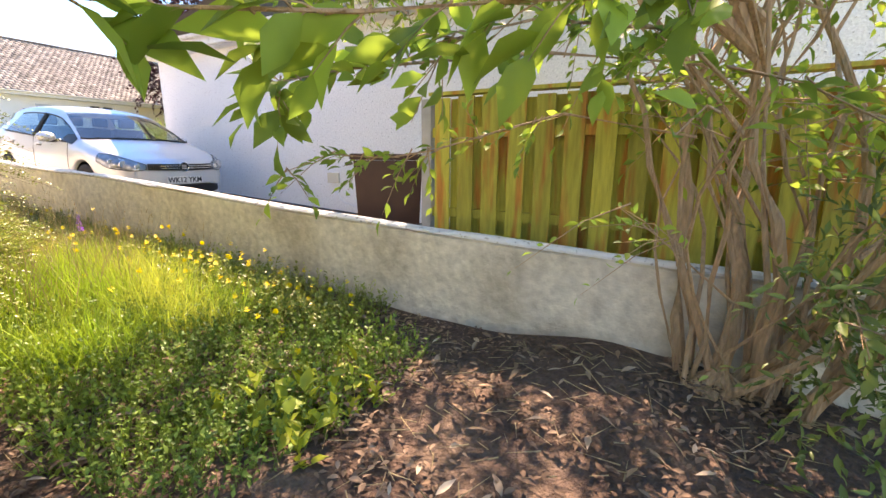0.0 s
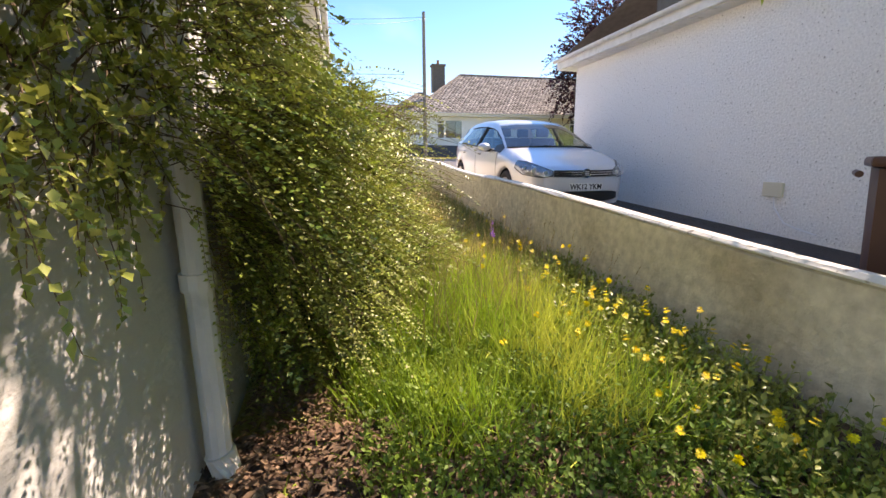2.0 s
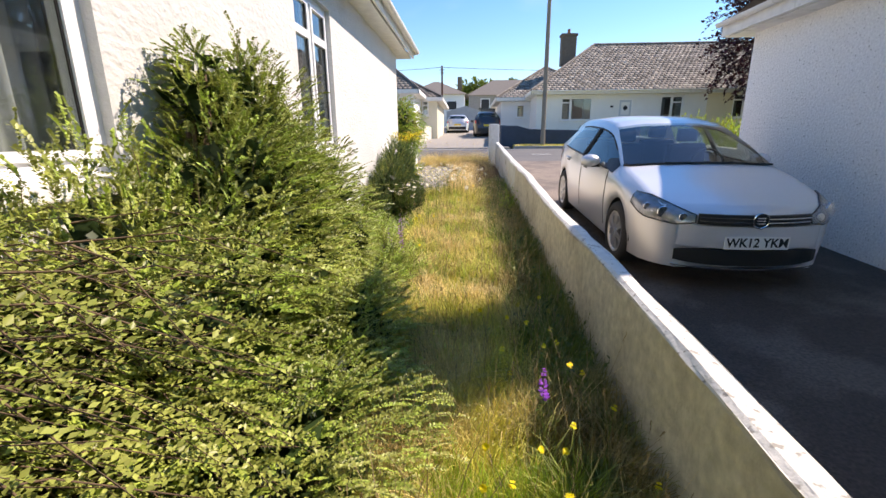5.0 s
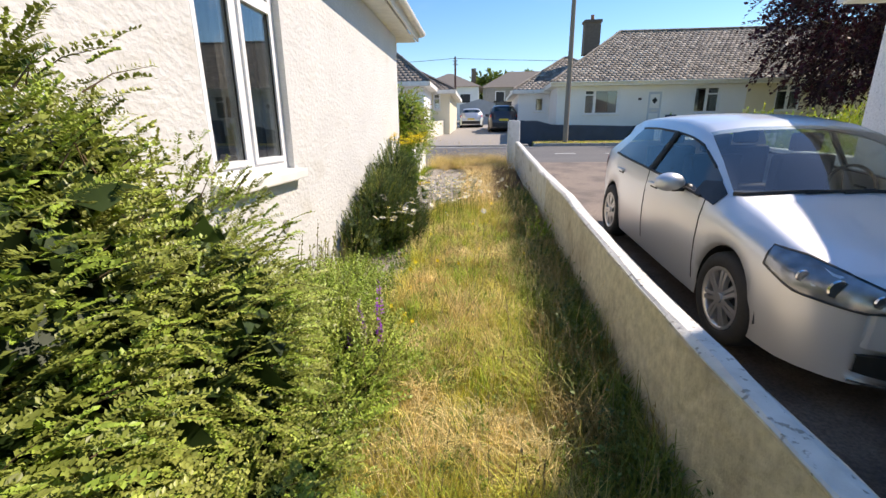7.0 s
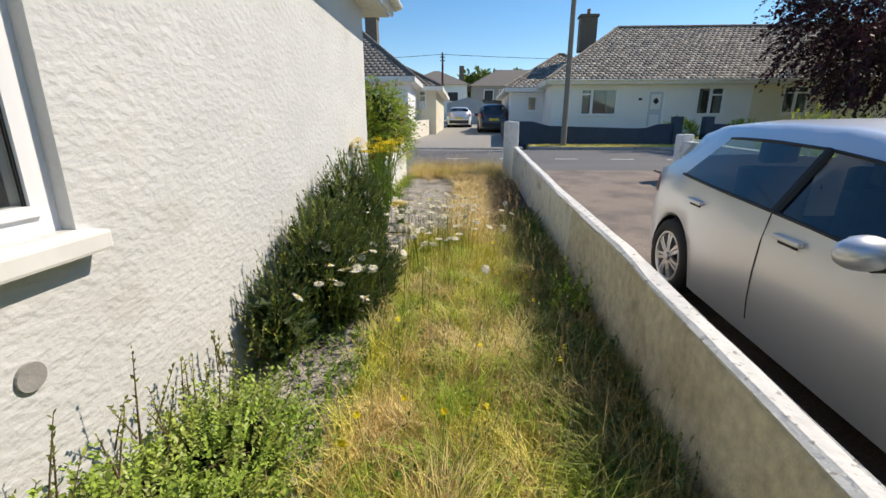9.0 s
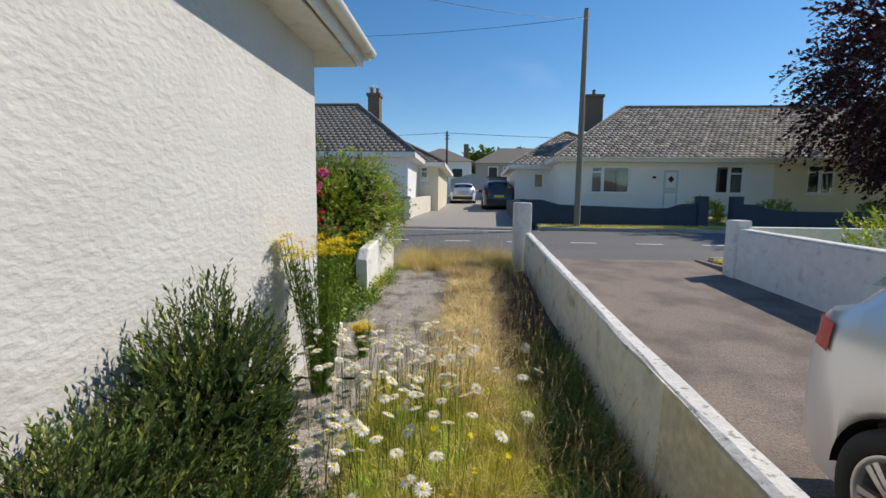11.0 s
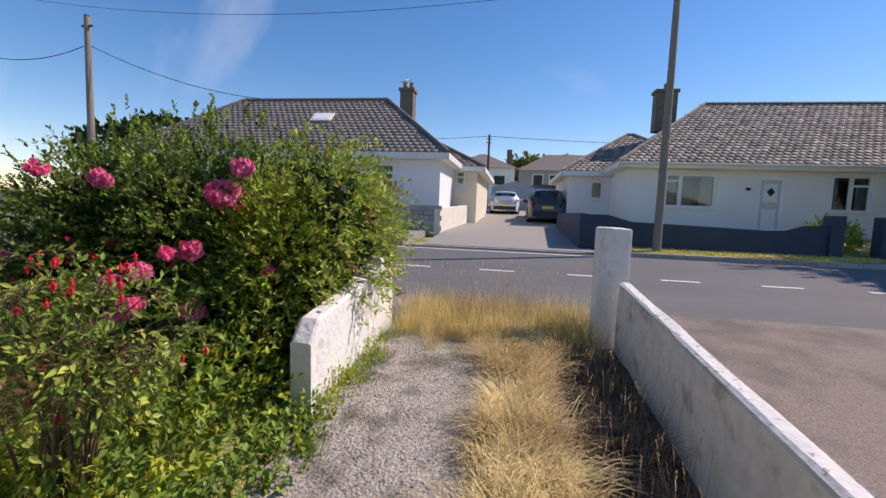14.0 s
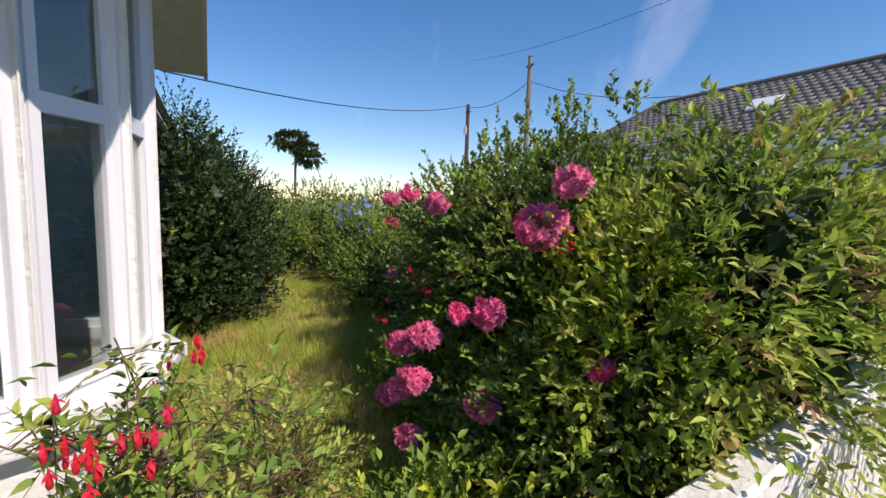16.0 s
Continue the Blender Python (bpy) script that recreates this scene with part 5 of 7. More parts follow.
        tube(bm, [(s * side_pt(2.34, v, 0.006, grow)[0], 2.34, side_pt(2.34, v, 0, grow)[1]) for v in (0, 0.5, 1)], 0.025, 6)
        part("door_pillar", bm, M_BLACKP, car, "black pillar between the doors")
        bm = bmesh.new()
        q = [[bm.verts.new((s * (side_pt(x, v * m_, 0.006, grow)[0]), x, side_pt(x, v * m_, 0, grow)[1])) for v in (0.0, 0.5, 1.0)] for x, m_ in ((1.16, 0.97), (1.30, 0.97), (1.46, 0.5))]
        for p0, p1 in zip(q, q[1:]):
            for k in range(2):
                bm.faces.new((p0[k], p0[k + 1], p1[k + 1], p1[k]))
        part("mirror_base", bm, M_BLACKP, car, "black corner panel by the mirror")
        # door gaps and handles
        for xg in (1.28, 2.36):
            bm = bmesh.new()
            zz = [0.30, 0.42, 0.60, 0.78, interp(xg, BELT) * grow]
            pts = []
            for z in zz:
                R = car_ring(xg, HF, HR, grow=grow)
                wv = np.interp(z, [p[1] for p in R[:5]], [p[0] for p in R[:5]])
                pts.append((s * (wv + 0.0015), xg, z))
            tube(bm, pts, 0.004, 4)
            part("door_gap", bm, M_GASKET, car)
        for xh in (2.16, 3.12):
            h = new("door_handle")
            h.parent = car
            bm = box(bmesh.new(), s * 0.895 - 0.012, xh - 0.10, 0.845, s * 0.895 + 0.022, xh + 0.10, 0.875, 0.010)
            part("grip", bm, paint, h)
            # Black plate stands in for the shaded hollow under the grip.
            boxpart("hollow_shade_plate", (s * 0.882 - 0.006, xh - 0.07, 0.825, s * 0.882 + 0.006, xh + 0.07, 0.86), M_GASKET, h, 0.004)
        mir = new("wing_mirror")
        mir.parent = car
        bm = bmesh.new()
        bmesh.ops.create_icosphere(bm, subdivisions=3, radius=0.5)
        for v in bm.verts:
            v.co = Vector((s * 0.965 + v.co.x * 0.23, 1.65 + v.co.y * 0.17 * (0.6 if v.co.y > 0.2 else 1), 0.965 * grow + v.co.z * 0.15))
        part("housing", bm, paint, mir, "silver mirror housing", True)
        boxpart("stalk", (s * 0.91 - 0.05, 1.60, 0.895 * grow, s * 0.91 + 0.05, 1.68, 0.93 * grow), M_BLACKP, mir, 0.01)
        for hub in (HF, HR):
            wheel(car, hub, 0.862, s)
            bm = bmesh.new()
            arc = [(s * 0.70, hub + 0.35 * math.cos(a), 0.315 + 0.35 * math.sin(a)) for a in np.linspace(-0.02, math.pi + 0.02, 20)]
            rows = [[bm.verts.new((p[0] - s * 0.12, p[1], p[2])), bm.verts.new((p[0] + s * 0.15, p[1], p[2]))] for p in arc]
            for a, b in zip(rows, rows[1:]):
                bm.faces.new((a[0], a[1], b[1], b[0]))
            part("arch_liner", bm, M_GASKET, car)
        # rear lamp
        bm = bmesh.new()
        rows = []
        for x in (3.93, 4.0, 4.07, 4.13):
            R = car_ring(x, HF, HR, grow=grow)
            wv = [np.interp(z, [p[1] for p in R[:5]], [p[0] for p in R[:5]]) for z in (0.78, 0.86, 0.92)]
            rows.append([bm.verts.new((s * (w + 0.008), x, z * grow)) for w, z in zip(wv, (0.78, 0.86, 0.92))])
        for a, b in zip(rows, rows[1:]):
            for k in range(2):
                bm.faces.new((a[k], a[k + 1], b[k + 1], b[k]))
        part("tail_lamp", bm, M_RED, car, "red tail lamp", True)

    def screen(x, o=0.004):
        R = car_ring(x, HF, HR, grow=grow)
        half = [R[6], R[7], R[8], R[9]]
        pts = [(-w, x, z + o) for w, z in half] + [(w, x, z + o) for w, z in half[:-1]][::-1]
        return pts
    strip("windscreen", screen, [1.12, 1.3, 1.45, 1.65, 1.80, 1.86], M_CARGLASS, "clear windscreen").visible_shadow = False
    strip("rear_window", screen, [3.79, 3.85, 3.9, 3.98], M_CARGLASS, "dark rear window").visible_shadow = False
    bm = bmesh.new()
    tube(bm, [(p[0] * 1.01, p[1], p[2] + 0.004) for p in screen(1.12)], 0.014, 5)
    part("scuttle", bm, M_GASKET, car)
    if front_detail:
        def fy(w, z):
            """Front surface depth at half-width w."""
            x = float(np.interp(abs(w), [0.57, 0.66, 0.745], [0, 0.03, 0.10]))
            return x + nose(w, x)
        def band(nm, w0, w1, z0, z1, mat, out=0.012, n=24, lab="", parent=car, taper=0.0, ex=2.0):
            bm = bmesh.new()
            rows = []
            for w in np.linspace(w0, w1, n):
                t = 1 - taper * (abs(w) / max(abs(w0), abs(w1))) ** ex
                zc, h = (z0 + z1) / 2, (z1 - z0) / 2 * t
                yy = fy(w, zc) - out
                rows.append([bm.verts.new((w, yy + d, z)) for z, d in ((zc - h, 0.03), (zc - h, 0), (zc + h, 0), (zc + h, 0.03))])
            for a, b in zip(rows, rows[1:]):
                for k in range(3):
                    bm.faces.new((a[k], a[k + 1], b[k + 1], b[k]))
            return part(nm, bm, mat, parent, lab)
        grille = new("grille")
        grille.parent = car
        band("mesh", -0.46, 0.46, 0.595, 0.685, M_INK, 0.012, parent=grille)
        band("slat", -0.45, 0.45, 0.622, 0.630, M_CHROME, 0.022, parent=grille)
        band("slat", -0.45, 0.45, 0.655, 0.663, M_CHROME, 0.022, parent=grille)
        band("lower_intake", -0.60, 0.60, 0.245, 0.385, M_INK, 0.024, taper=0.35, ex=4, lab="wide black lower intake")
        band("bumper_lip", -0.61, 0.61, 0.212, 0.224, M_CHROME, 0.028, lab="bright lower bumper line")
        band("bumper_skin", -0.62, 0.62, 0.395, 0.585, paint, 0.004, taper=0.10, ex=6)
        badge = new("badge")
        badge.parent = car
        bm = bmesh.new()
        tube(bm, [(0, -0.008, 0.645), (0, -0.022, 0.645)], 0.062, 24)
        part("disc", bm, M_INK, badge)
        bm = bmesh.new()
        tube(bm, [(0.062 * math.cos(a), -0.024, 0.645 + 0.062 * math.sin(a)) for a in np.linspace(0, 2 * math.pi, 29)], 0.006, 6)
        part("ring", bm, M_CHROME, badge)
        for z in (0.668, 0.645, 0.622):
            boxpart("bar", (-0.035, -0.028, z - 0.005, 0.035, -0.022, z + 0.005), M_CHROME, badge)
        pl = new("number_plate")
        pl.parent = car
        boxpart("plate", (-0.26, -0.032, 0.400, 0.26, -0.020, 0.511), M_PLATE, pl, 0.003)
        if plate_text:
            cu = bpy.data.curves.new("plate_text", "FONT")
            cu.body, cu.size, cu.align_x, cu.align_y, cu.extrude = plate_text, 0.108, "CENTER", "CENTER", 0.001
            cu.offset = 0.002
            tx = new("plate_text", cu)
            cu.materials.append(M_INK)
            tx.parent = pl
            tx.location, tx.rotation_euler = (0, -0.034, 0.455), (radians(90), 0, 0)
            tx.scale = (0.92, 1, 1)
        def inside(w, y, z):
            k = NOSE * min(1.0, abs(w) / 0.75) ** 2
            x = (y - k) / (1 - k / 0.8) if y < 0.8 else y
            if x < 0:
                return False
            Rg = car_ring(x, HF, HR, arch=0.01, grow=grow)
            if z < Rg[0][1] or z > Rg[9][1]:
                return False
            return w <= float(np.interp(z, [p[1] for p in Rg], [p[0] for p in Rg]))

        for s in (-1, 1):
            hl = new("headlamp")
            hl.parent = car
            ws = np.linspace(0.0, 1.0, 14)

            def hpt(f, up, out=0.010):
                ang = radians(float(np.interp(f, (0, 1), (27.0, 61.0))))
                lo = float(np.interp(f, (0, 0.25, 0.7, 1), (0.600, 0.575, 0.610, 0.690)))
                hi = float(np.interp(f, (0, 0.35, 0.7, 1), (0.665, 0.735, 0.785, 0.792)))
                z = lo + (hi - lo) * up
                r0, r1 = 0.2, 1.3
                for _ in range(24):
                    r = (r0 + r1) / 2
                    if inside(r * math.sin(ang), 1.0 - r * math.cos(ang), z):
                        r0 = r
                    else:
                        r1 = r
                r = r0 + out
                return (s * r * math.sin(ang), 1.0 - r * math.cos(ang), z + out * 0.5)
            for nm, o, mt in (("housing", 0.0, M_LAMP), ("lens", 0.008, M_LENS)):
                bm = bmesh.new()
                rows = [[bm.verts.new(hpt(w, u, 0.010 + o)) for u in (0, 0.25, 0.5, 0.75, 1)] for w in ws]
                for a, b in zip(rows, rows[1:]):
                    for k in range(4):
                        bm.faces.new((a[k], a[k + 1], b[k + 1], b[k]))
                part(nm, bm, mt, hl, smooth=True)
            bm = bmesh.new()
            edge = [hpt(w, 0) for w in ws] + [hpt(ws[-1], u) for u in (0.3, 0.7)] + [hpt(w, 1) for w in ws[::-1]] + [hpt(ws[0], 0)]
            tube(bm, edge, 0.007, 5)
            part("trim", bm, M_BLACKP, hl)
            for w, r in ((0.16, 0.036), (0.42, 0.052), (0.66, 0.034)):
                c = Vector(hpt(w, 0.5, 0.011))
                bm = bmesh.new()
                tube(bm, [c, c + Vector((0, -0.01, 0))], [r, r * 0.9], 16)
                part("reflector", bm, M_CHROME, hl)
    else:
        boxpart("number_plate", (-0.26, 4.20, 0.60, 0.26, 4.215, 0.71), M_PLATEY, car, 0.003, "yellow number plate")
        boxpart("bumper", (-0.66, 4.15, 0.30, 0.66, 4.215, 0.52), M_BLACKP, car, 0.02)
    for s in (-1, 1):
        bm = bmesh.new()
        tube(bm, [(s * 0.12 - 0.2, 1.10, 0.985 * grow), (s * 0.12 + 0.25, 1.14, 1.0 * grow)], 0.008, 5)
        part("wiper", bm, M_GASKET, car)
    return car


SL = math.degrees(math.atan(0.054))
hatchback("parked_car", pose(3.31, 5.97, G(5.97) + 0.0, SL), M_PAINT, "silver five-door hatchback parked nose-out on the dark drive", "WK12 YKM")
hatchback("parked_car", pose(2.15, 34.6, 1.80, 0, 0, 180) @ Matrix.Diagonal((1.0, 1.0, 1.12, 1)), M_SUVP, "dark grey tall car parked in the far driveway", grow=1.0, front_detail=False)
hatchback("parked_car", pose(0.1, 40.6, 2.1, 0, 0, 180), M_PAINT, "silver car parked further up the far driveway", front_detail=False)


# ---- planting ----
def wallclip(P):
    return (P[:, 0] > HX + 0.015) & (P[:, 2] > G(P[:, 1]) + 0.02)


def shrub(name, label, root, blobs, n, L, per, size, mat, mat2=None, frac2=0.3, wide=0.5, droop=0.3, upw=0.4, spread=0.9, clip=None, nstem=7, sr=0.02, sh=1.0,
          tmpl=RHOMB, twig=0.0022, category="shrub", inner=0.45, rough=0.3, keep=0.15, bark=None, core=0, flat=False):
    s = base(name, root[0], root[1], root[2], 0, label, category)
    s.matrix_world = Matrix.Identity(4)
    s.location = (0, 0, 0)
    P, D, LL = twigs(blobs, n, L, droop, upw, inner, rough, clip)
    sel = RNG.uniform(size=len(P)) < (frac2 if mat2 else 0)
    foliage("foliage", s, P[~sel], D[~sel], LL[~sel], per, size, mat, tmpl, wide, droop, spread, flat=flat)
    if mat2:
        foliage("foliage_tip", s, P[sel], D[sel], LL[sel], per, size, mat2, tmpl, wide, droop, spread, flat=flat)
    # Near-black leaves put inside so the gaps look shaded.
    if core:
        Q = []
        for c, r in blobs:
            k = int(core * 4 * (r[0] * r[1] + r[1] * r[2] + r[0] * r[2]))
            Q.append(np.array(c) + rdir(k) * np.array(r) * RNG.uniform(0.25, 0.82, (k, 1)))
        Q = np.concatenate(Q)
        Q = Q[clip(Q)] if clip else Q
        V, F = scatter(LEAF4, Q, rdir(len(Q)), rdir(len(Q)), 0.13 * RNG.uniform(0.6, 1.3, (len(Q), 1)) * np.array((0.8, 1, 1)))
        npmesh("inner_growth", V, F, M_HEDGEDK, s, "dark leaves filling the inside to darken the gaps", "stuff")
    shoots("twig_growth", s, P, D, LL, M_TWIG, twig, droop, keep)
    rr = random.Random(len(blobs) * 7 + n)
    for i in range(nstem):
        c, r = blobs[rr.randrange(len(blobs))]
        tip = Vector(c) + Vector((rr.uniform(-0.5, 0.5) * r[0], rr.uniform(-0.5, 0.5) * r[1], rr.uniform(-0.2, 0.5) * r[2]))
        a = Vector(root) + Vector((rr.uniform(-0.1, 0.1), rr.uniform(-0.15, 0.15), -0.05))
        pts = [a.lerp(tip, t) + Vector((rr.uniform(-1, 1), rr.uniform(-1, 1), 0)) * 0.06 * math.sin(math.pi * t) + Vector((0, 0, 0.15 * math.sin(math.pi * t))) for t in np.linspace(0, 1, 7)]
        bm = bmesh.new()
        tube(bm, pts, [sr * (1 - 0.8 * t) for t in np.linspace(0, 1, 7)], 6)
        part("stem", bm, bark or M_TWIG, s)
    return s


# the big small-leaved shrub against the house wall
E_ = lambda *a: a
coto_blobs = [((-0.24, 2.75, 0.98), (0.42, 0.70, 0.66)), ((-0.20, 3.5, 0.98), (0.52, 0.75, 0.66)), ((-0.22, 4.25, 1.12), (0.46, 0.55, 0.78)), ((-0.28, 4.75, 1.25), (0.36, 0.52, 0.82)),
              ((-0.24, 5.30, 1.08), (0.38, 0.52, 0.72)), ((-0.26, 5.72, 0.82), (0.32, 0.40, 0.48)), ((0.0, 3.5, 0.66), (0.60, 0.9, 0.40)), ((0.0, 4.6, 0.60), (0.46, 0.9, 0.40)), ((-0.08, 5.4, 0.56), (0.34, 0.55, 0.32)),
              ((-0.40, 4.42, 1.95), (0.10, 0.14, 0.28)), ((-0.40, 4.85, 2.02), (0.10, 0.16, 0.24)), ((-0.40, 5.2, 1.80), (0.10, 0.18, 0.22))]
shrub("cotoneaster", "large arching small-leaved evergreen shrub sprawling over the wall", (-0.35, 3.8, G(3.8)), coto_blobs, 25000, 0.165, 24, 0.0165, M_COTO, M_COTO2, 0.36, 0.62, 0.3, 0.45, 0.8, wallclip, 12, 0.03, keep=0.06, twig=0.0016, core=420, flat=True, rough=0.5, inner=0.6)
# long drooping sprays toward the path at the rear end
n = 420
P = np.c_[RNG.uniform(-0.4, 0.2, n), RNG.uniform(2.4, 3.4, n), RNG.uniform(0.85, 1.62, n)]
D = np.c_[RNG.uniform(0.5, 1.2, n), RNG.uniform(-0.45, 0.5, n), RNG.uniform(0.0, 0.5, n)]
D /= np.linalg.norm(D, axis=1, keepdims=True)
sp = base("cotoneaster_sprays", 0, 0, 0, 0, "long drooping sprays of the small-leaved shrub", "shrub")
LL = RNG.uniform(0.25, 0.52, n)
foliage("foliage", sp, P, D, LL, 36, 0.016, M_COTO, RHOMB, 0.6, 0.45, 0.6, flat=True)
shoots("twig_growth", sp, P, D, LL, M_TWIG, 0.002, 0.45)

# dark overhanging rear end, in front of the drainpipe
n = 4200
P = np.c_[RNG.uniform(-0.52, -0.22, n), RNG.uniform(1.32, 2.75, n), RNG.uniform(0.85, 2.0, n)]
D = np.c_[RNG.uniform(0.2, 1.1, n), RNG.uniform(-0.45, 0.35, n), RNG.uniform(-0.35, 0.45, n)]
D /= np.linalg.norm(D, axis=1, keepdims=True)
LL = RNG.uniform(0.14, 0.62, n)
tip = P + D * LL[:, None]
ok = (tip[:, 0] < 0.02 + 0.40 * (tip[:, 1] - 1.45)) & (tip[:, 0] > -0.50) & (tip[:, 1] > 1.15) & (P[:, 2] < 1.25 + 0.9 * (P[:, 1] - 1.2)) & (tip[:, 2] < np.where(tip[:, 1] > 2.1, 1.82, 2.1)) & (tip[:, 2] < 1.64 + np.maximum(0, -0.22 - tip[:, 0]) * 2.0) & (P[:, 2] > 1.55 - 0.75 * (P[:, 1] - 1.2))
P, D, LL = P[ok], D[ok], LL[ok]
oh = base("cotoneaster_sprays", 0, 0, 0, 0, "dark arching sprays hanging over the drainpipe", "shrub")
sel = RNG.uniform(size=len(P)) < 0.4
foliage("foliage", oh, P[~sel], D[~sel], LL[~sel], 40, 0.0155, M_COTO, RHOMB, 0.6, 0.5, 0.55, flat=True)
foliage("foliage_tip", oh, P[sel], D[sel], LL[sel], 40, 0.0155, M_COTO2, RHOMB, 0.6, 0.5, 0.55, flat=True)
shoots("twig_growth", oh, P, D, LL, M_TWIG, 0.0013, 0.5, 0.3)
n = 480
P = np.c_[RNG.uniform(-0.50, -0.30, n), RNG.uniform(1.45, 2.2, n), RNG.uniform(1.55, 2.35, n)]
D = np.c_[RNG.uniform(0.0, 0.7, n), RNG.uniform(-0.6, 0.4, n), RNG.uniform(-0.3, 0.7, n)]
D /= np.linalg.norm(D, axis=1, keepdims=True)
LL = RNG.uniform(0.12, 0.36, n)
foliage("foliage_tip", oh, P, D, LL, 26, 0.020, M_COTO, RHOMB, 0.6, 0.4, 0.6)
shoots("twig_growth", oh, P, D, LL, M_TWIG, 0.0014, 0.4)
n = 320
P = np.c_[RNG.uniform(-0.50, -0.44, n), RNG.uniform(0.95, 1.6, n), RNG.uniform(1.25, 1.80, n)]
D = np.c_[RNG.uniform(0.0, 0.4, n), RNG.uniform(-0.8, -0.1, n), RNG.uniform(-0.4, 0.4, n)]
D /= np.linalg.norm(D, axis=1, keepdims=True)
LL = RNG.uniform(0.08, 0.24, n)
foliage("foliage_tip", oh, P, D, LL, 22, 0.020, M_COTO, RHOMB, 0.6, 0.4, 0.6)
shoots("twig_growth", oh, P, D, LL, M_TWIG, 0.0014, 0.4)
for i in range(9):
    bm = bmesh.new()
    q = (RNG.uniform(-0.45, -0.2), RNG.uniform(1.8, 2.6), RNG.uniform(1.3, 1.8))
    tube(bm, [(-0.4, 2.7, 0.3), ((q[0] - 0.4) / 2 - 0.02, (q[1] + 2.7) / 2, 1.1), q], [0.016, 0.011, 0.004], 6)
    part("stem", bm, M_TWIG, oh)

n = 560
P = np.c_[RNG.uniform(-0.48, -0.15, n), RNG.uniform(1.75, 2.5, n), RNG.uniform(0.95, 1.6, n)]
D = np.c_[RNG.uniform(0.0, 0.8, n), RNG.uniform(-0.6, 0.2, n), RNG.uniform(-0.8, 0.1, n)]
D /= np.linalg.norm(D, axis=1, keepdims=True)
LL = RNG.uniform(0.15, 0.40, n)
foliage("foliage_tip", oh, P, D, LL, 30, 0.0155, M_COTO, RHOMB, 0.62, 0.4, 0.6, flat=True)
shoots("twig_growth", oh, P, D, LL, M_TWIG, 0.0012, 0.4, 0.4)

low_blobs = [((-0.25, 6.45, 0.66), (0.32, 0.55, 0.28)), ((-0.26, 7.15, 0.62), (0.26, 0.5, 0.18)), ((0.0, 6.1, 0.58), (0.38, 0.6, 0.24))]
shrub("low_shrub", "bright green small-leaved shrub hugging the wall base", (-0.4, 6.8, G(6.8)), low_blobs, 4600, 0.20, 14, 0.023, M_COTO2, M_COTO, 0.3, 0.6, 0.1, 0.9, 0.8, wallclip, 6, 0.012, keep=0.15, core=300, flat=True)
n = 60
P = np.c_[RNG.uniform(-0.52, -0.3, n), RNG.uniform(5.9, 7.8, n), RNG.uniform(0.75, 0.92, n)]
D = np.c_[RNG.uniform(-0.1, 0.3, n), RNG.uniform(-0.4, 0.4, n), RNG.uniform(0.7, 1.2, n)]
tw = base("wall_shoots", 0, 0, 0, 0, "upright shoots standing out from the low shrub", "shrub")
LL = RNG.uniform(0.12, 0.34, n)
foliage("foliage", tw, P, D, LL, 16, 0.022, M_COTO, RHOMB, 0.6, 0.1, 0.8)
shoots("twig_growth", tw, P, D, LL, M_TWIG, 0.003, 0.1)
rose_bl = [((-0.28, 8.75, 0.98), (0.27, 0.45, 0.46)), ((-0.26, 9.40, 1.12), (0.26, 0.42, 0.56)), ((-0.18, 9.0, 0.82), (0.34, 0.6, 0.3)), ((-0.38, 8.15, 0.85), (0.12, 0.22, 0.26))]
shrub("rosemary_bush", "dark upright needle-leaved bush against the white wall", (-0.35, 9.0, G(9)), rose_bl, 5200, 0.15, 14, 0.028, M_ROSEM, M_COTO, 0.2, 0.34, -0.05, 1.2, 0.6, wallclip, 6, 0.012, core=300)

# the multi-stemmed bush at the start and its leafy boughs
bush = base("tall_bush", 1.48, -0.74, G(-0.84) + 0.20, 0, "multi-stemmed pale-barked bush leaning on the wall", "shrub")
rr = random.Random(11)
tips = []
for i in range(30):
    a = rr.uniform(-2.6, 0.9)
    p = Vector((rr.uniform(-0.12, 0.12), rr.uniform(-0.30, 0.14), 0.0))
    d = Vector((rr.uniform(-0.30, 0.30), rr.uniform(-0.62, 0.26), 1.0)).normalized()
    pts = [p.copy()]
    h = rr.uniform(1.7, 2.7)
    for k in range(9):
        d = (d + Vector((rr.uniform(-0.34, 0.34), rr.uniform(-0.36, 0.36), 0.03))).normalized()
        p = p + d * h / 9
        pts.append(p.copy())
    r = rr.choice((0.007, 0.010, 0.012, 0.018, 0.026))
    bm = bmesh.new()
    tube(bm, pts, [r * (1.15 - 0.8 * k / 9) for k in range(10)], 7)
    part("trunk", bm, M_BARK, bush, "pale brown trunk")
    tips += [(Vector(q) + Vector((1.48, -0.74, G(-0.84) + 0.20)), d) for q in pts[4:]]
for i in range(16):
    a = rr.uniform(0, 6.28)
    pts = [Vector((0, 0, 0.10)), Vector((math.cos(a) * 0.10, math.sin(a) * 0.10, 0.03)), Vector((math.cos(a + 0.3) * 0.2, math.sin(a + 0.3) * 0.2, -0.03)), Vector((math.cos(a - 0.2) * 0.34, math.sin(a - 0.2) * 0.34, -0.10))]
    bm = bmesh.new()
    tube(bm, pts, [0.035, 0.022, 0.014, 0.008], 6)
    part("root", bm, M_BARK, bush)
n = 330
ti = RNG.integers(0, len(tips), n)
P = np.array([tuple(tips[i][0]) for i in ti]) + RNG.normal(size=(n, 3)) * 0.10
D = rdir(n) + np.array((-0.2, 0.3, 0.3))
D /= np.linalg.norm(D, axis=1, keepdims=True)
LL = RNG.uniform(0.2, 0.5, n)
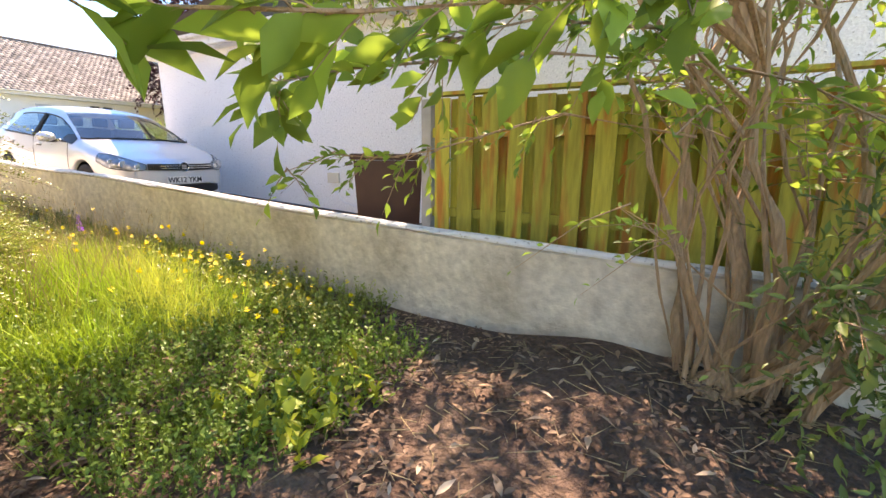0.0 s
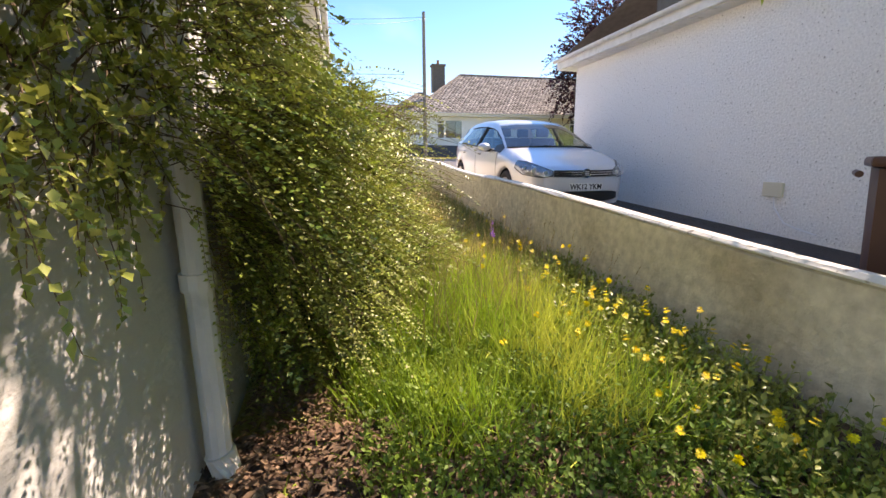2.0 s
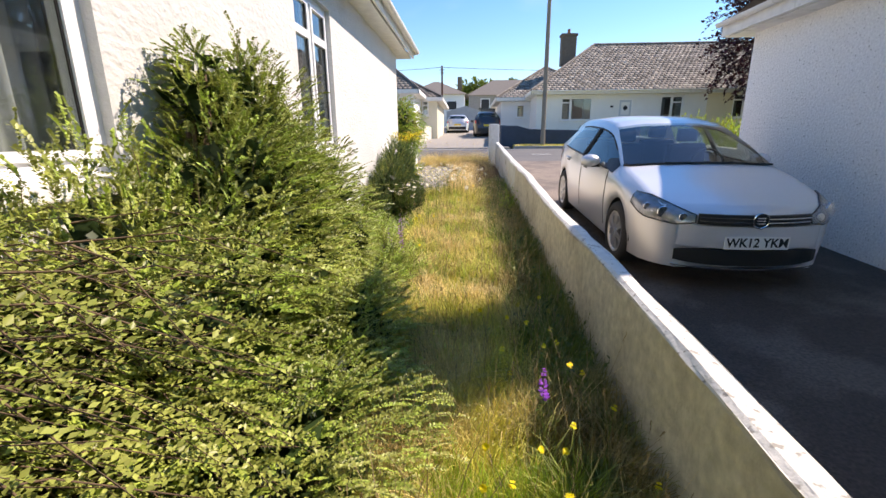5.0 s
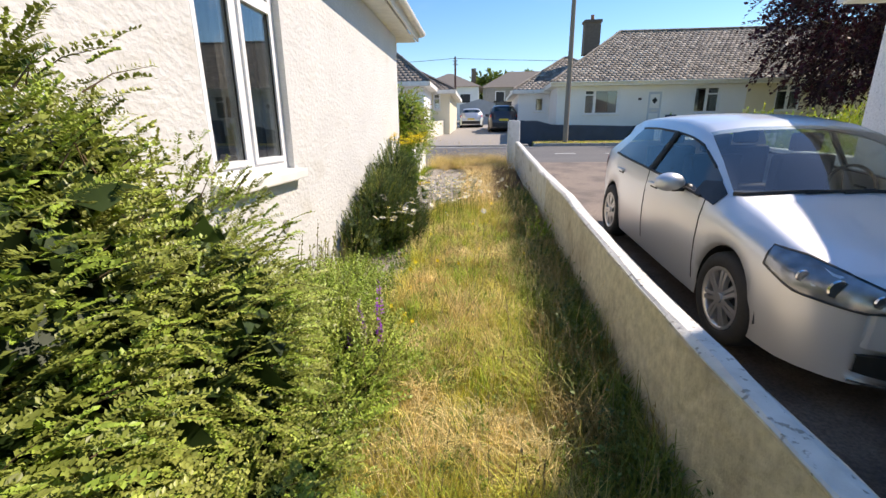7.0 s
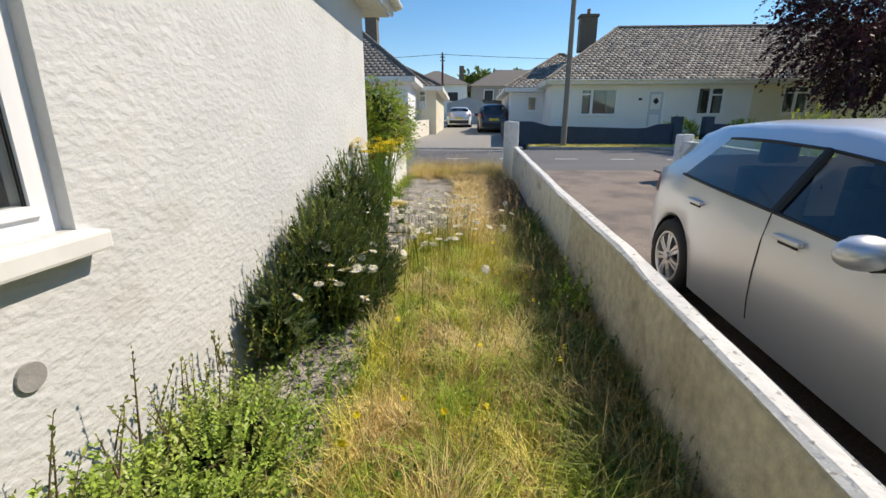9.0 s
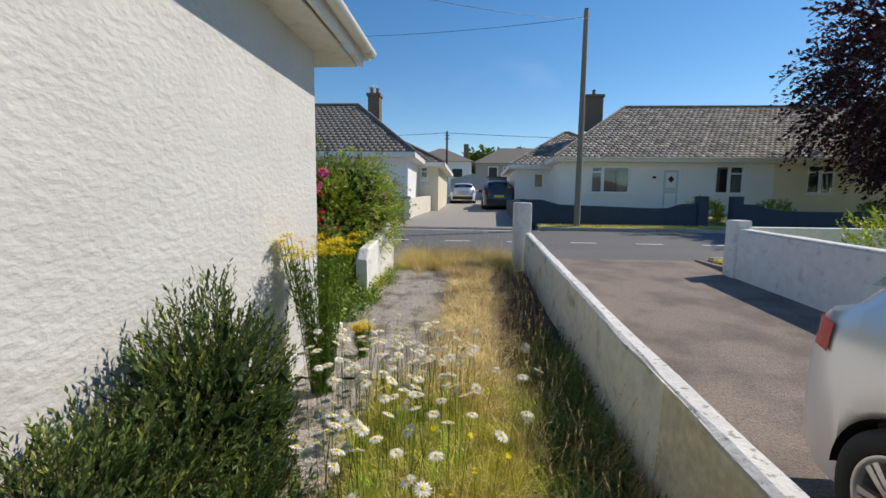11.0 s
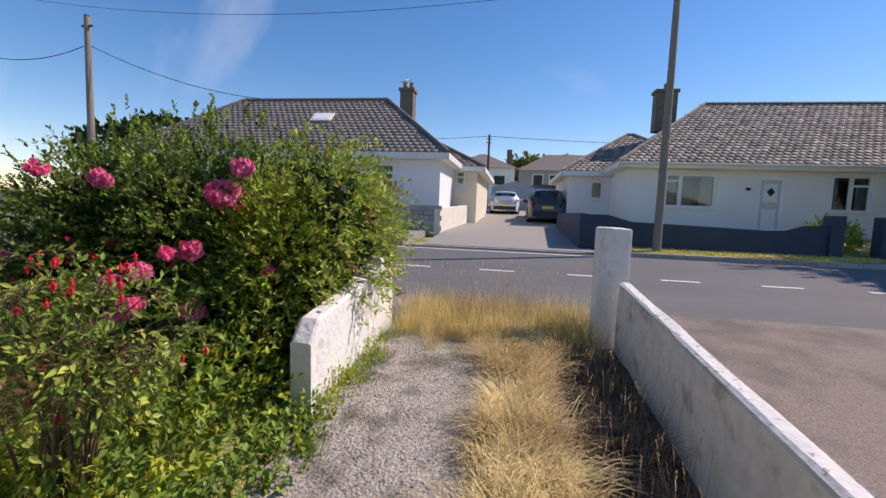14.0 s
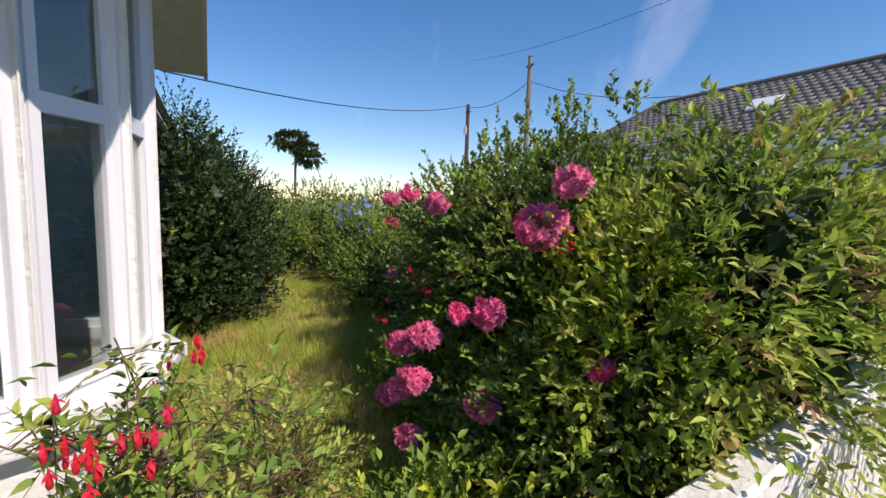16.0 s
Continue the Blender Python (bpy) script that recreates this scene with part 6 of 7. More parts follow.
ok = (P[:, 2] > 1.35) | ((P[:, 1] < -0.9) & (P[:, 2] > 0.7))
P, D, LL = P[ok], D[ok], LL[ok]
bl = base("bush_foliage", 0, 0, 0, 0, "broad-leaved leafy crown of the multi-stemmed bush", "foliage")
foliage("foliage", bl, P, D, LL, 7, 0.075, M_BROAD, LEAF, 0.5, 0.25, 0.8)
shoots("twig_growth", bl, P, D, LL, M_BARK, 0.003, 0.25)


def bough(pts, r, n_side, leaf, seed, label, mat=M_BROAD, side=0.28, per=7):
    """An arching bough with leafy side shoots."""
    b = base("leafy_bough", 0, 0, 0, 0, label, "branch")
    pts = [Vector(p) for p in pts]
    bm = bmesh.new()
    tube(bm, pts, [r * (1 - 0.85 * k / (len(pts) - 1)) for k in range(len(pts))], 6)
    part("branch", bm, M_BARK, b)
    g = np.random.default_rng(seed)
    A = np.array([tuple(p) for p in pts])
    t = g.uniform(0.15, 1.0, n_side) * (len(pts) - 1)
    i = np.minimum(t.astype(int), len(pts) - 2)
    f = (t - i)[:, None]
    P = A[i] * (1 - f) + A[i + 1] * f
    along_ = A[i + 1] - A[i]
    along_ /= np.linalg.norm(along_, axis=1, keepdims=True)
    D = along_ * 0.8 + g.normal(size=(n_side, 3)) * 0.6 + np.array((0, 0, -0.1))
    D /= np.linalg.norm(D, axis=1, keepdims=True)
    LL = side * g.uniform(0.4, 1.2, n_side)
    foliage("foliage", b, P, D, LL, per, leaf, mat, LEAF, 0.62, 0.3, 0.7)
    shoots("twig_growth", b, P, D, LL, M_BARK, 0.0022, 0.3)
    return b


bough([(1.45, -0.70, 1.35), (1.35, -0.30, 1.85), (1.25, 0.05, 2.10), (1.15, 0.45, 2.15), (1.05, 0.85, 2.0)], 0.012, 40, 0.085, 1, "arching leafy bough over the wall")
bough([(1.40, -0.75, 1.5), (0.98, -0.62, 1.68), (0.56, -0.44, 1.60), (0.34, -0.22, 1.55), (0.12, -0.0, 1.50), (-0.12, 0.14, 1.46), (-0.33, 0.24, 1.44)], 0.010, 24, 0.14, 2, "large-leaved bough hanging low over the strip", per=4, side=0.13)
bough([(1.40, -0.70, 1.45), (0.95, -0.45, 1.62), (0.62, -0.15, 1.60), (0.42, 0.02, 1.52)], 0.008, 20, 0.085, 12, "short leafy bough hanging low", per=5, side=0.2)
bough([(1.50, -0.55, 1.35), (1.40, -0.05, 1.45), (1.28, 0.18, 1.38), (1.0, 0.36, 1.29), (0.83, 0.46, 1.26), (0.63, 0.56, 1.27), (0.50, 0.67, 1.20)], 0.007, 22, 0.055, 3, "thin bough with fine leaves reaching over the strip", per=6, side=0.2)
bough([(1.40, -0.55, 1.6), (1.05, -0.05, 1.62), (0.71, 0.23, 1.55), (0.48, 0.36, 1.50), (0.30, 0.46, 1.44)], 0.008, 22, 0.10, 4, "leafy bough with pointed green leaves", per=4, side=0.13)
bough([(1.30, -0.7, 1.7), (1.30, -0.2, 2.25), (1.25, 0.4, 2.45), (1.2, 1.0, 2.35), (1.1, 1.5, 2.1)], 0.012, 40, 0.075, 14, "high leafy bough against the sky")
bough([(1.45, -1.0, 0.7), (1.15, -0.98, 0.9), (0.9, -0.95, 0.85)], 0.008, 14, 0.05, 5, "small-leaved drooping shoot of the bush", M_HEDGE)
bough([(1.5, -0.75, 0.7), (1.2, -0.45, 1.0), (0.9, -0.35, 1.12)], 0.006, 8, 0.04, 6, "thin twiggy shoot leaning off the bush")
# Crown above the view, added to throw dappled shade on wall and soil.
crown_n = 1700
P = np.c_[RNG.uniform(0.5, 2.4, crown_n), RNG.uniform(-1.2, 2.6, crown_n), RNG.uniform(2.75, 3.6, crown_n)]
P[::2, 0] += 1.5
D = rdir(crown_n)
cn_ = base("upper_crown", 0, 0, 0, 0, "unseen leafy crown of the bush, added to shade wall and soil", "foliage")
LL = RNG.uniform(0.25, 0.5, crown_n)
foliage("foliage", cn_, P, D, LL, 8, 0.08, M_BROAD, LEAF, 0.5, 0.25, 0.8)
shoots("twig_growth", cn_, P, D, LL, M_BARK, 0.004, 0.25)
for q in ((0.9, 1.8, 3.2), (1.6, 2.0, 3.3), (0.8, 0.6, 3.1), (1.9, 0.4, 3.4)):
    bm = bmesh.new()
    s0 = Vector((1.35, -0.7, 1.6))
    tube(bm, [s0.lerp(Vector(q), k / 5) + Vector((0, 0, 0.35 * math.sin(math.pi * k / 5))) for k in range(6)], [0.025, 0.022, 0.018, 0.014, 0.010, 0.006], 6)
    part("limb", bm, M_BARK, cn_)
gap = base("side_shrub", 0, 0, 0, 0, "dark green pinnate shrub beside the bare soil", "shrub")
n = 260
P = np.c_[RNG.uniform(0.9, 1.6, n), RNG.uniform(-1.7, -0.95, n), RNG.uniform(0.15, 1.2, n)]
D = rdir(n) + np.array((-0.5, 0.5, 0.3))
D /= np.linalg.norm(D, axis=1, keepdims=True)
foliage("foliage", gap, P, D, RNG.uniform(0.2, 0.4, n), 12, 0.05, M_HEDGE, LEAF, 0.4, 0.2, 0.6)

# rose hedge and mixed border along the street
hc = lambda P: (P[:, 2] > G(P[:, 1]) + 0.02)
hedge_bl = [((-1.55, 14.65, 1.80), (0.70, 0.72, 1.02)), ((-2.3, 14.6, 1.84), (0.85, 0.82, 1.06)), ((-3.2, 14.7, 1.82), (0.9, 0.85, 1.04)), ((-3.9, 14.9, 1.70), (0.8, 0.75, 0.92)),
            ((-1.4, 13.9, 1.25), (0.5, 0.5, 0.65))]
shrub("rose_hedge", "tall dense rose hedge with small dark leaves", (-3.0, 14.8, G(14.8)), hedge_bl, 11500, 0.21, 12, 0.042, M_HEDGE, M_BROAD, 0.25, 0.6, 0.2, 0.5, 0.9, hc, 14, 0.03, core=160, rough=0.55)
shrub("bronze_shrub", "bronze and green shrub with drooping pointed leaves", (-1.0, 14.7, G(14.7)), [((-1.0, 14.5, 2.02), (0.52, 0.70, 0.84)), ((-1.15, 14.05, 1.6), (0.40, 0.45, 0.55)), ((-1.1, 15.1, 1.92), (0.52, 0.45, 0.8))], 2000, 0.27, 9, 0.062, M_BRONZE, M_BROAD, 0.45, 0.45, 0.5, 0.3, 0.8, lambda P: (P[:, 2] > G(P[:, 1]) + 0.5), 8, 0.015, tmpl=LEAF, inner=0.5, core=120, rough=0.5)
shrub("golden_shrub", "lime yellow leaved shrub in the border", (-1.5, 14.0, G(14)), [((-1.25, 13.95, 1.85), (0.26, 0.24, 0.60))], 500, 0.28, 12, 0.035, M_LIME, M_BROAD, 0.3, 0.6, 0.1, 0.8, 0.9, hc, 4, 0.01)
shrub("low_border_plants", "low broad-leaved plants at the foot of the hedge", (-1.4, 13.2, G(13)), [((-1.3, 13.3, 0.95), (0.45, 0.6, 0.35)), ((-1.25, 12.5, 0.85), (0.5, 0.6, 0.28)), ((-1.0, 12.1, 0.80), (0.4, 0.4, 0.25)), ((-2.6, 13.8, 1.0), (0.9, 0.35, 0.4))], 2200, 0.22, 8, 0.055, M_WEED, M_LIME, 0.35, 0.6, 0.1, 0.7, 0.9, hc, 5, 0.008, tmpl=LEAF)
# Leaf colour darkened to carry the house shade that falls here.
shrub("left_hedge", "tall unclipped hedge by the lawn, house shade put into its leaf colour", (-8.5, 11.5, G(11)), [((-5.75, 12.05, 1.85), (0.8, 0.72, 1.35)), ((-6.3, 12.6, 1.5), (0.8, 0.55, 1.15)), ((-7.6, 11.9, 2.0), (1.2, 0.8, 1.75)), ((-9.4, 11.8, 2.1), (1.4, 1.1, 1.8)), ((-8.2, 12.5, 1.7), (0.9, 0.6, 1.2)), ((-7.3, 12.7, 1.7), (0.75, 0.55, 1.25)), ((-11.5, 12.4, 2.0), (1.5, 1.2, 1.7))], 7500, 0.30, 10, 0.055, M_HEDGEDK, M_HEDGE, 0.06, 0.6, 0.1, 0.6, 0.9, hc, 10, 0.04, core=120)
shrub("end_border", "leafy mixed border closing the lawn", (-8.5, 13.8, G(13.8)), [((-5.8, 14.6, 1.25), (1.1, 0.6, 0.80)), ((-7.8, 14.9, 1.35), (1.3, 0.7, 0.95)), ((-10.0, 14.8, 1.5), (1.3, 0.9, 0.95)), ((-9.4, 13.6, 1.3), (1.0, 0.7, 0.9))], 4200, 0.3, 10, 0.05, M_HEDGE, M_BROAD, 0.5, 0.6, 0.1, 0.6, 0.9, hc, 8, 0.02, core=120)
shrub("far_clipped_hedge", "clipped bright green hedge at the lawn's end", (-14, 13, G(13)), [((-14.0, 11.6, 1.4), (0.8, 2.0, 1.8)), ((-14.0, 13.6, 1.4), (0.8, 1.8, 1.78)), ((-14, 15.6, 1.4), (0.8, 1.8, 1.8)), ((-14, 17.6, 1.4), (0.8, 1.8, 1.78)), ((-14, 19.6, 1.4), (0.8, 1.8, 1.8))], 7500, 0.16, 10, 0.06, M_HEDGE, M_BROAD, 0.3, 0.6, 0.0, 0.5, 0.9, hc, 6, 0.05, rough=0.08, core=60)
FUCHSIA = base("fuchsia_bush", -1.15, 12.22, G(12.2), 0, "red-flowered fuchsia with arching stems before the bay", "shrub")
FTIPS = []
fr_ = random.Random(21)
for i in range(26):
    a = fr_.uniform(0, 2 * math.pi)
    p = Vector((fr_.uniform(-0.12, 0.12), fr_.uniform(-0.06, 0.06), 0))
    reach, top = fr_.uniform(0.15, 0.75), fr_.uniform(0.75, 1.32)
    way = Vector((math.cos(a) * reach, math.sin(a) * reach * 0.42, 0))
    pts = [p + way * (t ** 1.7) + Vector((0, 0, top * (1.55 * t - 0.62 * t ** 3))) for t in np.linspace(0, 1, 8)]
    bm = bmesh.new()
    tube(bm, pts, [0.008 * (1 - 0.75 * k / 7) for k in range(8)], 5)
    part("stem", bm, M_TWIG, FUCHSIA)
    FTIPS += [q + Vector((-1.15, 12.22, G(12.2))) for q in pts[4:]]
FP = np.array([tuple(FTIPS[k]) for k in RNG.integers(0, len(FTIPS), 430)]) + RNG.normal(size=(430, 3)) * 0.035
FD = rdir(430) + np.array((0, 0, 0.1))
FD /= np.linalg.norm(FD, axis=1, keepdims=True)
fol = base("fuchsia_sprays", 0, 0, 0, 0, "green and bronze leafy sprays of the fuchsia", "shrub")
foliage("foliage", fol, FP[:290], FD[:290], RNG.uniform(0.10, 0.26, 290), 7, 0.042, M_WEED, LEAF, 0.5, 0.4, 0.8)
foliage("foliage_tip", fol, FP[290:], FD[290:], RNG.uniform(0.10, 0.26, 140), 7, 0.042, M_BRONZE, LEAF, 0.5, 0.4, 0.8)
shoots("twig_growth", fol, FP, FD, RNG.uniform(0.10, 0.26, 430), M_TWIG, 0.0016, 0.4)
shrub("low_fuchsia", "low leafy growth with red tips on the lawn edge", (-1.9, 12.5, G(12.5)), [((-1.75, 12.55, 1.15), (0.40, 0.25, 0.45)), ((-2.3, 12.65, 1.05), (0.35, 0.25, 0.35))], 420, 0.26, 9, 0.034, M_WEED, M_BRONZE, 0.4, 0.5, 0.5, 0.5, 0.8, hc, 6, 0.008, inner=0.2, twig=0.0025, keep=1.0)
shrub("gate_bush", "bright green bush behind the gate gap opposite", (8.95, 23.6, 1.6), [((8.95, 23.5, 1.85), (0.6, 0.4, 0.5))], 500, 0.2, 8, 0.07, M_LIME, M_BROAD, 0.4, 0.6, 0.1, 0.7, 0.9, None, 3, 0.01)
shrub("yellow_bush", "yellow-green flowering bush in the neighbour garden", (7.0, 13.6, G(13.6)), [((6.6, 13.6, 1.45), (0.9, 0.7, 0.7)), ((8.3, 13.2, 1.5), (0.9, 0.7, 0.75)), ((6.6, 12.0, 1.4), (0.7, 0.7, 0.6))], 2000, 0.25, 9, 0.05, M_LIME, M_BROAD, 0.4, 0.6, 0.1, 0.7, 0.9, None, 6, 0.015)
for i, (x, s_) in enumerate(((11.2, 0.45), (14.6, 0.4), (15.6, 0.5))):
    shrub("front_garden_bush", "green clump behind the blue wall opposite", (x, 23.4, 1.6), [((x, 23.4, 1.85), (s_ * 1.4, 0.4, s_))], 260, 0.2, 8, 0.08, M_BROAD, M_HEDGE, 0.4, 0.6, 0.1, 0.7, 0.9, None, 2, 0.01)


def tree(name, label, x, y, z0, trunk_h, r, crown, n, leaf, mat, mat2=None, per=12, L=0.7, seed=1):
    t = base(name, x, y, z0, 0, label, "tree")
    t.matrix_world = Matrix.Identity(4)
    rr = random.Random(seed)
    bm = bmesh.new()
    pts = [Vector((x, y, z0 - 0.2)), Vector((x + 0.05, y, z0 + trunk_h * 0.5)), Vector((x, y + 0.05, z0 + trunk_h))]
    tube(bm, pts, [r * 1.25, r, r * 0.8], 12)
    part("trunk", bm, M_TWIG, t)
    for i in range(16):
        c, rad = crown[i % len(crown)]
        d = Vector((rr.uniform(-1, 1) * rad[0], rr.uniform(-1, 1) * rad[1], rr.uniform(-0.6, 0.8) * rad[2])) * 0.75
        tip = Vector(c) + d
        a = pts[2] - Vector((0, 0, rr.uniform(0, trunk_h * 0.3)))
        q = [a.lerp(tip, k / 6) + Vector((rr.uniform(-1, 1), rr.uniform(-1, 1), rr.uniform(-1, 1))) * 0.12 + Vector((0, 0, 0.3 * math.sin(math.pi * k / 6))) for k in range(7)]
        bm = bmesh.new()
        tube(bm, q, [r * 0.5 * (1 - 0.85 * k / 6) for k in range(7)], 6)
        part("limb", bm, M_TWIG, t)
    P, D, LL = twigs(crown, n, L, 0.25, 0.0, 0.35, 0.5)
    foliage("crown", t, P, D, LL, per, leaf, mat, RHOMB, 0.6, 0.35, 0.8)
    shoots("twig_growth", t, P, D, LL, M_TWIG, 0.006, 0.35)
    return t


tree("copper_tree", "purple-leaved copper tree in the garden across the street", 17.7, 23.8, 1.5, 2.6, 0.26,
     [((17.7, 23.8, 8.0), (4.4, 3.6, 3.2)), ((14.7, 23.0, 6.2), (2.6, 2.2, 2.2)), ((20.1, 24.0, 7.0), (3.0, 2.6, 2.4)), ((15.7, 22.6, 4.4), (2.6, 2.0, 1.1)), ((18.6, 22.8, 4.6), (2.6, 2.0, 1.2))], 5200, 0.17, M_COPPER, per=12, L=1.0, seed=5)
tree("pine_tree", "distant dark flat-topped pine", -60, 22.5, 3.0, 5.6, 0.16, [((-60, 22.0, 10.3), (2.0, 1.9, 0.7)), ((-59, 23.5, 9.2), (1.6, 1.6, 0.35)), ((-60, 24.2, 8.0), (1.2, 1.6, 0.3))], 700, 0.35, M_HEDGEDK, per=10, L=0.8, seed=8)
tree("distant_tree", "distant rounded green tree behind the roofs", 3.0, 75, 3.0, 3.0, 0.4, [((3.0, 75, 8.0), (3.0, 2.0, 2.2)), ((0.2, 76, 7.4), (1.6, 2.0, 2.4))], 900, 0.5, M_HEDGE, per=9, L=1.0, seed=9)
tree("distant_tree", "distant green tree line beyond the bungalow roof", 9, 80, 3.0, 3.0, 0.4, [((9, 80, 8.2), (4.0, 2.0, 2.2))], 900, 0.5, M_HEDGE, per=9, L=1.0, seed=10)
tree("distant_tree", "distant dark tree above the rooftops", -30, 44, 3.0, 3.0, 0.4, [((-30, 44, 7.4), (4.0, 2.0, 1.8)), ((-35, 44, 6.6), (3.0, 2.0, 1.8))], 900, 0.4, M_HEDGEDK, per=9, L=1.0, seed=12)

# ---- flowers ----
def bloom_mesh(name, petals, r, mat, layers=1, cup=0.2, centre=None):
    """A flower head of overlapping petals, facing +z."""
    P, f, u, S = [], [], [], []
    for l in range(layers):
        rad = r * (1 - 0.22 * l)
        for k in range(petals):
            a = 2 * math.pi * (k + 0.5 * l) / petals
            P.append((0, 0, 0.012 * l))
            el = cup + 0.38 * l
            f.append((math.cos(a) * math.cos(el), math.sin(a) * math.cos(el), math.sin(el)))
            u.append((-math.cos(a) * math.sin(el), -math.sin(a) * math.sin(el), math.cos(el)))
            S.append((rad * (2.2 * math.pi / petals if petals > 7 else 1.0), rad, rad))
    V, F = scatter(LEAF, np.array(P, float), np.array(f), np.array(u), np.array(S))
    return V, F


def flower_cluster(name, label, centre, n, spread, r, mat, petals=6, layers=3, cat="flower cluster", group=""):
    c = base(name, *centre, 0, label, cat, group)
    me = None
    for i in range(n):
        d = rdir(1)[0] * np.array(spread)
        if me is None:
            V, F = bloom_mesh("bloom", petals, r, mat, layers)
            ob = npmesh("bloom", V, F, mat, c, kind="stuff")
            me = ob.data
        else:
            ob = tagged(new("bloom", me), kind="stuff")
            ob.parent = c
        ob.location = d
        nrm = Vector(d) + Vector((0.3, -0.6, 0.5)) * 0.10
        ob.rotation_euler = nrm.to_track_quat("Z", "Y").to_euler()
        k = RNG.uniform(0.75, 1.15)
        ob.scale = (k, k, k)
    return c


ROSES = [((-1.49, 13.70, 2.33), 15, 0.16), ((-1.35, 13.72, 2.52), 7, 0.09), ((-1.82, 13.30, 1.79), 9, 0.085), ((-1.62, 13.52, 1.92), 9, 0.10), ((-2.0, 13.25, 1.70), 8, 0.08), ((-1.58, 13.48, 1.50), 10, 0.095),
         ((-1.86, 13.26, 1.56), 10, 0.095), ((-1.95, 13.22, 1.48), 7, 0.07), ((-1.90, 13.25, 1.24), 7, 0.07), ((-2.05, 13.2, 1.42), 6, 0.06), ((-2.6, 13.75, 2.42), 7, 0.10), ((-3.4, 13.9, 2.50), 7, 0.10),
         ((-3.2, 13.95, 1.75), 6, 0.08), ((-4.3, 14.1, 2.45), 8, 0.12), ((-4.5, 14.2, 2.2), 6, 0.10), ((-1.2, 13.8, 1.75), 5, 0.06), ((-3.9, 13.95, 1.7), 6, 0.08), ((-1.72, 13.42, 1.9), 5, 0.06)]
for p, k, s_ in ROSES:
    flower_cluster("rose_cluster", "cluster of bright pink roses on the hedge", (p[0] + 0.06, p[1] - 0.05, p[2]), k * 4, (s_ * 0.60, s_ * 0.60, s_ * 0.50), 0.037, M_PINK, 8, 5, group="pink rose clusters")
def fuchsia_flower(p):
    """A hanging bud tube with four flared sepals."""
    f = base("fuchsia_flower", *p, RNG.uniform(0, 360), "hanging red fuchsia flower", "flower", "red fuchsia flowers")
    bm = bmesh.new()
    tube(bm, [(0, 0, 0.022), (0, 0, 0.010), (0, 0, -0.008), (0, 0, -0.018)], [0.002, 0.0035, 0.007, 0.004], 7)
    part("bud_tube", bm, M_REDF, f)
    a = np.arange(4) * math.pi / 2
    V, F = scatter(LEAF, np.tile((0, 0, 0.012), (4, 1)).astype(float), np.c_[np.cos(a), np.sin(a), np.full(4, -0.55)], np.c_[np.cos(a) * 0.5, np.sin(a) * 0.5, np.ones(4)], np.full((4, 3), 1.0) * np.array((0.011, 0.020, 0.011)))
    npmesh("calyx", V, F, M_REDF, f)


for q in ((-0.95, 12.12, 1.99), (-0.80, 12.25, 2.02), (-0.77, 12.16, 1.98), (-0.97, 12.10, 1.93), (-0.82, 12.22, 1.94), (-1.25, 12.28, 1.97), (-1.33, 12.30, 2.0)):
    for k in range(3):
        fuchsia_flower((q[0] + RNG.normal() * 0.025, q[1] + RNG.normal() * 0.025, q[2] + RNG.normal() * 0.03))
for k in range(18):
    q = FTIPS[RNG.integers(0, len(FTIPS))]
    fuchsia_flower((q[0] + RNG.normal() * 0.03, q[1] + RNG.normal() * 0.03, q[2] - RNG.uniform(0.03, 0.09)))
for k in range(10):
    flower_cluster("red_flower", "small red flowers among the hedge leaves", (RNG.uniform(-3.8, -1.3), RNG.uniform(13.5, 13.9), RNG.uniform(1.0, 2.6)), 2, (0.03, 0.03, 0.03), 0.028, M_REDF, 5, 2, group="red flowers in the hedge")
for p in ((-8.0, 14.80, 2.33), (-7.7, 14.95, 2.38), (-8.1, 14.5, 2.05), (-7.4, 14.6, 2.2), (-8.4, 14.7, 2.3), (-7.1, 14.7, 1.95)):
    flower_cluster("hydrangea_head", "pale blue hydrangea flower head", p, 12, (0.12, 0.12, 0.10), 0.05, M_BLUEF, 4, 1, group="blue hydrangea heads")


def stalk(pts, r, mat, parent, nm="stalk"):
    bm = bmesh.new()
    tube(bm, pts, [r, r * 0.8, r * 0.5][:len(pts)] if len(pts) == 3 else r, 5)
    return part(nm, bm, mat, parent)


DAISY_V, DAISY_F = bloom_mesh("d", 15, 0.036, M_WHITEF, 1, 0.05)
dm = None
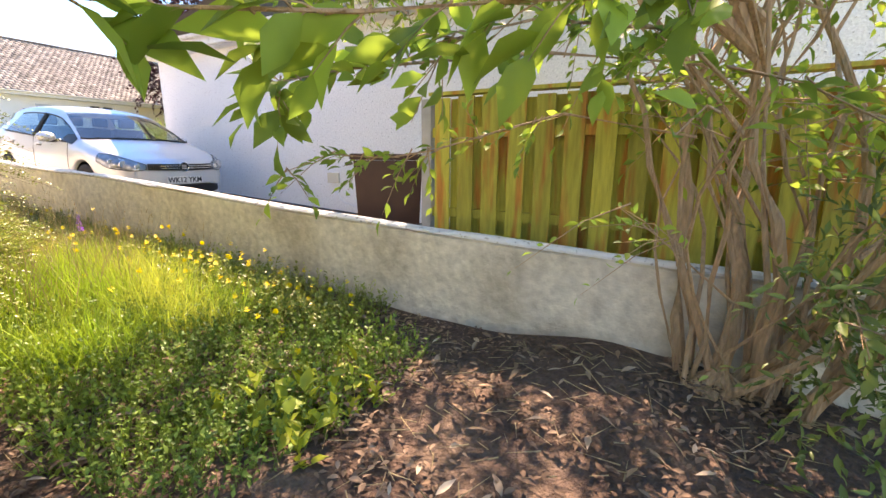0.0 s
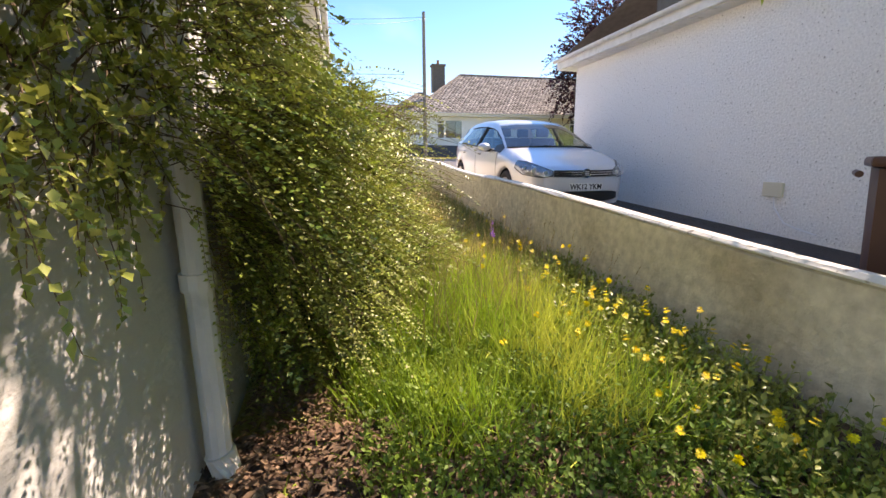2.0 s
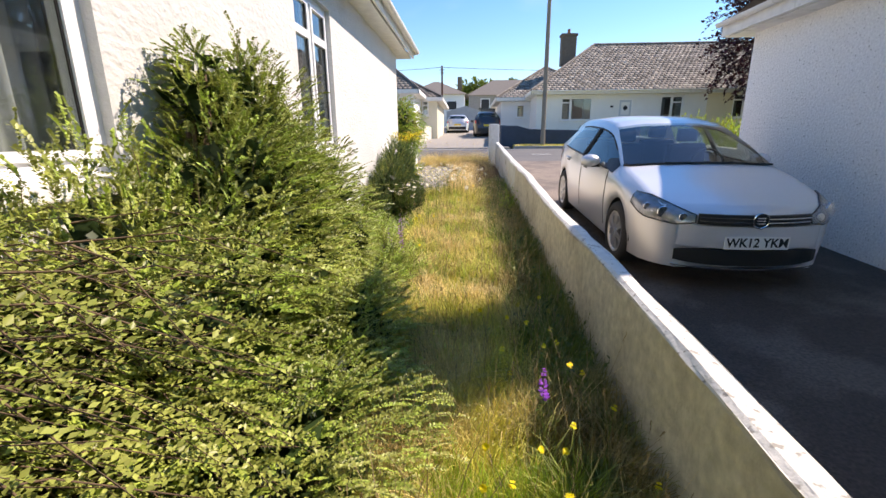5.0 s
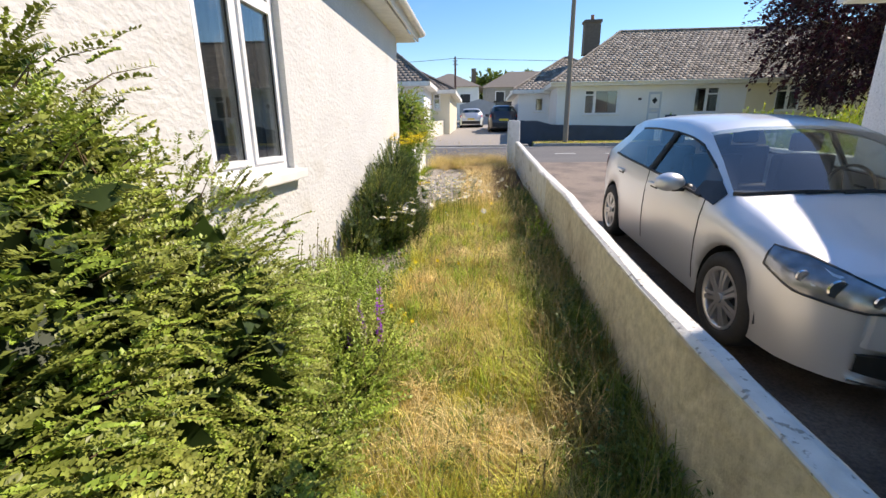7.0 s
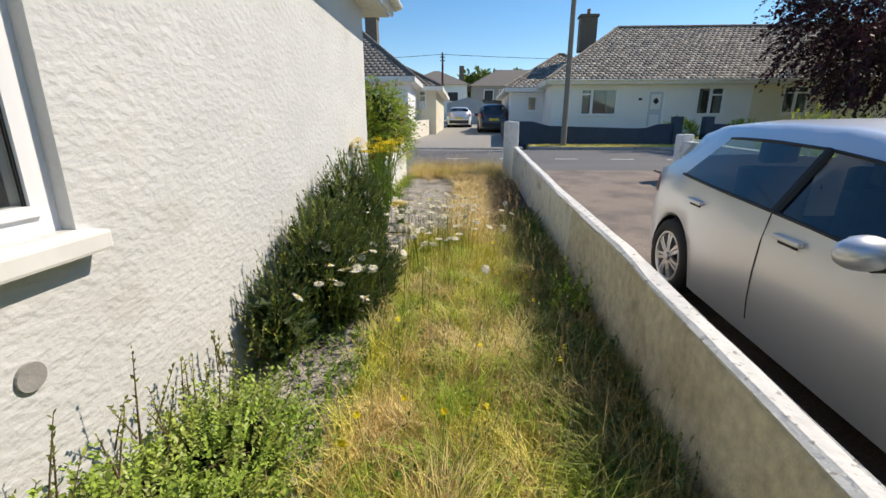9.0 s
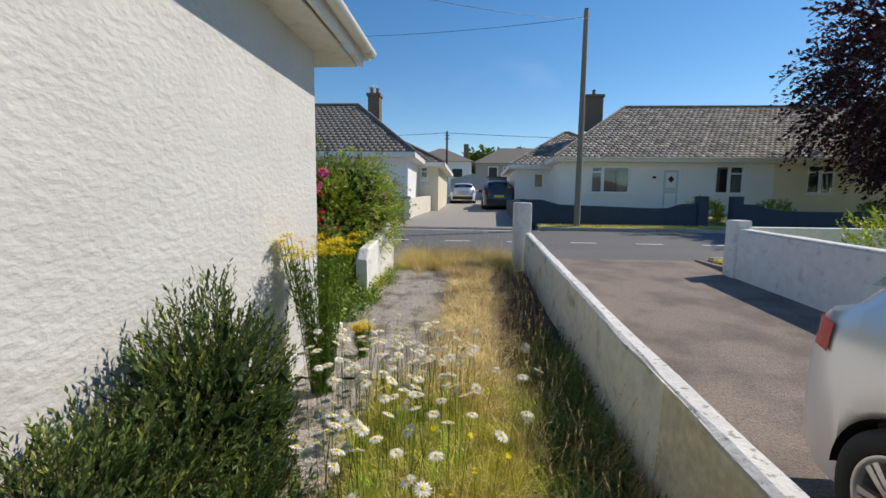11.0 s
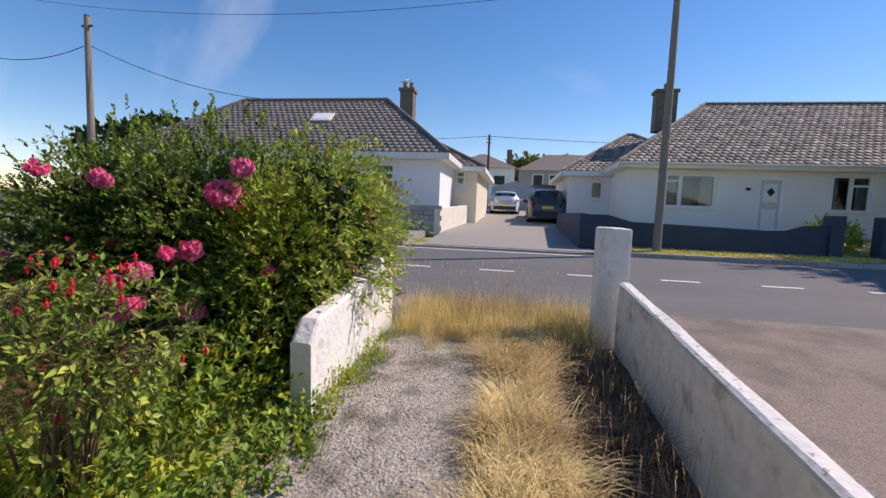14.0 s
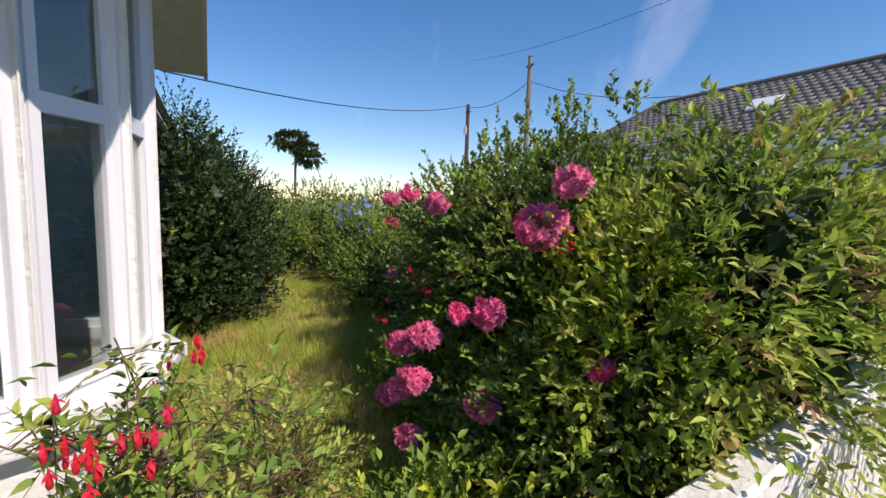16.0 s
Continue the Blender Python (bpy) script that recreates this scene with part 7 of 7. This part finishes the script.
for i in range(210):
    x, y = (RNG.normal(0.35, 0.32), RNG.normal(10.2, 0.55)) if i < 180 else (RNG.normal(-0.02, 0.10), RNG.normal(8.5, 0.22))
    x, y = min(max(x, -0.2), 1.2), min(y, 10.3 + 0.7 * abs(math.sin(i * 1.7)))
    h = RNG.uniform(0.40, 0.58)
    d = base("ox_eye_daisy", x, y, G(y), 0, "white daisy with a yellow centre on a thin stalk", "flower", "white daisies")
    lx, ly = RNG.normal(size=2) * 0.04
    stalk([(0, 0, 0), (lx * 0.4, ly * 0.4, h * 0.5), (lx, ly, h)], 0.002, M_WEED, d)
    if dm is None:
        a = npmesh("petals", DAISY_V, DAISY_F, M_WHITEF, d)
        bmc = bmesh.new()
        bmesh.ops.create_icosphere(bmc, subdivisions=1, radius=0.008)
        b = part("eye", bmc, M_YEL, d)
        dm = (a.data, b.data)
    else:
        a, b = new("petals", dm[0]), new("eye", dm[1])
        a.parent = b.parent = d
    rot = Euler((RNG.normal() * 0.35 + 0.25, RNG.normal() * 0.35, RNG.uniform(0, 6)))
    for o in (a, b):
        o.location, o.rotation_euler = (lx, ly, h + (0.004 if o is b else 0)), rot

ym = None
YPOS = [(RNG.normal(1.15, 0.20), RNG.uniform(1.2, 3.6)) for _ in range(105)] + [(RNG.normal(1.3, 0.12), RNG.uniform(3.4, 5.2)) for _ in range(16)] + [(RNG.uniform(0.2, 1.3), RNG.uniform(4.5, 10.5)) for _ in range(22)] + [(RNG.normal(0.35, 0.08), RNG.uniform(6.4, 7.2)) for _ in range(6)] + [(RNG.uniform(0.4, 1.2), RNG.uniform(0.9, 2.0)) for _ in range(8)]
YV, YF = bloom_mesh("y", 10, 0.017, M_YEL, 2, 0.15)
for x, y in YPOS:
    x = min(x, 1.5)
    h = RNG.uniform(0.20, 0.42)
    d = base("hawkweed", x, y, G(y), 0, "small yellow wild flower on a thin stalk", "flower", "yellow wild flowers")
    lx, ly = RNG.normal(size=2) * 0.05
    stalk([(0, 0, 0), (lx * 0.4, ly * 0.4, h * 0.5), (lx, ly, h)], 0.0018, M_WEED, d)
    if ym is None:
        a = npmesh("petals", YV, YF, M_YEL, d)
        ym = a.data
    else:
        a = new("petals", ym)
        a.parent = d
    a.location, a.rotation_euler = (lx, ly, h), (RNG.normal() * 0.4, RNG.normal() * 0.4, RNG.uniform(0, 6))

for (x, y, h) in ((0.14, 6.25, 0.50), (0.20, 6.12, 0.42), (0.25, 6.3, 0.60), (0.28, 6.15, 0.44), (0.20, 6.4, 0.40), (1.25, 4.1, 0.38), (0.12, 6.1, 0.36)):
    d = base("purple_toadflax", x, y, G(y), 0, "slender spike of small purple flowers", "flower", "purple flower spikes")
    stalk([(0, 0, 0), (0.005, 0.0, h * 0.5), (0.0, 0.01, h)], 0.0025, M_WEED, d)
    m = 60
    z = RNG.uniform(h * 0.62, h * 1.02, m)
    w = 0.024 * (1.1 - (z - h * 0.62) / (h * 0.45) * 0.8)
    a = RNG.uniform(0, 6.28, m)
    P = np.c_[np.cos(a) * w * 0.3, np.sin(a) * w * 0.3 + 0.005, z]
    V, F = scatter(RHOMB, P, np.c_[np.cos(a), np.sin(a), np.full(m, 0.3)], rdir(m) * 0.3 + np.array((0, 0, 1)), np.c_[w * 0.8, w * 1.1, w])
    npmesh("spike", V, F, M_PURPLE, d, "purple flower spike", "stuff")
    P = np.tile(np.array((0, 0, 0.0)), (14, 1)) + np.c_[np.zeros(14), np.zeros(14), RNG.uniform(0.02, h * 0.6, 14)]
    V, F = scatter(RHOMB, P, rdir(14) + np.array((0, 0, 0.3)), rdir(14) * 0.3 + np.array((0, 0, 1)), np.full((14, 3), 1.0) * np.array((0.008, 0.05, 0.03)))
    npmesh("leaf_growth", V, F, M_WEED, d, "narrow green leaves", "stuff")


def ragwort(x, y, h, n, spread, label):
    d = base("ragwort", x, y, G(y), 0, label, "flowering weed")
    top = []
    for i in range(n):
        a = RNG.uniform(0, 6.28)
        s_ = spread * math.sqrt(RNG.uniform(0.05, 1))
        tip = (math.cos(a) * s_, math.sin(a) * s_, h * RNG.uniform(0.86, 1.0))
        stalk([(tip[0] * 0.25, tip[1] * 0.25, 0), (tip[0] * 0.55, tip[1] * 0.55, tip[2] * 0.55), tip], 0.004, M_WEED, d)
        top.append(tip)
    T = np.array(top)
    m = n * 70
    P = T[RNG.integers(0, n, m)] + RNG.normal(size=(m, 3)) * np.array((0.028, 0.028, 0.010))
    V, F = scatter(LEAF, P, np.c_[RNG.normal(size=(m, 2)), np.full(m, 0.2)], np.tile((0, 0, 1.0), (m, 1)), np.full((m, 3), 1.0) * np.array((0.016, 0.018, 0.01)))
    npmesh("flower_canopy", V, F, M_YEL, d, "flat clusters of yellow flowers", "stuff")
    m = n * 95
    t = RNG.uniform(0.05, 0.9, m)[:, None]
    P = T[RNG.integers(0, n, m)] * t * np.array((1, 1, 1)) + RNG.normal(size=(m, 3)) * 0.012
    V, F = scatter(RHOMB, P, rdir(m) + np.array((0, 0, 0.5)), rdir(m) * 0.3 + np.array((0, 0, 1)), np.full((m, 3), 1.0) * np.array((0.011, 0.055, 0.02)))
    npmesh("leaf_growth", V, F, M_WEED, d, "feathery grey-green leaves", "stuff")


ragwort(-0.27, 10.70, 1.18, 46, 0.27, "tall yellow ragwort clump against the white wall")
ragwort(-0.12, 11.3, 0.34, 8, 0.08, "small yellow ragwort beside the path")
ragwort(-0.42, 10.1, 0.30, 6, 0.08, "low green ragwort at the wall foot")

# ---- grass, weeds and litter ----
blades("meadow_grass", field(72000, 0.05, 1.34, 3.0, 11.2), 0.10, 0.006, M_GRASSM, 1.2, "yellow-green meadow grass")
blades("meadow_grass", field(9000, 0.15, 1.2, 4.0, 10.8, 0.10), 0.28, 0.004, M_GRASSM, 0.8, "longer tufts of meadow grass")
blades("lush_grass", field(7500, 0.1, 1.05, 1.6, 3.3, -0.02, 2.6), 0.46, 0.005, M_GRASSG, 0.85, "tall bright green grass clump")
blades("lush_grass", field(20000, -0.1, 1.35, 1.9, 3.8), 0.24, 0.005, M_GRASSG, 0.8, "lush green grass")
blades("meadow_grass", field(12000, 0.3, 1.35, 2.8, 5.4, 0.0), 0.26, 0.004, M_GRASSM, 0.8, "straw tipped meadow grass")
blades("shaded_grass", field(18000, 1.20, 1.685, 2.4, 11.6), 0.24, 0.004, M_SHADEGRASS, 0.9, "grass at the wall foot, coloured darker for the wall's shade")
blades("straw_grass", field(19000, 0.50, 1.05, 10.6, 15.2), 0.12, 0.0045, M_STRAW, 1.4, "dead straw coloured grass")
# Dark brown blades continue the painted wall shadow over the soil strip.
blades("shade_stubble", field(6000, 1.06, 1.685, 11.4, 15.0), 0.10, 0.004, M_LITTER, 1.2, "short brown stubble, toned dark for the wall's shade")
blades("straw_grass", field(5200, -0.45, 1.5, 15.0, 15.9), 0.45, 0.0035, M_STRAW, 0.7, "dry grass across the gateway")
blades("meadow_grass", field(4200, -0.5, 1.5, 14.9, 15.9), 0.34, 0.004, M_GRASSM, 0.7, "green grass across the gateway")
blades("straw_grass", field(1500, 0.3, 1.55, 3.0, 11.0), 0.52, 0.0022, M_STRAW, 0.6, "tall dry grass stalks")
blades("lawn_grass", field(60000, -8.0, -0.95, 12.0, 14.4), 0.14, 0.006, M_LAWN, 1.0, "shaggy unmown lawn grass")
blades("lawn_grass", field(26000, -13.5, -8.0, 11.6, 15.0), 0.16, 0.008, M_LAWN, 1.0, "shaggy lawn grass further off")
blades("lawn_grass", field(4500, -5.0, -1.3, 12.6, 13.6), 0.30, 0.003, M_LAWN, 0.8, "seeding lawn grass stalks")
blades("path_weeds", field(2600, -0.52, 0.42, 11.0, 15.2, 0.18, 3.0), 0.10, 0.004, M_WEED, 1.0, "small weeds in the path cracks")
blades("path_weeds", field(3200, -0.62, -0.32, 12.6, 15.3, 0.0, 3.0), 0.17, 0.005, M_WEED, 1.0, "weeds along the white wall foot")
blades("verge_grass", field(12000, 3.0, 20.0, 21.8, 22.6), 0.07, 0.02, M_GRASSM, 1.0, "dry verge grass", zf=lambda q: G(q[:, 1]) + 0.1)
blades("verge_grass", field(4000, 5.4, 12.0, 15.35, 16.5), 0.08, 0.015, M_GRASSM, 1.0, "verge grass by the drive mouth", zf=lambda q: G(q[:, 1]) + 0.07)
blades("seed_grass", field(500, 0.2, 0.9, 2.3, 3.6), 0.62, 0.005, M_DRYSTEM, 0.35, "tall dark seeding grass stems")


def tufts(name, n, per, x0, x1, y0, y1, h, w, mat, label, arch=0.9, spread=0.05):
    """Clumps of long blades that arch outwards from one root."""
    c = np.c_[RNG.uniform(x0, x1, n), RNG.uniform(y0, y1, n)]
    k = n * per
    root = np.repeat(c, per, axis=0) + RNG.normal(size=(k, 2)) * spread
    a = RNG.uniform(0, 2 * math.pi, k)
    out = np.c_[np.cos(a), np.sin(a)] * RNG.uniform(0.15, 1.0, (k, 1)) * arch + np.repeat(RNG.normal(size=(n, 2)) * 0.35, per, axis=0)
    hh = h * np.repeat(RNG.uniform(0.55, 1.25, n), per) * RNG.uniform(0.6, 1.1, k)
    across = np.c_[-out[:, 1], out[:, 0], np.zeros(k)]
    across /= np.linalg.norm(across, axis=1, keepdims=True) + 1e-9
    base_ = np.c_[root, G(root[:, 1]) - 0.01]
    rows = []
    for s, wd in ((0.0, 1.0), (0.35, 0.9), (0.7, 0.6), (1.0, 0.1)):
        mid = base_ + np.c_[out * (hh * s ** 1.6)[:, None], hh * (s - 0.42 * s ** 3)]
        rows += [mid - across * (w * wd / 2), mid + across * (w * wd / 2)]
    V = np.stack(rows, axis=1).reshape(-1, 3)
    F = np.array([(0, 1, 3, 2), (2, 3, 5, 4), (4, 5, 7, 6)])
    return npmesh(name, V, (F[None] + (np.arange(k) * 8)[:, None, None]).reshape(-1, 4), mat, None, label, "stuff")


tufts("straw_tufts", 250, 60, 0.52, 1.02, 10.7, 15.3, 0.34, 0.0045, M_STRAW, "clumps of dead drooping straw grass", 1.1)
tufts("straw_tufts", 60, 40, -0.2, 1.5, 14.6, 15.9, 0.42, 0.004, M_STRAW, "dry clumps across the gateway", 0.8)
tufts("grass_tufts", 190, 46, 0.20, 1.35, 3.6, 10.8, 0.24, 0.005, M_GRASSG, "fresh green grass tufts", 0.9)
tufts("grass_tufts", 150, 40, 0.10, 1.30, 3.6, 10.9, 0.26, 0.0045, M_GRASSM, "yellowing grass tufts", 1.0)
tufts("grass_tufts", 90, 40, 0.30, 1.35, 4.0, 10.9, 0.24, 0.004, M_STRAW, "straw coloured grass tufts", 1.0)
tufts("wall_tufts", 45, 30, 1.15, 1.60, 11.3, 15.0, 0.40, 0.004, M_LITTER, "brown dead stalks, toned dark for the wall's shade", 0.7)
tufts("wall_tufts", 190, 44, 1.26, 1.64, 3.0, 11.5, 0.36, 0.005, M_SHADEGRASS, "rank grass at the wall foot, wall shade put into its colour", 0.7)


def seedheads(n, x0, x1, y0, y1, h, mat):
    P = np.c_[RNG.uniform(x0, x1, n), RNG.uniform(y0, y1, n), np.zeros(n)]
    P[:, 2] = G(P[:, 1])
    hh = h * RNG.uniform(0.6, 1.1, n)
    D = np.c_[RNG.normal(size=(n, 2)) * 0.25, np.ones(n)]
    D /= np.linalg.norm(D, axis=1, keepdims=True)
    o = base("seed_head_grass", 0, 0, 0, 0, "tall thin grass stalks with pale seed heads", "grass")
    shoots("stalk_growth", o, P + D * hh[:, None] * 0.4, D, hh * 0.62, M_DRYSTEM, 0.0011, 0.05)
    tip = P + D * hh[:, None]
    m = 9
    T = np.repeat(tip, m, axis=0) + np.repeat(D, m, axis=0) * RNG.uniform(-0.05, 0.02, n * m)[:, None]
    V, F = scatter(RHOMB, T, np.repeat(D, m, axis=0) + rdir(n * m) * 0.25, rdir(n * m), np.full((n * m, 3), 1.0) * np.array((0.005, 0.018, 0.005)))
    npmesh("seed_heads", V, F, mat, o, "pale seed heads", "stuff")


seedheads(420, 0.2, 1.55, 2.6, 8.5, 0.5, M_DRYSTEM)
seedheads(260, 1.0, 1.58, 8.5, 14.8, 0.5, M_STRAW)
seedheads(120, -0.4, 1.4, 15.0, 15.8, 0.7, M_STRAW)
tuft = base("grass_tuft", 0, 0, 0, 0, "arching yellow grass tuft beside the drainpipe", "grass")
n = 260
P = np.c_[RNG.normal(-0.22, 0.05, n), RNG.normal(1.75, 0.07, n), np.full(n, G(1.7))]
D = np.c_[RNG.normal(0.35, 0.5, n), RNG.normal(-0.2, 0.5, n), np.full(n, 0.7)]
D /= np.linalg.norm(D, axis=1, keepdims=True)
shoots("leaf_growth", tuft, P, D, RNG.uniform(0.2, 0.5, n), M_GRASSG, 0.0025, 0.7)


def weeds(name, label, n, x0, x1, y0, y1, h, size, mat, per=10, thr=None):
    xy = field(n, x0, x1, y0, y1, thr)
    P = np.c_[xy, G(xy[:, 1])]
    D = np.c_[RNG.normal(size=(len(P), 2)) * 0.35, np.ones(len(P))]
    D /= np.linalg.norm(D, axis=1, keepdims=True)
    o = base(name, 0, 0, 0, 0, label, "weeds")
    LL = h * RNG.uniform(0.4, 1.2, len(P))
    foliage("leaf_growth", o, P, D, LL, per, size, mat, LEAF4 if size < 0.06 else LEAF, 0.7, 0.1, 1.1)
    shoots("stalk_growth", o, P, D, LL, mat, 0.0018, 0.1)


weeds("weed_patch", "dense green leafy weeds in the strip", 7000, -0.05, 1.30, 0.55, 3.2, 0.25, 0.025, M_WEED)
weeds("weed_patch", "dark green weeds at the wall foot", 1700, 1.05, 1.58, 1.05, 3.4, 0.30, 0.032, M_COTO, 10)
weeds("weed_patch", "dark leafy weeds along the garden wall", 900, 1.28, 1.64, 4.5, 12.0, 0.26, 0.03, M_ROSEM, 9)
weeds("weed_patch", "small leafy weeds among the grass", 700, 0.0, 1.3, 5.0, 9.5, 0.14, 0.026, M_WEED, 8)
weeds("weed_patch", "low weeds along the house wall", 700, -0.5, 0.15, 5.8, 9.8, 0.16, 0.03, M_WEED, 9)
weeds("bramble_shoot", "lime green broad-leaved seedling by the path", 30, 0.30, 0.80, 0.50, 0.85, 0.26, 0.085, M_LIME, 7)
weeds("wall_seedling", "bright green sapling growing beside the garden wall", 26, 1.42, 1.56, 8.7, 8.95, 0.42, 0.05, M_BROAD, 10)
weeds("corner_weeds", "bright green weeds at the house corner", 170, -0.80, -0.42, 12.1, 13.3, 0.24, 0.05, M_WEED, 8)
weeds("corner_weeds", "lime weeds beside the white wall", 120, -0.60, -0.4, 12.9, 14.6, 0.22, 0.035, M_LIME, 8)

n = 9000
xy = np.r_[field(17000, -1.5, 1.62, -2.6, 1.8, -0.25, 4.0), field(3500, -0.5, 0.1, 1.6, 3.2)]
P = np.c_[xy, G(xy[:, 1]) + np.where(xy[:, 1] < 1.9, 0.10, 0.04) + mound(xy[:, 0], xy[:, 1]) + RNG.uniform(0, 0.03, len(xy))]
V, F = scatter(LEAF, P, np.c_[RNG.normal(size=(len(P), 2)), RNG.normal(size=len(P)) * 0.15], rdir(len(P)) * 0.35 + np.array((0, 0, 1.0)), np.full((len(P), 3), 1.0) * np.array((0.018, 0.034, 0.034)) * RNG.uniform(0.4, 1.5, (len(P), 1)))
npmesh("leaf_litter", V, F, M_LITTER, None, "dry brown fallen leaves", "stuff")
n = 420
xy = np.c_[RNG.uniform(-1.4, 1.62, n), RNG.uniform(-2.0, 1.7, n)]
P = np.c_[xy, G(xy[:, 1]) + 0.125 + mound(xy[:, 0], xy[:, 1])]
V, F = scatter(LEAF, P, np.c_[RNG.normal(size=(n, 2)), RNG.normal(size=n) * 0.12], rdir(n) * 0.4 + np.array((0, 0, 1.0)), np.full((n, 3), 1.0) * np.array((0.028, 0.085, 0.05)) * RNG.uniform(0.5, 1.3, (n, 1)))
npmesh("pale_litter", V, F, M_PALELEAF, None, "long pale dead leaves on the soil", "stuff")
n = 900
P = np.c_[RNG.uniform(-1.0, 1.6, n), RNG.uniform(-2.0, 1.5, n), np.zeros(n)]
P[:, 2] = G(P[:, 1]) + 0.12 + mound(P[:, 0], P[:, 1])
D = np.c_[RNG.normal(size=(n, 2)), RNG.normal(size=n) * 0.08]
D /= np.linalg.norm(D, axis=1, keepdims=True)
tl = base("fallen_twigs", 0, 0, 0, 0, "thin dry fallen twigs on the soil", "debris")
shoots("twig_growth", tl, P, D, RNG.uniform(0.04, 0.14, n), M_DRYSTEM, 0.002, 0.0)
P = np.c_[RNG.uniform(-0.5, 0.42, 2600), RNG.uniform(10.9, 15.3, 2600), np.zeros(2600)]
P[:, 2] = G(P[:, 1]) + 0.052
V, F = scatter(RHOMB, P, rdir(2600) * np.array((1, 1, 0.2)), np.tile((0, 0, 1.0), (2600, 1)), np.full((2600, 3), 1.0) * np.array((0.012, 0.016, 0.03)) * RNG.uniform(0.5, 1.5, (2600, 1)))
npmesh("path_grit", V, F, M_PATH, None, "loose grit on the path", "stuff")

me_i = 0
for x, z in STONES:
    ob = new("stone", blockmesh[me_i % 4])
    me_i += 1
    ob.parent = sw
    ob.location = (x - 0.0, -0.02, z)
